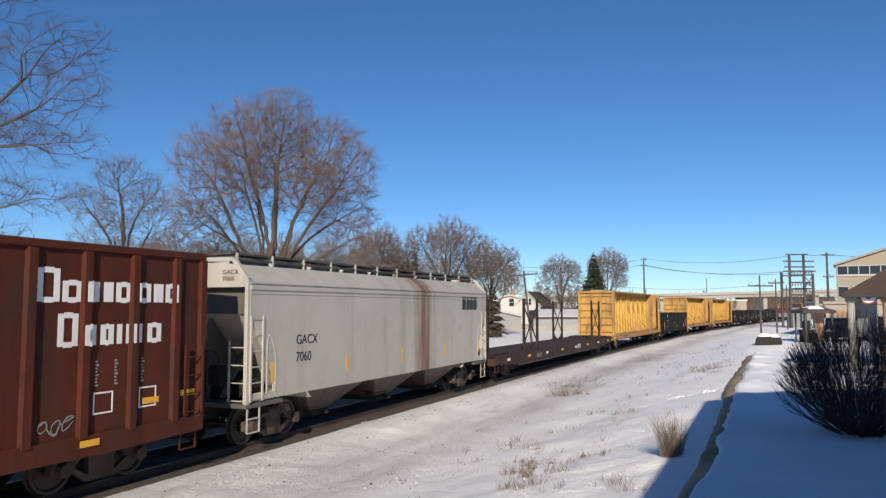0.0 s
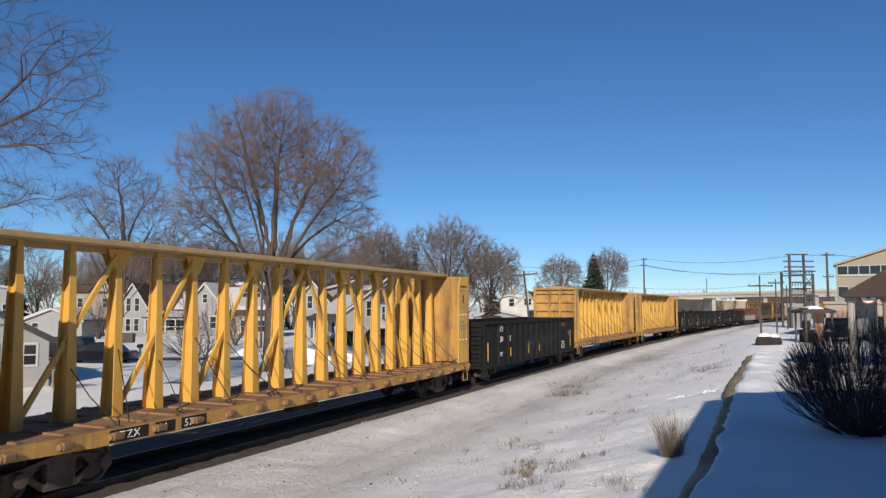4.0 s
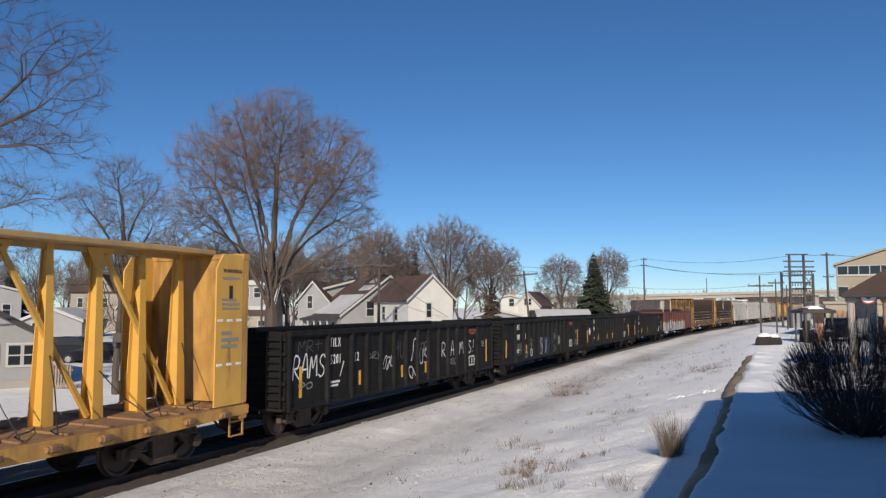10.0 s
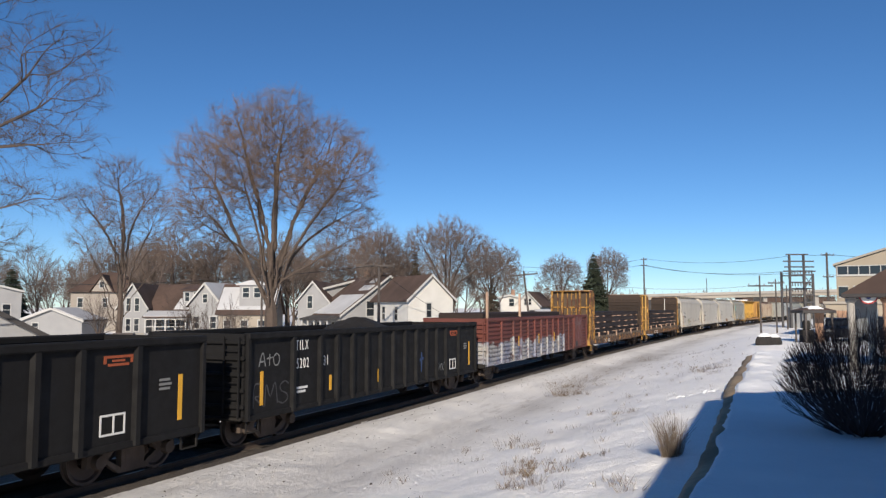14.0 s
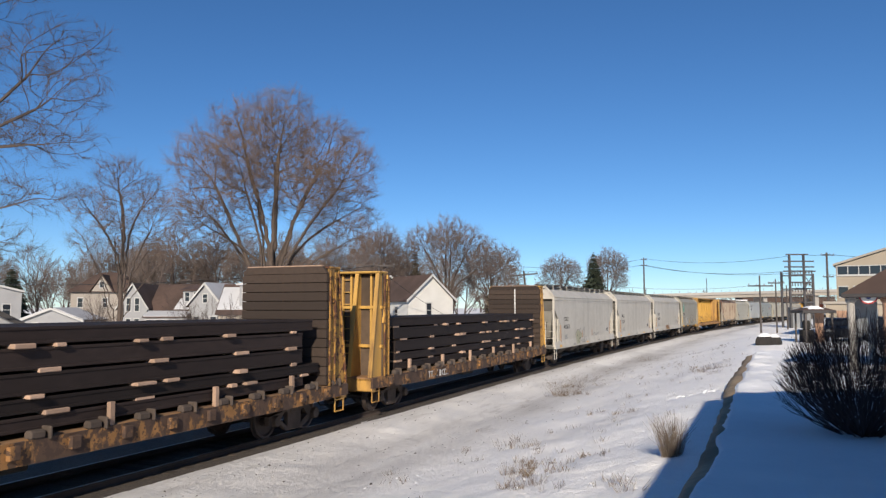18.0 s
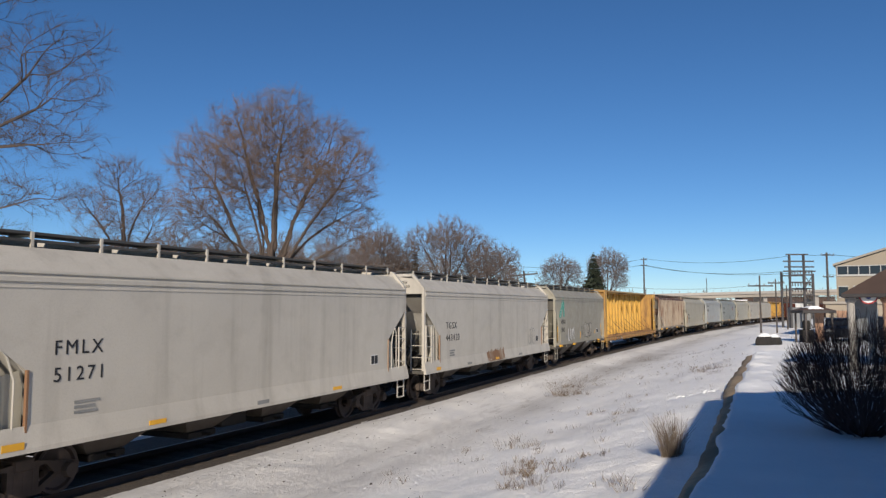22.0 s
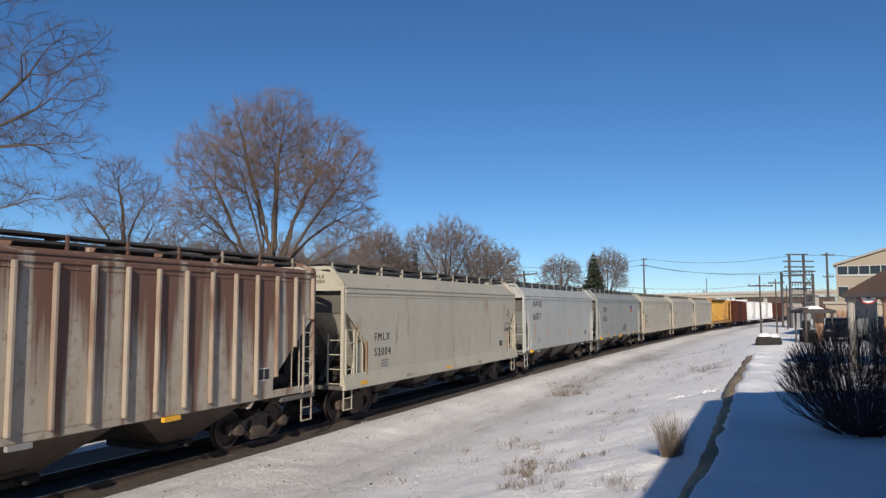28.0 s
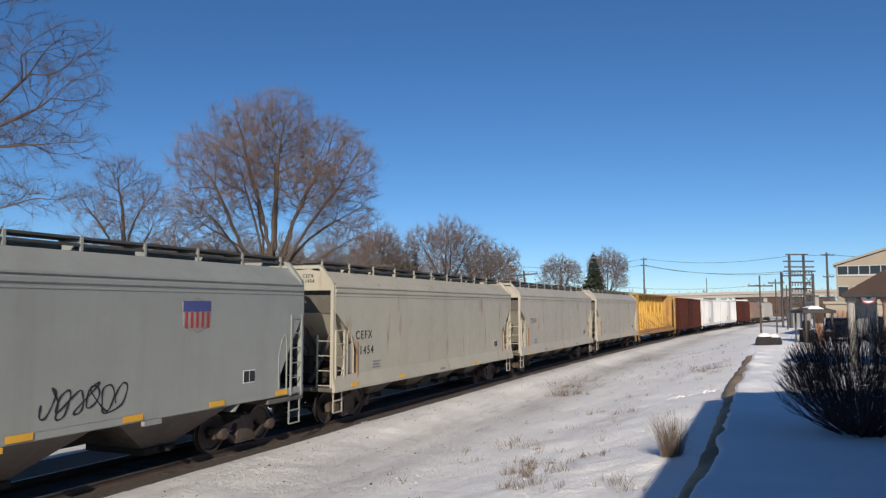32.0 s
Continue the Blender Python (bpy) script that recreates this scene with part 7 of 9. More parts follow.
conifer("spruce", "brown-green evergreen beside bare trees", 6.3, 96, -0.4, 7.6, 3.6, 4, NEEDLES_BROWN)
conifer("evergreen_shrub", "low rounded evergreen shrub beside the white house", 1.75, 79, -0.4, 2.9, 3.4, 5, NEEDLES)
# the woods behind the houses: a few trees, repeated
rnd = random.Random(99)
protos = [tree("far_tree", "bare tree in the woods behind the houses", -60 + 9 * i, 128, -0.3, 14.5 + i, 0.22, "far", 60 + i, BARK_FAR, 3, 2, 0.25, env=(0, 8.5, 4.6, 6.2)) for i in range(3)]
for o in protos:
    tagged(o, group="far woods")
for i in range(44):
    o = rnd.choice(protos)
    x = -108 + 2.75 * i + rnd.uniform(-1.5, 1.5)
    if x > 14:
        x, y = 4 + (x - 14) * 1.5, rnd.uniform(165, 200)
    else:
        y = rnd.uniform(112, 165)
    copy_thing(o, pose(x, y, -0.6, 0, 0, rnd.uniform(0, 360)))
for i in range(9):
    o = rnd.choice(protos)
    copy_thing(o, pose(27 + 3.2 * i + rnd.uniform(-1, 1), rnd.uniform(203, 222), -4.0 - 0.25 * i, 0, 0, rnd.uniform(0, 360)))
for i in range(14):
    o = rnd.choice(protos)
    copy_thing(o, pose(96 + 9 * i + rnd.uniform(-3, 3), rnd.uniform(250, 330), -4.5, 0, 0, rnd.uniform(0, 360)))


# ---- houses ----
def window(house, x, y, z, w, h, face="-y", panes=2):
    """A window on a wall: frame, sill and panes. face: the way it looks."""
    turn = {"-y": 0, "+x": 90, "-x": -90, "+y": 180}[face]
    base = part("window", Mesh().box(-w / 2 - 0.1, w / 2 + 0.1, -0.05, 0.02, -0.1, 0.0, 0.01).box(-w / 2 - 0.1, w / 2 + 0.1, -0.05, 0.02, h, h + 0.12, 0.01).box(-w / 2 - 0.1, -w / 2, -0.05, 0.02, 0, h).box(w / 2, w / 2 + 0.1, -0.05, 0.02, 0, h).box(-w / 2, w / 2, -0.035, 0.0, h / 2 - 0.03, h / 2 + 0.03), TRIM, house)
    base.matrix_basis = pose(x, y, z, 0, 0, turn)
    for i in range(panes):
        part("pane", Mesh().box(-w / 2, w / 2, -0.02, 0.0, h * i / panes + 0.03, h * (i + 1) / panes - 0.03), GLASS, base)
    return base


def roof_pair(house, w, d, eave, ridge, material, over=0.35, snow=0.0, seed=0, y0=None, verge=None):
    """Two slopes over a gable that looks along y, each a slab; snow: how much of them is covered."""
    y0 = -d / 2 if y0 is None else y0
    k = (ridge - eave) / (w / 2)
    rnd = random.Random(seed)
    for sg in (-1, 1):
        a = [(0, ridge + 0.16), (0, ridge), (sg * (w / 2 + over), eave - k * over), (sg * (w / 2 + over), eave - k * over + 0.16)]
        slab = part("roof", Mesh().prism(a, y0 - over, y0 + d + over), material, house)
        part("verge", Mesh().prism([(0, ridge + 0.17), (0, ridge - 0.1), (sg * (w / 2 + over), eave - k * over - 0.1), (sg * (w / 2 + over), eave - k * over + 0.17)], y0 - over - 0.05, y0 - over - 0.002), verge or TRIM, slab)
        if rnd.random() < snow:
            f0, f1 = rnd.uniform(0.0, 0.15), rnd.uniform(0.85, 1.02)
            x0, x1 = sg * (w / 2 + over) * f0, sg * (w / 2 + over) * f1
            z0, z1 = ridge - k * abs(x0) + 0.165, ridge - k * abs(x1) + 0.165
            part("roof_snow", Mesh().prism([(x0, z0), (x1, z1), (x1, z1 + 0.1), (x0, z0 + 0.13)], y0 - over + rnd.uniform(0.02, 0.2), y0 + d + over - rnd.uniform(0.05, 0.8)), ROOF_SNOW, slab)


def house(label, x, y, z, turn, w, d, eave, ridge, wall="white", roof=None, snow=0.5, seed=0, windows=(), porch=None, wing=None, dormer=None, chimney=None, verge=None):
    """A timber house whose gable looks to -y before it is turned."""
    h = thing("house", label, "house", pose(x, y, z, 0, 0, turn))
    roof = roof or SHINGLE
    o = [(-w / 2, 0), (w / 2, 0), (w / 2, eave), (0, ridge), (-w / 2, eave)]
    part("wall", Mesh().prism(o, -d / 2, d / 2), SIDING[wall], h)
    part("foundation", Mesh().box(-w / 2 - 0.04, w / 2 + 0.04, -d / 2 - 0.04, d / 2 + 0.04, -0.8, 0.35), CONCRETE, h)
    roof_pair(h, w, d, eave, ridge, roof, 0.35, snow, seed, verge=verge)
    for a in windows:
        window(h, *a)
    if wing:
        wx0, wx1, wy0, wy1, we, wr = wing
        # a side wing whose ridge runs along x
        part("wing_wall", Mesh().prism([(wy0, 0), (wy1, 0), (wy1, we), ((wy0 + wy1) / 2, wr), (wy0, we)], wx0, wx1, "x"), SIDING[wall], h)
        mid, hw = (wy0 + wy1) / 2, (wy1 - wy0) / 2
        k = (wr - we) / hw
        for sg in (-1, 1):
            a = [(mid, wr + 0.16), (mid, wr), (mid + sg * (hw + 0.4), we - 0.4 * k), (mid + sg * (hw + 0.4), we - 0.4 * k + 0.16)]
            slab = part("wing_roof", Mesh().prism(a, wx0 - 0.2, wx1 + 0.3, "x"), roof, h)
            if snow > 0.3:
                f0, f1 = (0.5, 1.0) if snow < 0.8 else (0.05, 1.0)
                a = [(mid + sg * (hw + 0.4) * f, wr - k * (hw + 0.4) * f + e) for f, e in ((f0, 0.165), (f1, 0.165), (f1, 0.26), (f0, 0.28))]
                part("roof_snow", Mesh().prism(a, wx0 + 0.3, wx1 + 0.1, "x"), ROOF_SNOW, slab)
        for i in range(3):
            window(h, wx0 + (wx1 - wx0) * (i + 0.6) / 3.2, wy0, 0.9, 0.8, 1.3)
    if porch:
        px0, px1, py, pz = porch
        front = -d / 2 - py
        p = part("porch_roof", Mesh().prism([(-d / 2, pz + 0.75), (front - 0.3, pz + 0.1), (front - 0.3, pz - 0.05), (-d / 2, pz - 0.05)], px0 - 0.2, px1 + 0.2, "x"), roof, h)
        part("porch_snow", Mesh().prism([(-d / 2, pz + 0.86), (front - 0.25, pz + 0.2), (front - 0.25, pz + 0.11), (-d / 2, pz + 0.76)], px0 - 0.1, px1 + 0.1, "x"), ROOF_SNOW, p)
        part("porch_floor", Mesh().box(px0, px1, front, -d / 2, -0.6, 0.4), SIDING[wall], h)
        k = max(2, int((px1 - px0) / 1.1))
        for i in range(k + 1):
            xx = px0 + 0.1 + (px1 - px0 - 0.2) * i / k
            part("porch_post", Mesh().box(xx - 0.09, xx + 0.09, front + 0.02, front + 0.2, 0.4, pz, 0.02), TRIM, h)
        part("porch_beam", Mesh().box(px0, px1, front, front + 0.22, pz - 0.3, pz - 0.02), TRIM, h)
        part("porch_rail", Mesh().box(px0, px1, front + 0.06, front + 0.14, 1.15, 1.25), TRIM, h)
    if dormer:
        dx, dy, dz, dw, dh = dormer
        q = part("dormer", Mesh().box(dx - dw / 2, dx + dw / 2, dy, dy + 2.4, dz - 0.8, dz + dh), SIDING[wall], h)
        part("dormer_roof", Mesh().hexa([(dx - dw / 2 - 0.3, dy - 0.35, dz + dh), (dx + dw / 2 + 0.3, dy - 0.35, dz + dh), (dx + dw / 2 + 0.3, dy + 2.6, dz + dh + 0.7), (dx - dw / 2 - 0.3, dy + 2.6, dz + dh + 0.7), (dx - dw / 2 - 0.3, dy - 0.35, dz + dh + 0.14), (dx + dw / 2 + 0.3, dy - 0.35, dz + dh + 0.14), (dx + dw / 2 + 0.3, dy + 2.6, dz + dh + 0.84), (dx - dw / 2 - 0.3, dy + 2.6, dz + dh + 0.84)]), ROOF_SNOW if snow > 0.5 else roof, q)
        for i in range(max(1, int(dw / 1.3))):
            k = max(1, int(dw / 1.3))
            window(h, dx - dw / 2 + dw * (i + 0.5) / k, dy - 0.001, dz + 0.1, 0.62, dh - 0.3)
    if chimney:
        part("chimney", Mesh().box(chimney[0] - 0.3, chimney[0] + 0.3, chimney[1] - 0.3, chimney[1] + 0.3, eave, chimney[2], 0.03), BRICK, h)
    return h


# the near garage with its windows, and the fence beside it
g = house("white garage with a dark roof edge and dark windows", -23.72, 37.17, -0.4, 32, 7.0, 6.0, 2.3, 4.25, "white", SHINGLE_DARK, 0.0, 1, [(2.05, -3.0, 1.05, 0.5, 0.95), (2.7, -3.0, 1.05, 0.5, 0.95), (1.1, -3.0, 1.05, 0.5, 0.95), (-0.4, -3.0, 1.05, 0.5, 0.95)], verge=SHINGLE_DARK)
g.name = "garage"
tagged(g, category="garage")
f = thing("fence", "short wooden picket fence beside the garage", "fence", pose(-18.3, 35.2, -0.42))
for i in range(7):
    part("picket", Mesh().box(i * 0.135, i * 0.135 + 0.09, -0.02, 0.02, 0.05, 1.15, 0.01), FENCE_WOOD, f)
part("rail", Mesh().box(-0.05, 0.95, 0.02, 0.07, 0.2, 0.3).box(-0.05, 0.95, 0.02, 0.07, 0.85, 0.95), FENCE_WOOD, f)

house("white house with a brown roof beyond the garage", -63.65, 104, -0.5, 30, 8.5, 8, 6.1, 7.2, "white", SHINGLE, 0.0, 2, [(2.5, -4, 2.8, 0.9, 1.5)])
h = thing("house", "pinkish two-storey house with a brown hipped roof", "house", pose(-52.6, 118, -0.5, 0, 0, 8))
part("wall", Mesh().box(-4.6, 4.9, -4, 4, 0, 6.3), SIDING["pink"], h)
part("foundation", Mesh().box(-4.65, 4.65, -4.05, 4.05, -0.8, 0.4), CONCRETE, h)
part("roof", Mesh().hexa([(-5.2, -4.6, 6.25), (5.2, -4.6, 6.25), (5.2, 4.6, 6.25), (-5.2, 4.6, 6.25), (-1.6, -0.4, 9.4), (1.6, -0.4, 9.4), (1.6, 0.4, 9.4), (-1.6, 0.4, 9.4)]), SHINGLE, h)
part("gable", Mesh().prism([(-1.5, 6.3), (1.5, 6.3), (0, 8.7)], -4.5, -0.5), SIDING["pink"], h)
for sg in (-1, 1):
    part("gable_roof", Mesh().prism([(0, 8.95), (0, 8.75), (sg * 1.85, 6.1), (sg * 1.85, 6.3)], -4.8, -0.4), SHINGLE, h)
window(h, 0, -4.5, 6.9, 0.6, 0.9)
for x in (-3.2, 0.4, 3.4):
    window(h, x, -4, 3.9, 0.7, 1.4)
    window(h, x, -4, 0.9, 0.7, 1.4)
house("yellow-trimmed house behind the pinkish one", -57.8, 128, -0.5, 20, 4.5, 8, 6.5, 9.2, "cream", SHINGLE, 0.3, 4, [(0, -4, 6.4, 0.6, 0.9)])
house("white gabled house with a columned porch", -40.7, 102, -0.3, 0, 3.7, 8, 3.9, 6.75, "white", SHINGLE, 0.1, 5, [(-0.55, -4, 3.2, 0.55, 1.7), (0.55, -4, 3.2, 0.55, 1.7), (-0.55, -4, 0.6, 0.55, 1.6), (0.55, -4, 0.6, 0.55, 1.6)], porch=(2.2, 7.6, 1.6, 2.4), wing=(1.8, 7.6, -2.5, 4, 3.6, 6.7))
house("low white shed with a snowy roof", -47.6, 94, -0.5, 0, 7.4, 6, 2.3, 3.7, "white", SHINGLE_DARK, 1.0, 6, [(-2, -3, 1, 0.7, 1.0)])
house("white house with a snowy dormer", -30.1, 101, -0.3, -12, 4.6, 8, 4.1, 6.7, "white", SHINGLE, 0.5, 7, [(0, -4, 4.3, 0.6, 1.1), (-1.2, -4, 1.0, 0.8, 1.5), (1.2, -4, 1.0, 0.8, 1.5)], dormer=(-3.0, -2.2, 4.4, 2.6, 1.5), wing=(-5.4, -1.8, -2.6, 3, 3.6, 6.0))
house("small grey house among the trees", -28.2, 116, -0.3, 0, 4, 6, 4.4, 5.6, "grey", SHINGLE_DARK, 0.0, 17, [(-1, -3, 3, 0.8, 1.0), (1, -3, 3, 0.8, 1.0)])
house("tan bungalow with a snow-covered roof and dormer", -24.3, 95, -0.5, 90, 7.0, 6.4, 3.3, 6.7, "tan", SHINGLE, 1.0, 8, [(-3.5, -2.1, 0.9, 0.8, 1.4, "-x"), (-3.5, 0.0, 0.9, 0.8, 1.4, "-x"), (-3.5, 2.1, 0.9, 0.8, 1.4, "-x")])
dm = thing("dormer_house", "white attic storey of the bungalow with two windows", "house", pose(-23.6, 94.2, 4.4))
part("wall", Mesh().box(-1.5, 1.5, -2.2, 1.5, -1.2, 1.75), SIDING["white"], dm)
part("roof", Mesh().prism([(-1.9, 1.72), (1.9, 1.72), (1.9, 1.9), (0, 2.35), (-1.9, 1.9)], -2.5, 2.0), ROOF_SNOW, dm)
for i in (-0.7, 0.7):
    window(dm, i, -2.2, 0.2, 0.75, 1.2)
house("white house with a steep gable and small windows", -15.3, 96, -0.6, -8, 3.9, 9, 4.8, 7.1, "white", SHINGLE, 0.3, 9, [(-0.4, -4.5, 3.9, 0.6, 1.5), (0.2, -4.5, 1.4, 0.7, 0.8)])
m_house = house("broad white house with patchy snow on its brown roof", -9.3, 92.5, -0.6, 30, 11.9, 11.9, 3.2, 7.6, "white", SHINGLE, 0.0, 10, [(-2.4, -5.95, 3.0, 0.9, 1.7), (-5.95, -3.6, 1.0, 0.9, 1.3, "-x"), (-5.95, -1.4, 1.0, 0.9, 1.3, "-x"), (-5.95, 1.2, 1.0, 0.9, 1.3, "-x"), (-5.95, 3.6, 1.0, 0.9, 1.3, "-x")], chimney=(0.3, 1.0, 8.7))
# its dormer stands on the slope that looks towards the street
q = part("dormer", Mesh().prism([(-5.1, 3.4), (-5.1, 6.1), (-0.9, 7.15), (-0.9, 6.6)], 3.5, 5.5), SIDING["white"], m_house, "white shed dormer")
part("dormer_roof", Mesh().prism([(-5.5, 6.02), (-5.5, 6.2), (-0.4, 7.5), (-0.4, 7.3)], 3.1, 5.8), SHINGLE, q)
part("dormer_verge", Mesh().prism([(-5.52, 5.95), (-5.52, 6.22), (-0.4, 7.52), (-0.4, 7.25)], 3.03, 3.095), TRIM, q)
window(m_house, -4.3, 3.499, 4.6, 0.8, 1.2)
# snow lies in patches where the sun has not cleared the slope
k = 4.4 / 5.95
for x0, x1, y0, y1 in ((-6.1, -3.1, -5.9, 1.2), (-6.1, -4.3, 1.2, 3.3), (-2.4, -1.6, -5.6, -2.6), (-1.2, -0.5, -4.6, -3.0)):
    a = [(x0, 7.6 + k * x0 + 0.165), (x1, 7.6 + k * x1 + 0.165), (x1 - 0.03, 7.6 + k * x1 + 0.22), (x0, 7.6 + k * x0 + 0.27)]
    part("roof_snow", Mesh().prism(a, y0, y1), ROOF_SNOW, m_house, "patch of snow")
part("porch_roof", Mesh().prism([(-6.2, 2.95), (-7.6, 2.5), (-7.6, 2.65), (-6.2, 3.1)], -5.6, 5.4), SHINGLE_DARK, m_house)
for i in range(6):
    part("porch_post", Mesh().box(-7.5, -7.32, -5.4 + 2.1 * i, -5.22 + 2.1 * i, 0, 2.55, 0.02), TRIM, m_house)
house("bright white gabled house with a brown roof", -3.4, 82.5, -0.55, 30, 5.4, 8.5, 4.85, 7.3, "bright", SHINGLE, 0.0, 11, [(-0.25, -4.25, 2.9, 0.55, 1.5), (-2.7, -1.5, 2.6, 0.7, 1.4, "-x"), (-2.7, 1.6, 2.6, 0.7, 1.4, "-x")])
door = solid("garage_door", Mesh().box(-2.0, 2.0, -0.05, 0.05, 0, 2.2, 0.02).box(-1.9, 1.9, -0.07, -0.04, 1.05, 1.1), SIDING["bright"], "closed white garage door of the bright house", "garage door", pose(-1.2, 78.6, -0.55, 0, 0, 30))
house("white house with a flat-topped upper storey", 11.4, 131, 0.2, 0, 3.0, 5, 4.9, 5.3, "bright", SNOW, 0.0, 12, [(0.4, -2.5, 3.4, 0.8, 1.3)], chimney=(0.9, 0, 6.3))
house("white gabled house with a brown roof and snowy wings", 16.0, 131, 0.2, -25, 4.4, 7, 3.6, 5.8, "bright", SHINGLE, 0.0, 13, [(-0.4, -3.5, 3.6, 0.4, 1.1), (0.4, -3.5, 3.6, 0.4, 1.1)])
house("low white garage with a snowy roof", 9.0, 124, 0.2, 0, 7.5, 5, 1.8, 2.6, "white", SHINGLE_DARK, 1.0, 14)
house("low white building with snow on its roof", 19.0, 122, 0.2, 90, 5, 9.0, 1.6, 2.6, "white", SHINGLE_DARK, 1.0, 15)


# ---- parked vehicles ----
def parked_car(label, x, y, z, turn, paintwork, length=4.6, tall=1.45, kind="sedan"):
    c = thing("parked_car", label, "car", pose(x, y, z, 0, 0, turn))
    l, w = length / 2, 0.9
    nose = 0.95 if kind == "suv" else 0.82
    body = [(-l, 0.35), (-l, nose - 0.12), (-l + 0.12, nose), (l * 0.45, nose + 0.06), (l - 0.1, nose - 0.1), (l, nose - 0.3), (l, 0.35), (l - 0.5, 0.25), (-l + 0.5, 0.25)]
    part("body", Mesh().prism(body, -w, w), paintwork, c)
    if kind == "suv":
        cab = [(-l + 0.08, nose - 0.02), (-l + 0.3, tall - 0.08), (-l + 0.6, tall), (l * 0.1, tall), (l * 0.22, tall - 0.06), (l * 0.5, nose - 0.02)]
    else:
        cab = [(-l + 0.55, nose - 0.02), (-l + 1.15, tall - 0.06), (-l + 1.5, tall), (l * 0.05, tall), (l * 0.15, tall - 0.05), (l * 0.5, nose - 0.02)]
    cabin = part("cabin", Mesh().prism(cab, -w + 0.1, w - 0.1), paintwork, c)
    for sy in (-1, 1):
        inner = [(a * 0.93 + (cab[0][0] + cab[-1][0]) / 2 * 0.07, nose + 0.06 + max(0, b - nose) * 0.78) for a, b in cab]
        part("side_window", Mesh().prism(inner, sy * (w - 0.1), sy * (w - 0.09)), GLASS, cabin)
    part("windscreen", Mesh().hexa([(cab[-1][0] + 0.02, -w + 0.18, nose + 0.02), (cab[-1][0] + 0.02, w - 0.18, nose + 0.02), (cab[-1][0] - 0.05, w - 0.18, nose + 0.02), (cab[-1][0] - 0.05, -w + 0.18, nose + 0.02), (cab[-2][0] + 0.03, -w + 0.24, tall - 0.1), (cab[-2][0] + 0.03, w - 0.24, tall - 0.1), (cab[-2][0] - 0.03, w - 0.24, tall - 0.1), (cab[-2][0] - 0.03, -w + 0.24, tall - 0.1)]), GLASS, cabin)
    for sx in (-1, 1):
        for sy in (-1, 1):
            wh = part("wheel", Mesh().lathe([(0.0, sy * (w - 0.2)), (0.3, sy * (w - 0.2)), (0.34, sy * (w - 0.15)), (0.34, sy * w), (0.3, sy * (w + 0.02)), (0.2, sy * (w + 0.01))], 18, "y", (sx * l * 0.62, 0, 0.34)), RUBBER, c)
            part("rim", Mesh().lathe([(0.0, sy * (w + 0.015)), (0.21, sy * (w + 0.005)), (0.22, sy * (w - 0.02))], 14, "y", (sx * l * 0.62, 0, 0.34)), GALV, wh)
    for sy in (-1, 1):
        part("headlight", Mesh().box(l - 0.06, l + 0.01, sy * 0.62 - 0.2, sy * 0.62 + 0.2, nose - 0.34, nose - 0.16, 0.03), GALV, c)
        part("tail_light", Mesh().box(-l - 0.01, -l + 0.05, sy * 0.7 - 0.14, sy * 0.7 + 0.14, nose - 0.3, nose - 0.1, 0.02), CLOTH_RED, c)
    return c


parked_car("dark navy sedan parked behind the garage", -23.75, 51.5, -0.42, 184, CAR_BLUE, 5.0, 1.42)
parked_car("dark car with a snowy roof parked by the garage", -28.9, 57, -0.42, 175, CAR_BLACK, 4.6, 1.6, "suv")
parked_car("black estate car parked before the white house", -9.9, 73.5, -0.5, 205, CAR_BLACK, 4.4, 1.55, "suv")
parked_car("large black sport-utility car parked before the white house", -6.5, 73, -0.5, 170, CAR_BLACK, 4.8, 1.85, "suv")
parked_car("black car parked behind the bush and pavilion", 26.3, 49.6, 1.2, 242, CAR_BLACK, 4.6, 1.5, "suv")
parked_car("black car parked behind the bush and pavilion", 28.6, 49.0, 1.2, 244, CAR_BLACK, 4.7, 1.6, "suv")
t = thing("trailer", "low dark flat trailer on the snow", "trailer", pose(-2.6, 74, -0.5, 0, 0, 10))
part("bed", Mesh().box(-1.2, 1.2, -0.8, 0.8, 0.45, 0.6, 0.03), UNDER, t)
part("side_board", Mesh().box(-1.2, 1.2, -0.8, -0.74, 0.6, 0.95), UNDER, t)
part("drawbar", Mesh().beam((1.2, 0, 0.5), (2.3, 0, 0.45), 0.1), UNDER, t)
for sy in (-1, 1):
    part("wheel", Mesh().lathe([(0, sy * 0.85), (0.3, sy * 0.85), (0.3, sy * 1.0), (0, sy * 1.0)], 14, "y", (0, 0, 0.3)), RUBBER, t)

# the street behind the yard, and piles of cleared snow
m = Mesh()
for i in range(41):
    x = -70 + 62 * i / 40
    y = 53.5 + 0.12 * (x + 40) + 0.8 * math.sin(x * 0.11)
    for o, z in ((-1.5, -0.4), (-1.0, -0.36), (1.0, -0.36), (1.5, -0.4)):
        m.v.append((x, y + o + 0.2 * math.sin(x * 0.9 + o), z + 0.012))
for i in range(40):
    for j in range(3):
        m.f.append((i * 4 + j, i * 4 + j + 1, i * 4 + j + 5, i * 4 + j + 4))
ASPHALT = plain("street_asphalt", (0.09, 0.085, 0.085), 0.9, 0, 0.5, 1.5)
solid("street", m, ASPHALT, "ploughed dark street across the yards", "street", kind="structure")


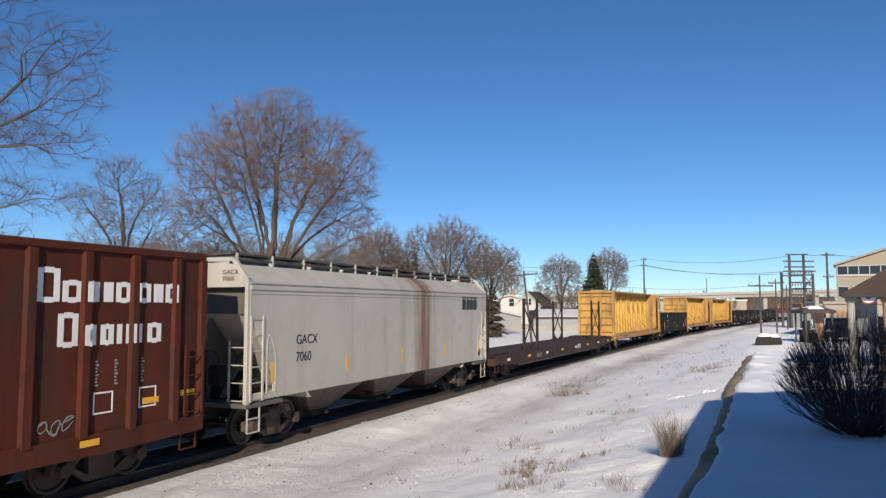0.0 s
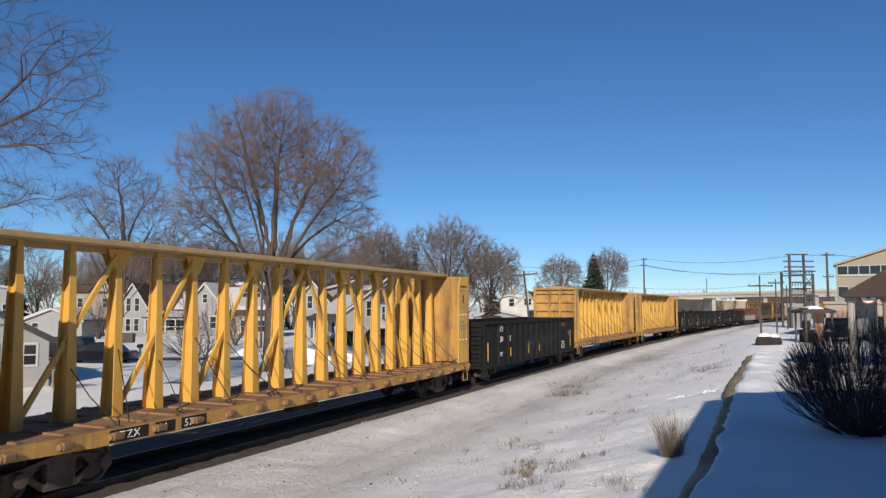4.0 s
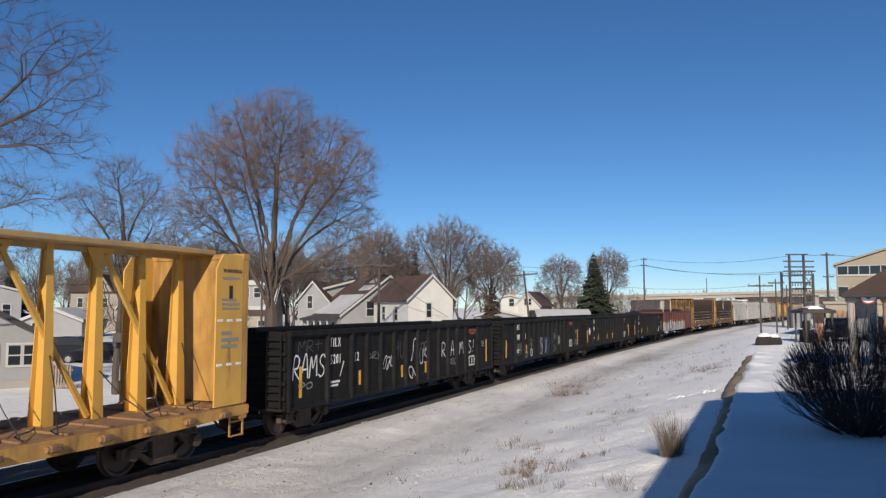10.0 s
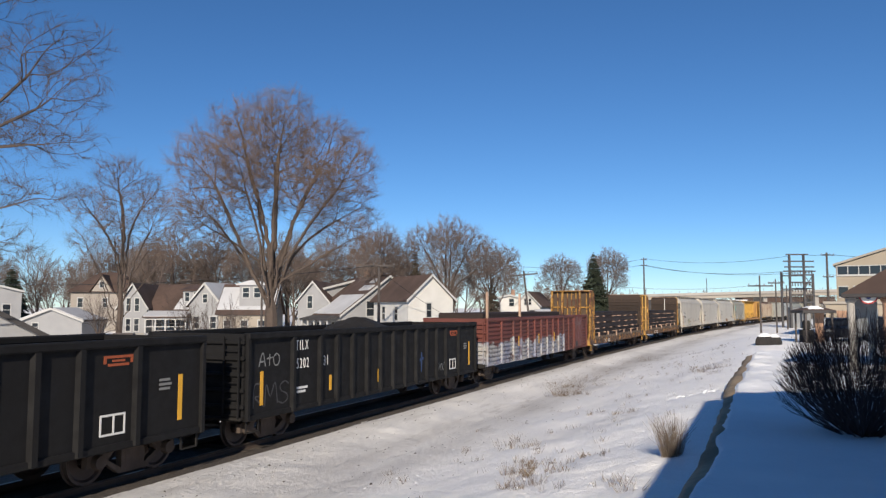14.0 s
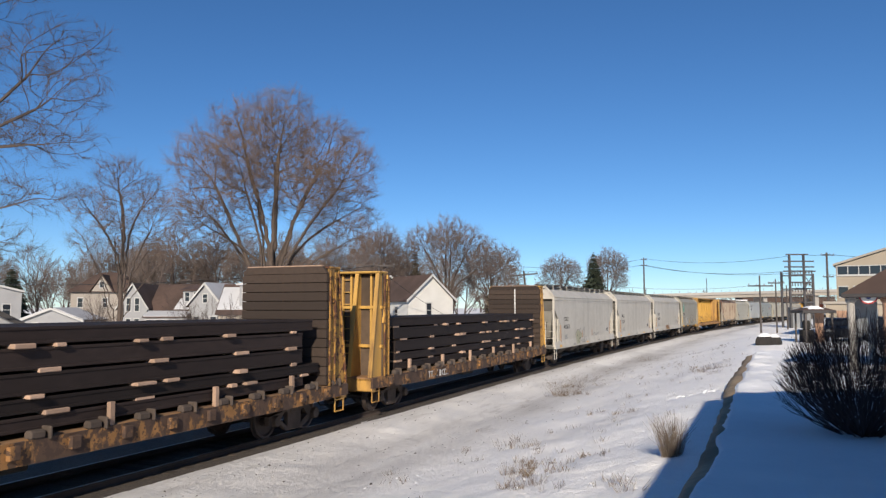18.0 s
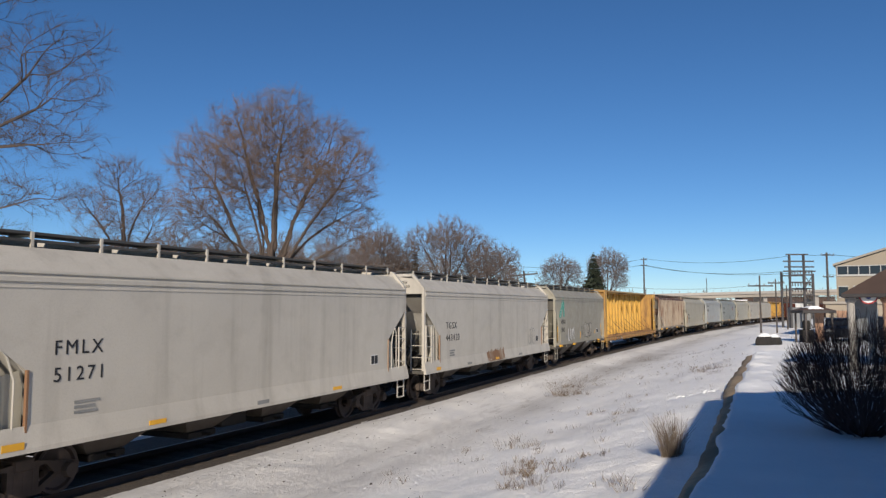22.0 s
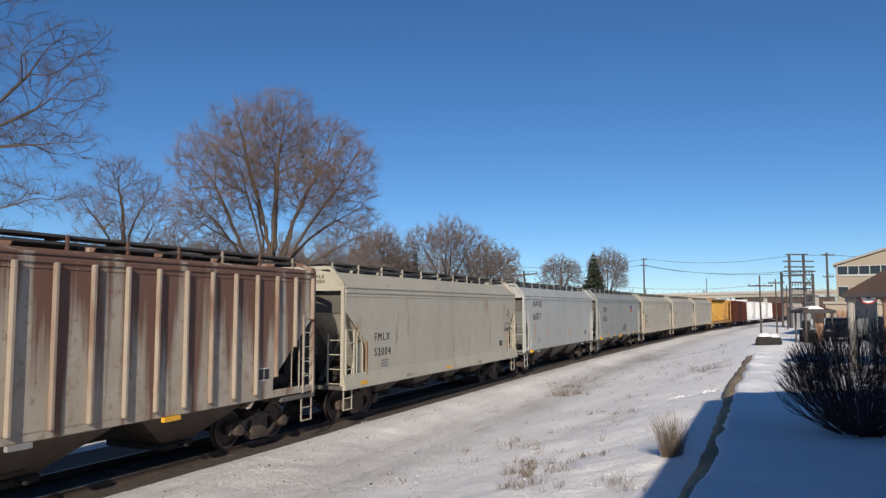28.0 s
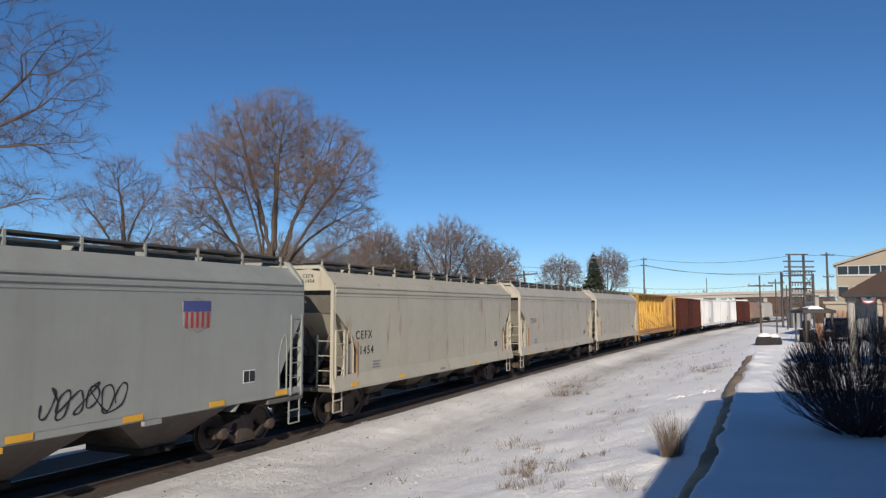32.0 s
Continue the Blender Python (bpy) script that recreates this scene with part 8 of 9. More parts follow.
def snow_pile(x, y, z, w, h, seed):
    rnd = random.Random(seed)
    m, n, k = Mesh(), 22, 9
    ph = [rnd.uniform(0, 6) for _ in range(6)]
    for i in range(k + 1):
        f = i / k
        for j in range(n):
            a = 2 * math.pi * j / n
            r = w / 2 * (1 - f) ** 0.62 * (1 + 0.16 * math.sin(3 * a + ph[0]) + 0.09 * math.sin(7 * a + ph[1] + 4 * f))
            r *= 1 + 0.5 * noise.noise(Vector((math.cos(a) * 2.6 + seed, math.sin(a) * 2.6, f * 3.5)))
            m.v.append((r * math.cos(a), r * 0.7 * math.sin(a), h * f * (1 + 0.5 * noise.noise(Vector((math.cos(a) * 1.8, math.sin(a) * 1.8 + seed, f)))) * (1 + 0.12 * math.sin(2 * a + ph[2]) + 0.07 * math.sin(5 * a + ph[3])) - 0.1))
    for i in range(k):
        for j in range(n):
            m.f.append((i * n + j, i * n + (j + 1) % n, (i + 1) * n + (j + 1) % n, (i + 1) * n + j))
    return solid("snow_mound", m, SNOW, "rough pile of cleared snow at the yard's edge", "snow pile", pose(x, y, z), group="snow piles", smooth=True)


for i, (x, y, w, h) in enumerate(((-12.2, 53, 2.6, 0.7), (-9.4, 52, 3.2, 1.05), (-6.9, 54, 2.6, 0.6), (-15.5, 60, 3.6, 0.6), (-3.0, 62, 3.6, 0.65), (-0.5, 66, 3.0, 0.6), (-18.5, 62, 2.8, 0.5))):
    snow_pile(x, y, -0.45, w, h, i)
BIN_GREY = plain("bin_dark_grey", (0.09, 0.1, 0.12), 0.7, 0, 0.3)
w = thing("waste_bin", "dark grey bin leaning beside the big tree", "bin", pose(-9.55, 47.2, -0.45, 0, 12, 20))
part("body", Mesh().hexa([(-0.5, -0.45, 0), (0.5, -0.45, 0), (0.5, 0.45, 0), (-0.5, 0.45, 0), (-0.6, -0.55, 1.25), (0.6, -0.55, 1.25), (0.6, 0.55, 1.25), (-0.6, 0.55, 1.25)]), BIN_GREY, w)
part("lid", Mesh().box(-0.63, 0.63, -0.58, 0.58, 1.25, 1.33, 0.03), BIN_GREY, w)
w.scale = (0.8, 0.8, 0.85)
b = thing("mailbox", "dark mailbox on a post by the street", "mailbox", pose(-21.0, 52, -0.4))
part("post", Mesh().box(-0.05, 0.05, -0.05, 0.05, 0, 1.0), POLE_WOOD, b)
part("box", Mesh().box(-0.14, 0.14, -0.26, 0.26, 1.0, 1.25, 0.05), UNDER, b)
b = thing("bird_feeder", "small dark wooden box on the slim tree", "bird feeder", pose(-14.15, 33.0, 1.85))
part("box", Mesh().box(-0.35, 0.55, -0.15, 0.15, 0, 0.42, 0.03), POLE_WOOD, b)
part("bracket", Mesh().box(-0.35, -0.2, -0.05, 0.05, -0.15, 0.05), POLE_WOOD, b)


# ---- poles and wires ----
def pole(label, x, y, z, tall, r, arms, lean=0.0):
    """A wooden pole with cross-arms: (height, half width)."""
    p = thing("utility_pole", label, "utility pole", pose(x, y, z, 0, lean, 0))
    part("mast", Mesh().tube([(0, 0, -0.5), (0, 0, tall)], [r, r * 0.65], 8), POLE_WOOD, p)
    for a, w in arms:
        arm = part("cross_arm", Mesh().box(-w, w, -r - 0.1, -r, a - 0.08, a + 0.06, 0.01), POLE_WOOD, p)
        for i in range(4):
            xx = -w + 0.12 + (2 * w - 0.24) * i / 3
            part("insulator", Mesh().lathe([(0, 0.22), (0.05, 0.2), (0.06, 0.1), (0.03, 0.05)], 8, "z", (xx, -r - 0.05, a + 0.02)), GALV, arm)
    return p


pole("leaning wooden pole with one cross-arm", 8.9, 75, -0.3, 7.4, 0.13, [(7.0, 1.35)], -6)
pole("dark wooden pole with one cross-arm before the houses", -6.1, 71, -0.5, 8.0, 0.17, [(7.85, 1.55)])
pole("thin wooden pole beside the bungalow", -17.0, 70, -0.5, 7.0, 0.13, [])
pole("tall wooden pole with two short cross-arms", 40.5, 150, 0, 13.4, 0.2, [(13.0, 0.6), (11.8, 0.6)])
pole("far wooden pole with one cross-arm", 14.2, 155, 0, 12.0, 0.17, [(11.9, 0.9)])
pole("wooden pole with one wide cross-arm beside the track", 34.0, 80, 0.2, 6.6, 0.12, [(5.5, 1.35)])
pole("wooden pole with a cross-arm farther along the track", 42.4, 95, 0.1, 6.9, 0.12, [(6.4, 1.05)])
pole("third wooden pole with a cross-arm along the track", 51.6, 112, 0.1, 6.6, 0.12, [(5.8, 0.9)])
pole("tall wooden pole beside the building", 56.8, 110, 0.3, 11.2, 0.22, [(10.8, 1.0), (7.6, 0.8)])
pole("thin far pole behind the train", 68.0, 250, 0, 9.5, 0.2, [])
pole("thin far pole behind the bridge", 92.0, 260, 0, 13.5, 0.16, [])


def wire(p, q, sag, r=0.03):
    p, q = Vector(p), Vector(q)
    pts = [p.lerp(q, i / 14) - Vector((0, 0, sag * (1 - (i / 7 - 1) ** 2))) for i in range(15)]
    return solid("overhead_wire", Mesh().tube(pts, r, 4), WIRE, "thin black overhead wire between poles", "wire", group="overhead wires")


wire((40.6, 149.8, 13.2), (55.9, 119.8, 11.7), 1.0)
wire((40.0, 149.8, 11.9), (55.4, 119.8, 9.2), 1.0)
wire((41.1, 149.8, 11.8), (56.6, 119.8, 8.9), 0.9)
wire((40.2, 149.9, 13.1), (14.2, 154.8, 12.0), 1.0)
wire((40.2, 149.9, 11.9), (14.5, 154.8, 11.2), 1.0)
wire((58.2, 119.8, 11.9), (56.8, 109.8, 11.3), 0.2)
wire((56.8, 109.8, 11.2), (70.0, 78.0, 8.9), 0.7)
wire((56.8, 109.8, 8.2), (60.0, 78.0, 7.6), 0.6)
wire((-6.1, 70.8, 7.4), (-60.0, 62.0, 6.6), 1.6)
wire((8.0, 74.8, 6.9), (34.0, 79.8, 5.8), 1.0, 0.015)
wire((-6.0, 70.8, 6.9), (0.5, 79.5, 2.4), 0.2, 0.02)

# ---- the substation frame ----
FRAME_STEEL = plain("substation_dark_steel", (0.085, 0.083, 0.088), 0.7, 0.2, 0.3)
s = thing("substation_frame", "dark steel lattice frame of an electric substation", "substation", pose(0, 0, 0))
for x, y, h in ((55.9, 120, 11.9), (58.2, 120, 11.9), (55.9, 123, 9.2), (59.6, 120, 8.8), (59.6, 123, 8.8)):
    part("column", Mesh().box(x - 0.16, x + 0.16, y - 0.16, y + 0.16, 0, h, 0.02), FRAME_STEEL, s)
for z, x0, x1 in ((11.9, 55.3, 58.9), (10.8, 54.8, 59.8), (9.9, 55.0, 59.8), (9.2, 54.8, 60.0), (8.6, 55.8, 59.7), (7.4, 55.8, 59.7), (6.4, 55.8, 59.7), (5.4, 55.8, 59.7), (4.2, 55.8, 59.7)):
    part("cross_beam", Mesh().box(x0, x1, 119.76, 119.88, z - 0.11, z + 0.11, 0.02), FRAME_STEEL, s)
for z in (8.6, 6.4, 4.2):
    part("cross_beam", Mesh().box(55.8, 59.7, 123.1, 123.22, z - 0.1, z + 0.1), FRAME_STEEL, s)
for i in range(8):
    x = 56.2 + 0.45 * i
    for z in (8.75, 7.5, 6.5, 5.5):
        part("insulator", Mesh().lathe([(0, 0.62), (0.1, 0.58), (0.05, 0.5), (0.12, 0.42), (0.05, 0.34), (0.12, 0.22), (0.05, 0.1), (0.1, 0)], 7, "z", (x, 119.8, z - (0 if z > 8 else 0.7))), TRUCK, s)
for i in range(3):
    z = 2.0 + 2.2 * i
    part("brace", Mesh().beam((58.2, 119.95, z), (59.6, 119.95, z + 2.2), 0.1), FRAME_STEEL, s)
    part("brace", Mesh().beam((59.6, 119.95, z), (58.2, 119.95, z + 2.2), 0.1), FRAME_STEEL, s)
part("switch_gear", Mesh().box(56.3, 59.4, 120.5, 122.5, 0, 3.4, 0.1), GALV, s)

# ---- the road bridge over the line ----
b = thing("road_bridge", "long beige concrete road bridge over the railway", "bridge")
def span(z0, z1, y0, y1, mat, name):
    m = Mesh().hexa([(20, y0, 4.6 + z0), (175, y0, 8.6 + z0), (175, y1, 8.6 + z0), (20, y1, 4.6 + z0), (20, y0, 4.6 + z1), (175, y0, 8.6 + z1), (175, y1, 8.6 + z1), (20, y1, 4.6 + z1)])
    return part(name, m, mat, b)
span(0.0, 0.95, 230.4, 240, BRIDGE_BEIGE, "girder")
span(0.95, 1.15, 230, 240.4, CONCRETE, "deck")
span(1.15, 1.75, 230, 230.3, CONCRETE, "parapet")
for i in range(9):
    x = 36 + i * 16
    part("pier", Mesh().box(x - 0.6, x + 0.6, 231.5, 239, -1, 4.6 + (x - 20) * 4 / 155 + 0.02, 0.05), CONCRETE, b)
m = Mesh()
for i in range(60):
    x = 21 + i * 2.6
    z = 4.6 + (x - 20) * 4 / 155 + 1.74
    m.box(x - 0.04, x + 0.04, 230.1, 230.2, z, z + 0.7)
tagged(part("railing_post", m, GALV, b), kind="stuff")

# low buildings beyond the bridge
for label, mat, x0, x1, y, top in (("low beige building seen under the bridge", STUCCO, 110.5, 122.0, 300, 6.6), ("low snowy-roofed shed seen under the bridge", SHINGLE_DARK, 80.0, 110.0, 310, 7.3), ("dark brown building seen under the bridge", SHINGLE, 122.5, 160.0, 305, 7.9)):
    d = thing("far_building", label, "building", pose(x0, y, -0.5))
    part("wall", Mesh().box(0, x1 - x0, 0, 8, 0, top), mat, d)
    part("roof", Mesh().box(-0.3, x1 - x0 + 0.3, -0.3, 8.3, top, top + 0.35, 0.05), SNOW if mat is not SHINGLE else SHINGLE_DARK, d)
    for i in range(int((x1 - x0) / 3)):
        part("window", Mesh().box(1 + 3 * i, 2.4 + 3 * i, -0.05, 0.0, 1.4, 2.9), GLASS, d)

# ---- the beige building ----
b = thing("warehouse", "beige two-storey warehouse with a low gable and dark windows", "building", pose(39.6, 75, 0, 0, 0, -31))
part("wall", Mesh().prism([(0, -0.5), (22, -0.5), (22, 7.6), (11, 11.1), (0, 7.6)], 0, 24), STUCCO, b)
part("roof", Mesh().prism([(-0.25, 7.55), (11, 11.14), (22.25, 7.55), (22.25, 7.75), (11, 11.36), (-0.25, 7.75)], -0.3, 24.3), BRIDGE_BEIGE, b)
part("ledge", Mesh().box(-0.05, 22.05, -0.1, 0.0, 6.5, 6.6), TRIM, b)
for i in range(8):
    x = 0.12 + i * 0.95
    w = part("window", Mesh().box(x - 0.04, x + 0.95, -0.07, 0.0, 6.6, 6.68).box(x - 0.04, x + 0.95, -0.07, 0.0, 7.5, 7.58).box(x - 0.04, x + 0.03, -0.07, 0.0, 6.68, 7.5), TRIM, b)
    part("pane", Mesh().box(x + 0.03, x + 0.91, -0.04, -0.002, 6.68, 7.5), GLASS, w)
for i in range(4):
    x = 0.15 + i * 1.3
    w = part("window", Mesh().box(x, x + 0.9, -0.07, 0.0, 4.35, 4.45).box(x, x + 0.9, -0.07, 0.0, 5.45, 5.55), TRIM, b)
    part("pane", Mesh().box(x + 0.03, x + 0.87, -0.04, -0.002, 4.45, 5.45), GLASS, w)
b = thing("annex", "low beige annex with a brick panel before the warehouse", "building", pose(35.6, 69.5, 0, 0, 0, -29))
part("wall", Mesh().box(0, 12, 0, 5, -0.5, 3.7), STUCCO, b)
part("roof", Mesh().box(-0.2, 12.2, -0.2, 5.1, 3.7, 3.95, 0.03), BRIDGE_BEIGE, b)
part("brick_panel", Mesh().box(0.9, 1.9, -0.04, 0.0, 0.9, 3.1), BRICK, b)
part("grey_door", Mesh().box(2.6, 4.2, -0.04, 0.0, 0.2, 3.3), GALV, b)
part("window", Mesh().box(4.6, 5.4, -0.04, 0.0, 1.7, 3.0), GLASS, b)

# ---- the small shelter and the pavilion on the raised ground ----
s = thing("shelter", "small open shelter with snow on its dark roof", "shelter", pose(22.3, 45, 1.0))
part("roof", Mesh().hexa([(-1.55, -1.2, 2.34), (1.55, -1.2, 2.34), (1.55, 1.2, 2.34), (-1.55, 1.2, 2.34), (-0.9, -0.5, 2.5), (0.9, -0.5, 2.5), (0.9, 0.5, 2.5), (-0.9, 0.5, 2.5)]), SHINGLE, s)
part("fascia", Mesh().box(-1.58, 1.58, -1.23, 1.23, 2.16, 2.34, 0.02), SHINGLE_DARK, s)
part("roof_snow", Mesh().hexa([(-1.1, -0.95, 2.37), (0.75, -0.95, 2.37), (0.75, 0.6, 2.45), (-1.1, 0.6, 2.45), (-0.4, -0.45, 2.62), (0.25, -0.45, 2.61), (0.2, 0.3, 2.61), (-0.3, 0.3, 2.62)]), SNOW, s)
for x in (-1.25, 1.25):
    for y in (-1.0, 1.0):
        part("post", Mesh().box(x - 0.07, x + 0.07, y - 0.07, y + 0.07, -0.3, 2.16), POLE_WOOD, s)
part("wall_panel", Mesh().box(0.6, 1.45, 0.9, 1.0, 0.3, 2.16), BRICK, s)
s.scale = (0.63, 0.63, 0.95)
part("counter", Mesh().box(-1.0, 0.1, 0.1, 0.9, 0, 1.1, 0.03).box(-0.8, -0.2, 0.2, 0.7, 1.1, 1.7, 0.08), UNDER, s)

p = thing("pavilion", "open pavilion with a brown shingled roof and festive bunting", "pavilion", pose(11.75, 22.0, 1.4, 0, 0, -33))
part("roof", Mesh().hexa([(0, 0, 2.4), (6, 0, 2.4), (6, 6, 2.4), (0, 6, 2.4), (2.9, 2.9, 4.35), (3.1, 2.9, 4.35), (3.1, 3.1, 4.35), (2.9, 3.1, 4.35)]), SHINGLE, p)
part("fascia", Mesh().box(-0.02, 6.02, -0.02, 6.02, 2.29, 2.4, 0.02), SHINGLE_DARK, p)
# the first column's concrete grey paints in the roof's shade on white
for x, y, mat in ((0.2, 0.4, CONCRETE), (1.12, 0.4, BRICK), (5.6, 0.4, TRIM), (5.6, 5.6, TRIM), (0.42, 5.6, TRIM)):
    part("column", Mesh().lathe([(0.16, -0.2), (0.16, 0.1), (0.115, 0.15), (0.105, 2.12), (0.15, 2.18), (0.15, 2.3)], 14, "z", (x, y, 0)), mat, p)
x = 0.68
fan = part("bunting", Mesh().prism([(x - 0.245, 2.290), (x + 0.245, 2.290), (x + 0.202, 2.189), (x + 0.101, 2.110), (x, 2.088), (x - 0.101, 2.110), (x - 0.202, 2.189)], 0.2, 0.225), CLOTH_WHITE, p, "half-round festive bunting")
part("red_band", Mesh().prism([(x - 0.245, 2.290), (x - 0.202, 2.189), (x - 0.101, 2.110), (x, 2.088), (x + 0.101, 2.110), (x + 0.202, 2.189), (x + 0.245, 2.290), (x + 0.209, 2.290), (x + 0.173, 2.204), (x + 0.086, 2.146), (x, 2.124), (x - 0.086, 2.146), (x - 0.173, 2.204), (x - 0.209, 2.290)], 0.192, 0.199), CLOTH_RED, fan)
part("blue_field", Mesh().prism([(x - 0.072, 2.290), (x + 0.072, 2.290), (x + 0.050, 2.254), (x, 2.232), (x - 0.050, 2.254)], 0.192, 0.199), CLOTH_BLUE, fan)
part("notice_board", Mesh().box(0.2, 0.84, 1.2, 1.28, 1.2, 2.24, 0.02).box(0.25, 0.31, 1.22, 1.27, -0.1, 1.2).box(0.72, 0.78, 1.22, 1.27, -0.1, 1.2), GALV, p, "plain grey board on two legs")

# ---- the station building behind the camera ----
d = thing("station_building", "brown-roofed station building whose shade falls on the snow", "building", pose(0, 0, 0, 0, 0, 90 - math.degrees(TRACK_TURN)))
part("wall", Mesh().box(-15, 7.6, -11.2, -3.0, 1.2, 5.9), BRICK, d)
part("roof", Mesh().prism([(-1.89, 5.9), (-1.89, 6.05), (-7.1, 7.4), (-12.3, 6.05), (-12.3, 5.9)], -16.2, 8.6, "x"), SHINGLE, d)
for x in (-12, -7, -2, 3, 7):
    part("bracket", Mesh().beam((x, -3.0, 4.9), (x, -2.0, 5.9), 0.14), POLE_WOOD, d)

# ---- the bush, stones and dry weeds ----
def fan_bush(x, y, z, wide, tall, seed):
    """Straight stems that fan out from one root and fork at narrow angles until they reach a rounded outline."""
    rnd = random.Random(seed)
    ob = thing("bush", "large bare round bush of dark reddish twigs in the snow", "bush", pose(x, y, z))
    thick, fine = Wood(), Wood()

    def reach_of(d):
        # distance from the root to the outline in direction d
        flat = math.hypot(d.x, d.y)
        return 1.05 / math.sqrt((flat / wide) ** 2 + (max(d.z, 0.0) / tall) ** 2) * (0.76 + 0.24 * min(1.0, d.z / 0.45))

    def shoot(p, d, level, r):
        full = reach_of((p + d * 0.5).normalized() if level else d)
        left = full * rnd.uniform(0.92, 1.06) - p.length
        if left < 0.05:
            return
        run = left if level == 3 else left * (rnd.uniform(0.22, 0.36) if level == 0 else rnd.uniform(0.3, 0.55))
        pts, rr, q, n = [tuple(p)], [r], p.copy(), 4
        for i in range(n):
            d = (d + Vector((rnd.gauss(0, 0.035), rnd.gauss(0, 0.035), 0.045 + rnd.gauss(0, 0.02)))).normalized()
            q = q + d * (run / n)
            pts.append(tuple(q))
            rr.append(r * (1 - 0.3 * (i + 1) / n) if level < 3 else max(0.0022, r * (1 - 0.6 * (i + 1) / n)))
        (thick if level < 2 else fine).tube(pts, rr, 4 if level < 2 else 3)
        if level < 3:
            for k in range(rnd.choice((2, 3, 3)) if level else 3):
                e = (d + Vector((rnd.gauss(0, 0.2), rnd.gauss(0, 0.2), rnd.gauss(0.03, 0.15)))).normalized()
                if e.z > 0.03 or q.z > 0.5:
                    shoot(q, e, level + 1, rr[-1] * rnd.uniform(0.66, 0.86))

    for i in range(150):
        a, up = i * 2.39996 + rnd.uniform(-0.2, 0.2), 0.22 + 0.76 * ((i + 0.5) / 150) ** 0.95
        flat = math.sqrt(max(0.0, 1 - up * up))
        d = Vector((math.cos(a) * flat, math.sin(a) * flat, up))
        shoot(Vector((math.cos(a) * 0.13 * rnd.random(), math.sin(a) * 0.13 * rnd.random(), -0.05)), d, 0, rnd.uniform(0.011, 0.017))
    part("crown", fine.raw("crown", BUSH_TWIG), BUSH_TWIG, ob, "dense fan of fine dark twigs")
    part("stem", thick.raw("stem", BUSH_TWIG), BUSH_TWIG, ob)


fan_bush(6.5, 11.75, 1.4, 1.3, 1.85, 5)


def boulder(x, y, z, w, h, seed):
    rnd = random.Random(seed)
    ob = thing("boulder", "dark boulder with a cap of snow", "boulder", pose(x, y, z, 0, 0, rnd.uniform(0, 90)), group="boulders")
    for name, mat, lo, hi, grow_by in (("rock", STONE, -0.5, 1.0, 1.0), ("snow_cap", SNOW, 0.8, 1.07, 0.97)):
        m, n, k = Mesh(), 14, 8
        rr = random.Random(seed)
        ph = [rr.uniform(0, 6) for _ in range(4)]
        for i in range(k + 1):
            f = lo + (hi - lo) * i / k
            r = w / 2 * max(0.0, 1 - abs(max(f, -0.2) / hi) ** 3.4) ** 0.5 * grow_by
            for j in range(n):
                a = 2 * math.pi * j / n
                q = r * (1 + 0.17 * math.sin(2 * a + ph[0]) + 0.1 * math.sin(5 * a + ph[1] + 2 * f) + 0.06 * math.sin(9 * a + ph[2]))
                m.v.append((q * math.cos(a), 0.75 * q * math.sin(a), h * f))
        for i in range(k):
            for j in range(n):
                m.f.append((i * n + j, i * n + (j + 1) % n, (i + 1) * n + (j + 1) % n, (i + 1) * n + j))
        part(name, m, mat, ob, smooth=name == "snow_cap")
    return ob


boulder(17.8, 41.5, 1.2, 1.05, 0.74, 3)
boulder(18.45, 41.8, 1.2, 0.95, 0.68, 4)


def weed(x, y, z, h, w, seed, stalks):
    rnd = random.Random(seed)
    m = Wood()
    for i in range(stalks):
        a, q = rnd.uniform(0, 6.283), rnd.random() ** 0.7
        p = Vector((math.cos(a), math.sin(a), 0)) * (w * 0.22 * q) - Vector((0, 0, 0.06))
        d = Vector((math.cos(a) * 0.5 * q * w / h, math.sin(a) * 0.5 * q * w / h, 1)) * h * rnd.uniform(0.5, 1.0)
        e = p + d * 0.6
        m.twig(p, e, 0.0034)
        m.twig(e, e + d * 0.4 + Vector((rnd.gauss(0, 0.1), rnd.gauss(0, 0.1), -0.02)) * h, 0.0024)
    return solid("dry_weed", m.raw("dry_weed", DRY_GRASS), DRY_GRASS, "clump of dry tan weeds in the snow", "weeds", pose(x, y, z), group="dry weeds")


weed(3.33, 11.07, 1.18, 0.74, 0.5, 1, 260)
for i, (x, y, z, h, w, n) in enumerate(((4.92, 30.41, -0.21, 0.7, 1.6, 90), (5.22, 34.6, -0.37, 0.6, 1.4, 60), (6.71, 36.4, -0.29, 0.6, 1.8, 60), (9.42, 25.8, 1.1, 0.3, 1.4, 50), (4.11, 17.95, 0.7, 0.22, 0.5, 18), (1.29, 11.17, 0.78, 0.32, 0.6, 26), (1.82, 18.58, 0.1, 0.35, 0.5, 26), (10.48, 31.6, 0.75, 0.4, 0.5, 26), (-3.66, 15.96, -0.45, 0.55, 0.5, 26), (2.29, 9.45, 1.1, 0.25, 0.5, 24), (13.9, 50.6, -0.2, 0.5, 2.2, 60), (-2.9, 17.5, -0.44, 0.35, 0.4, 16), (1.1, 13.2, 0.55, 0.26, 0.5, 20), (6.0, 24.0, 0.45, 0.3, 0.7, 26))):
    weed(x, y, z, h, w, i + 2, n)
weed(0.72, 21.0, -0.3, 0.2, 0.9, 40, 90)


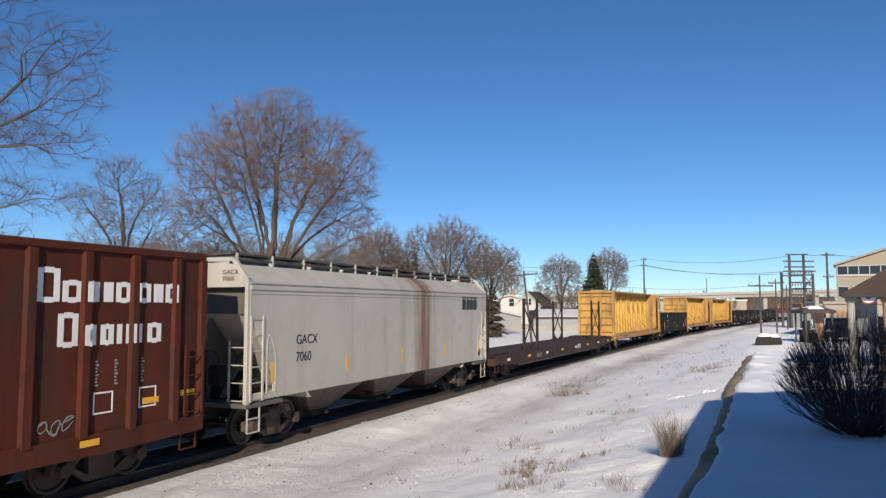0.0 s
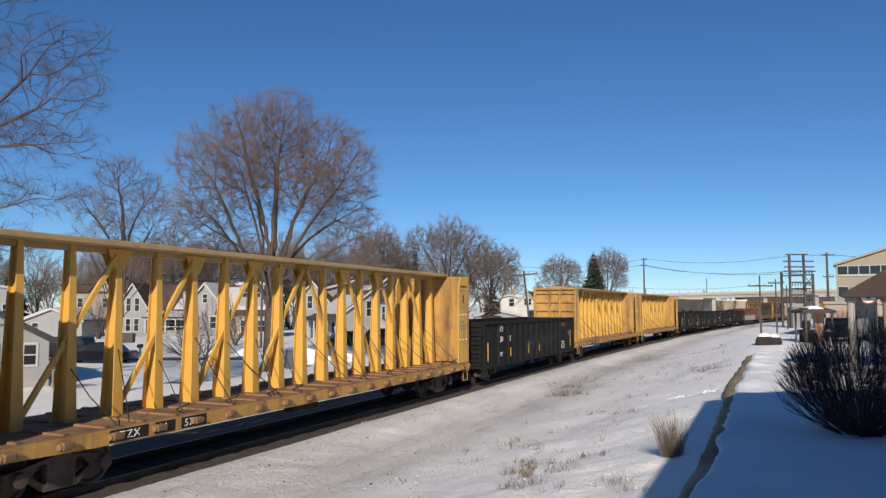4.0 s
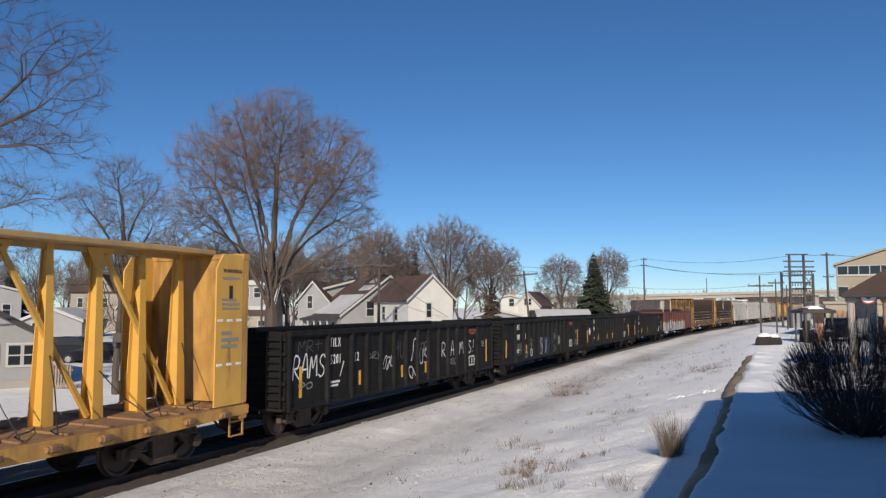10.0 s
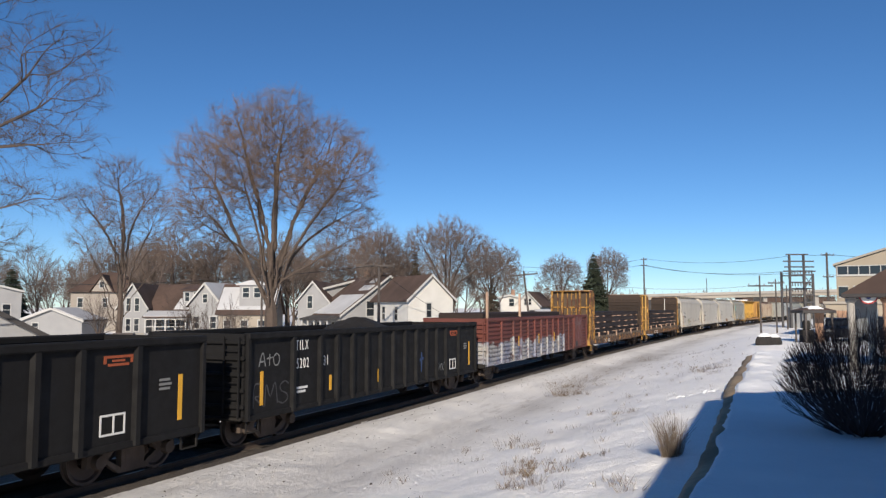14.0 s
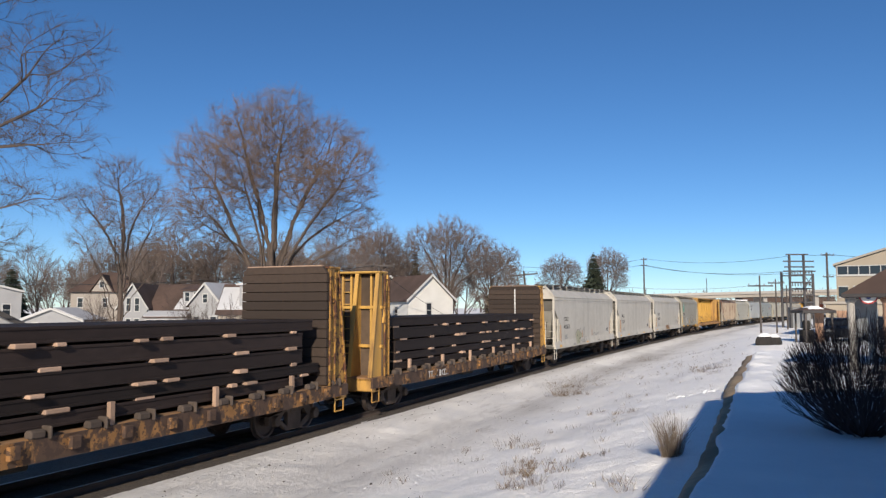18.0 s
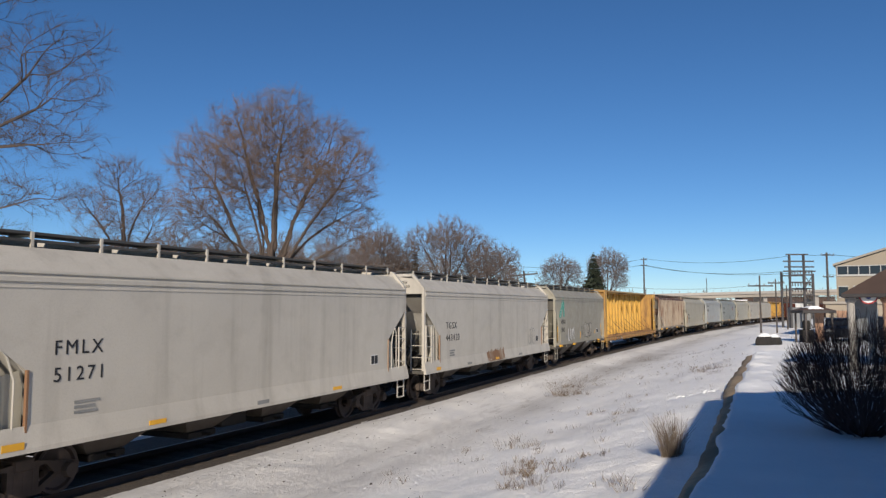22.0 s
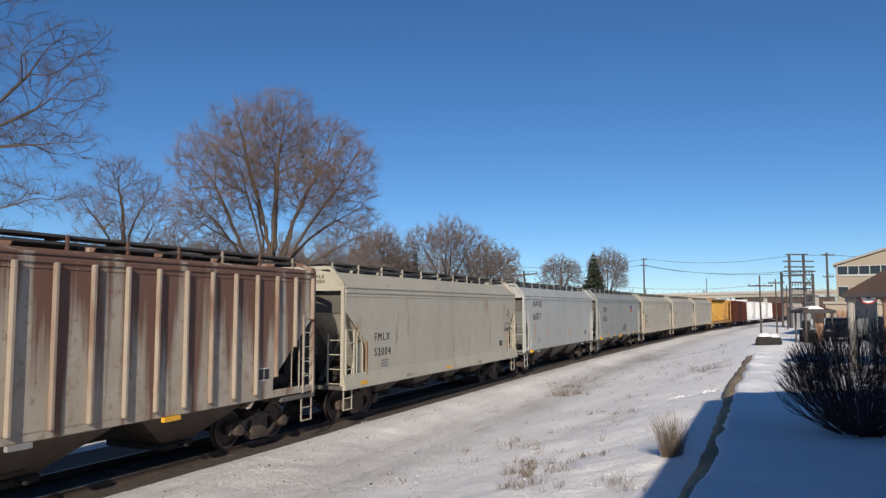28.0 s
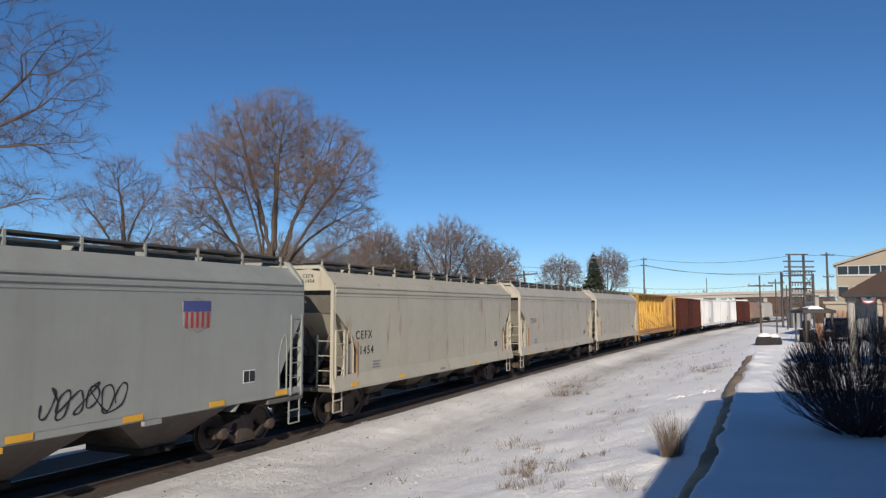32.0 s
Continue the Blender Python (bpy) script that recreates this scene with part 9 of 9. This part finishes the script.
# where the snow of the field is broken: x, y, spread across, spread along, share of grass
BROKEN = [(1.1, 11.3, 0.18, 0.5, 9), (1.35, 12.6, 0.12, 0.8, 12), (1.6, 14.2, 0.1, 0.8, 11), (1.95, 16.4, 0.16, 0.7, 8), (1.65, 17.8, 0.25, 0.5, 5), (1.75, 11.9, 0.25, 0.3, 4), (2.15, 13.6, 0.4, 0.4, 4), (2.9, 14.6, 0.5, 0.3, 2), (4.2, 21.0, 0.2, 0.5, 4), (4.45, 19.3, 0.5, 0.5, 6), (5.3, 31.0, 0.9, 1.2, 16), (6.2, 34.5, 0.8, 1.2, 10), (0.6, 18.6, 0.6, 0.8, 3), (9.9, 27.8, 0.7, 0.8, 12), (2.3, 10.0, 0.3, 0.4, 5), (-0.9, 15.5, 0.5, 0.6, 4)]


def snow_lumps():
    """Small lumps of thrown or trodden snow round the broken places and along one low ridge."""
    rnd = random.Random(8)
    spots = [(rnd.gauss(x, 0.8 * a), rnd.gauss(y, 0.8 * b), rnd.uniform(0.01, 0.026)) for x, y, a, b, _ in BROKEN for _ in range(5)]
    spots += [(6.0 + 1.5 * rnd.random(), 20.75 + rnd.gauss(0, 0.22), rnd.uniform(0.015, 0.045)) for _ in range(26)]
    m = Mesh()
    for x, y, r in spots:
        z = float(ground_height(np.array([x]), np.array([y]))[0])
        k, turn = len(m.v), rnd.uniform(0, 6)
        for up, wide in ((-0.5, 1.3), (0.25, 1.05), (0.7, 0.55)):
            for j in range(6):
                e = r * wide * rnd.uniform(0.75, 1.25)
                m.v.append((x + 1.5 * e * math.cos(turn + j * 1.047), y + e * math.sin(turn + j * 1.047), z + (up - 0.2) * r))
        m.v.append((x, y, z + 0.65 * r))
        for i in range(2):
            for j in range(6):
                a, b = k + i * 6 + j, k + i * 6 + (j + 1) % 6
                m.f.append((a, b, b + 6, a + 6))
        m.f += [(k + 12 + j, k + 12 + (j + 1) % 6, k + 18) for j in range(6)]
    return m


tagged(new("snow_lumps", snow_lumps().data("snow_lumps", SNOW, True)), "small lumps of thrown snow on the snowy field", "snow", kind="stuff")


# small dry tufts all over the field, too many to count
def tufts():
    rnd = random.Random(17)
    m = Wood()
    for i in range(190):
        s, lat = rnd.uniform(6, 60), rnd.triangular(3.0, 12.1, 9.5)
        x, y, _ = track(s, lat)
        z = float(ground_height(np.array([x]), np.array([y]))[0])
        for k in range(rnd.randint(4, 11)):
            a, h = rnd.uniform(0, 6.283), rnd.uniform(0.05, 0.14)
            p = Vector((x + rnd.gauss(0, 0.06), y + rnd.gauss(0, 0.06), z - 0.02))
            m.twig(p, p + Vector((math.cos(a) * 0.5 * h, math.sin(a) * 0.5 * h, h)), 0.0035)
    for cx, cy, wide, deep, count in BROKEN:
        for i in range(count):
            x, y = rnd.gauss(cx, wide * 0.6), rnd.gauss(cy, deep * 0.6)
            z = float(ground_height(np.array([x]), np.array([y]))[0])
            for k in range(rnd.randint(5, 14)):
                a, h = rnd.uniform(0, 6.283), rnd.uniform(0.04, 0.17) * (1.5 if cy > 25 else 1)
                p = Vector((x + rnd.gauss(0, 0.05), y + rnd.gauss(0, 0.05), z - 0.02))
                m.twig(p, p + Vector((math.cos(a) * 0.6 * h, math.sin(a) * 0.6 * h, h)), 0.004)
    return m


tagged(new("grass_tufts", tufts().raw("grass_tufts", DRY_GRASS)), "scattered dry grass tufts poking through the snow", "grass", kind="stuff")


motions()
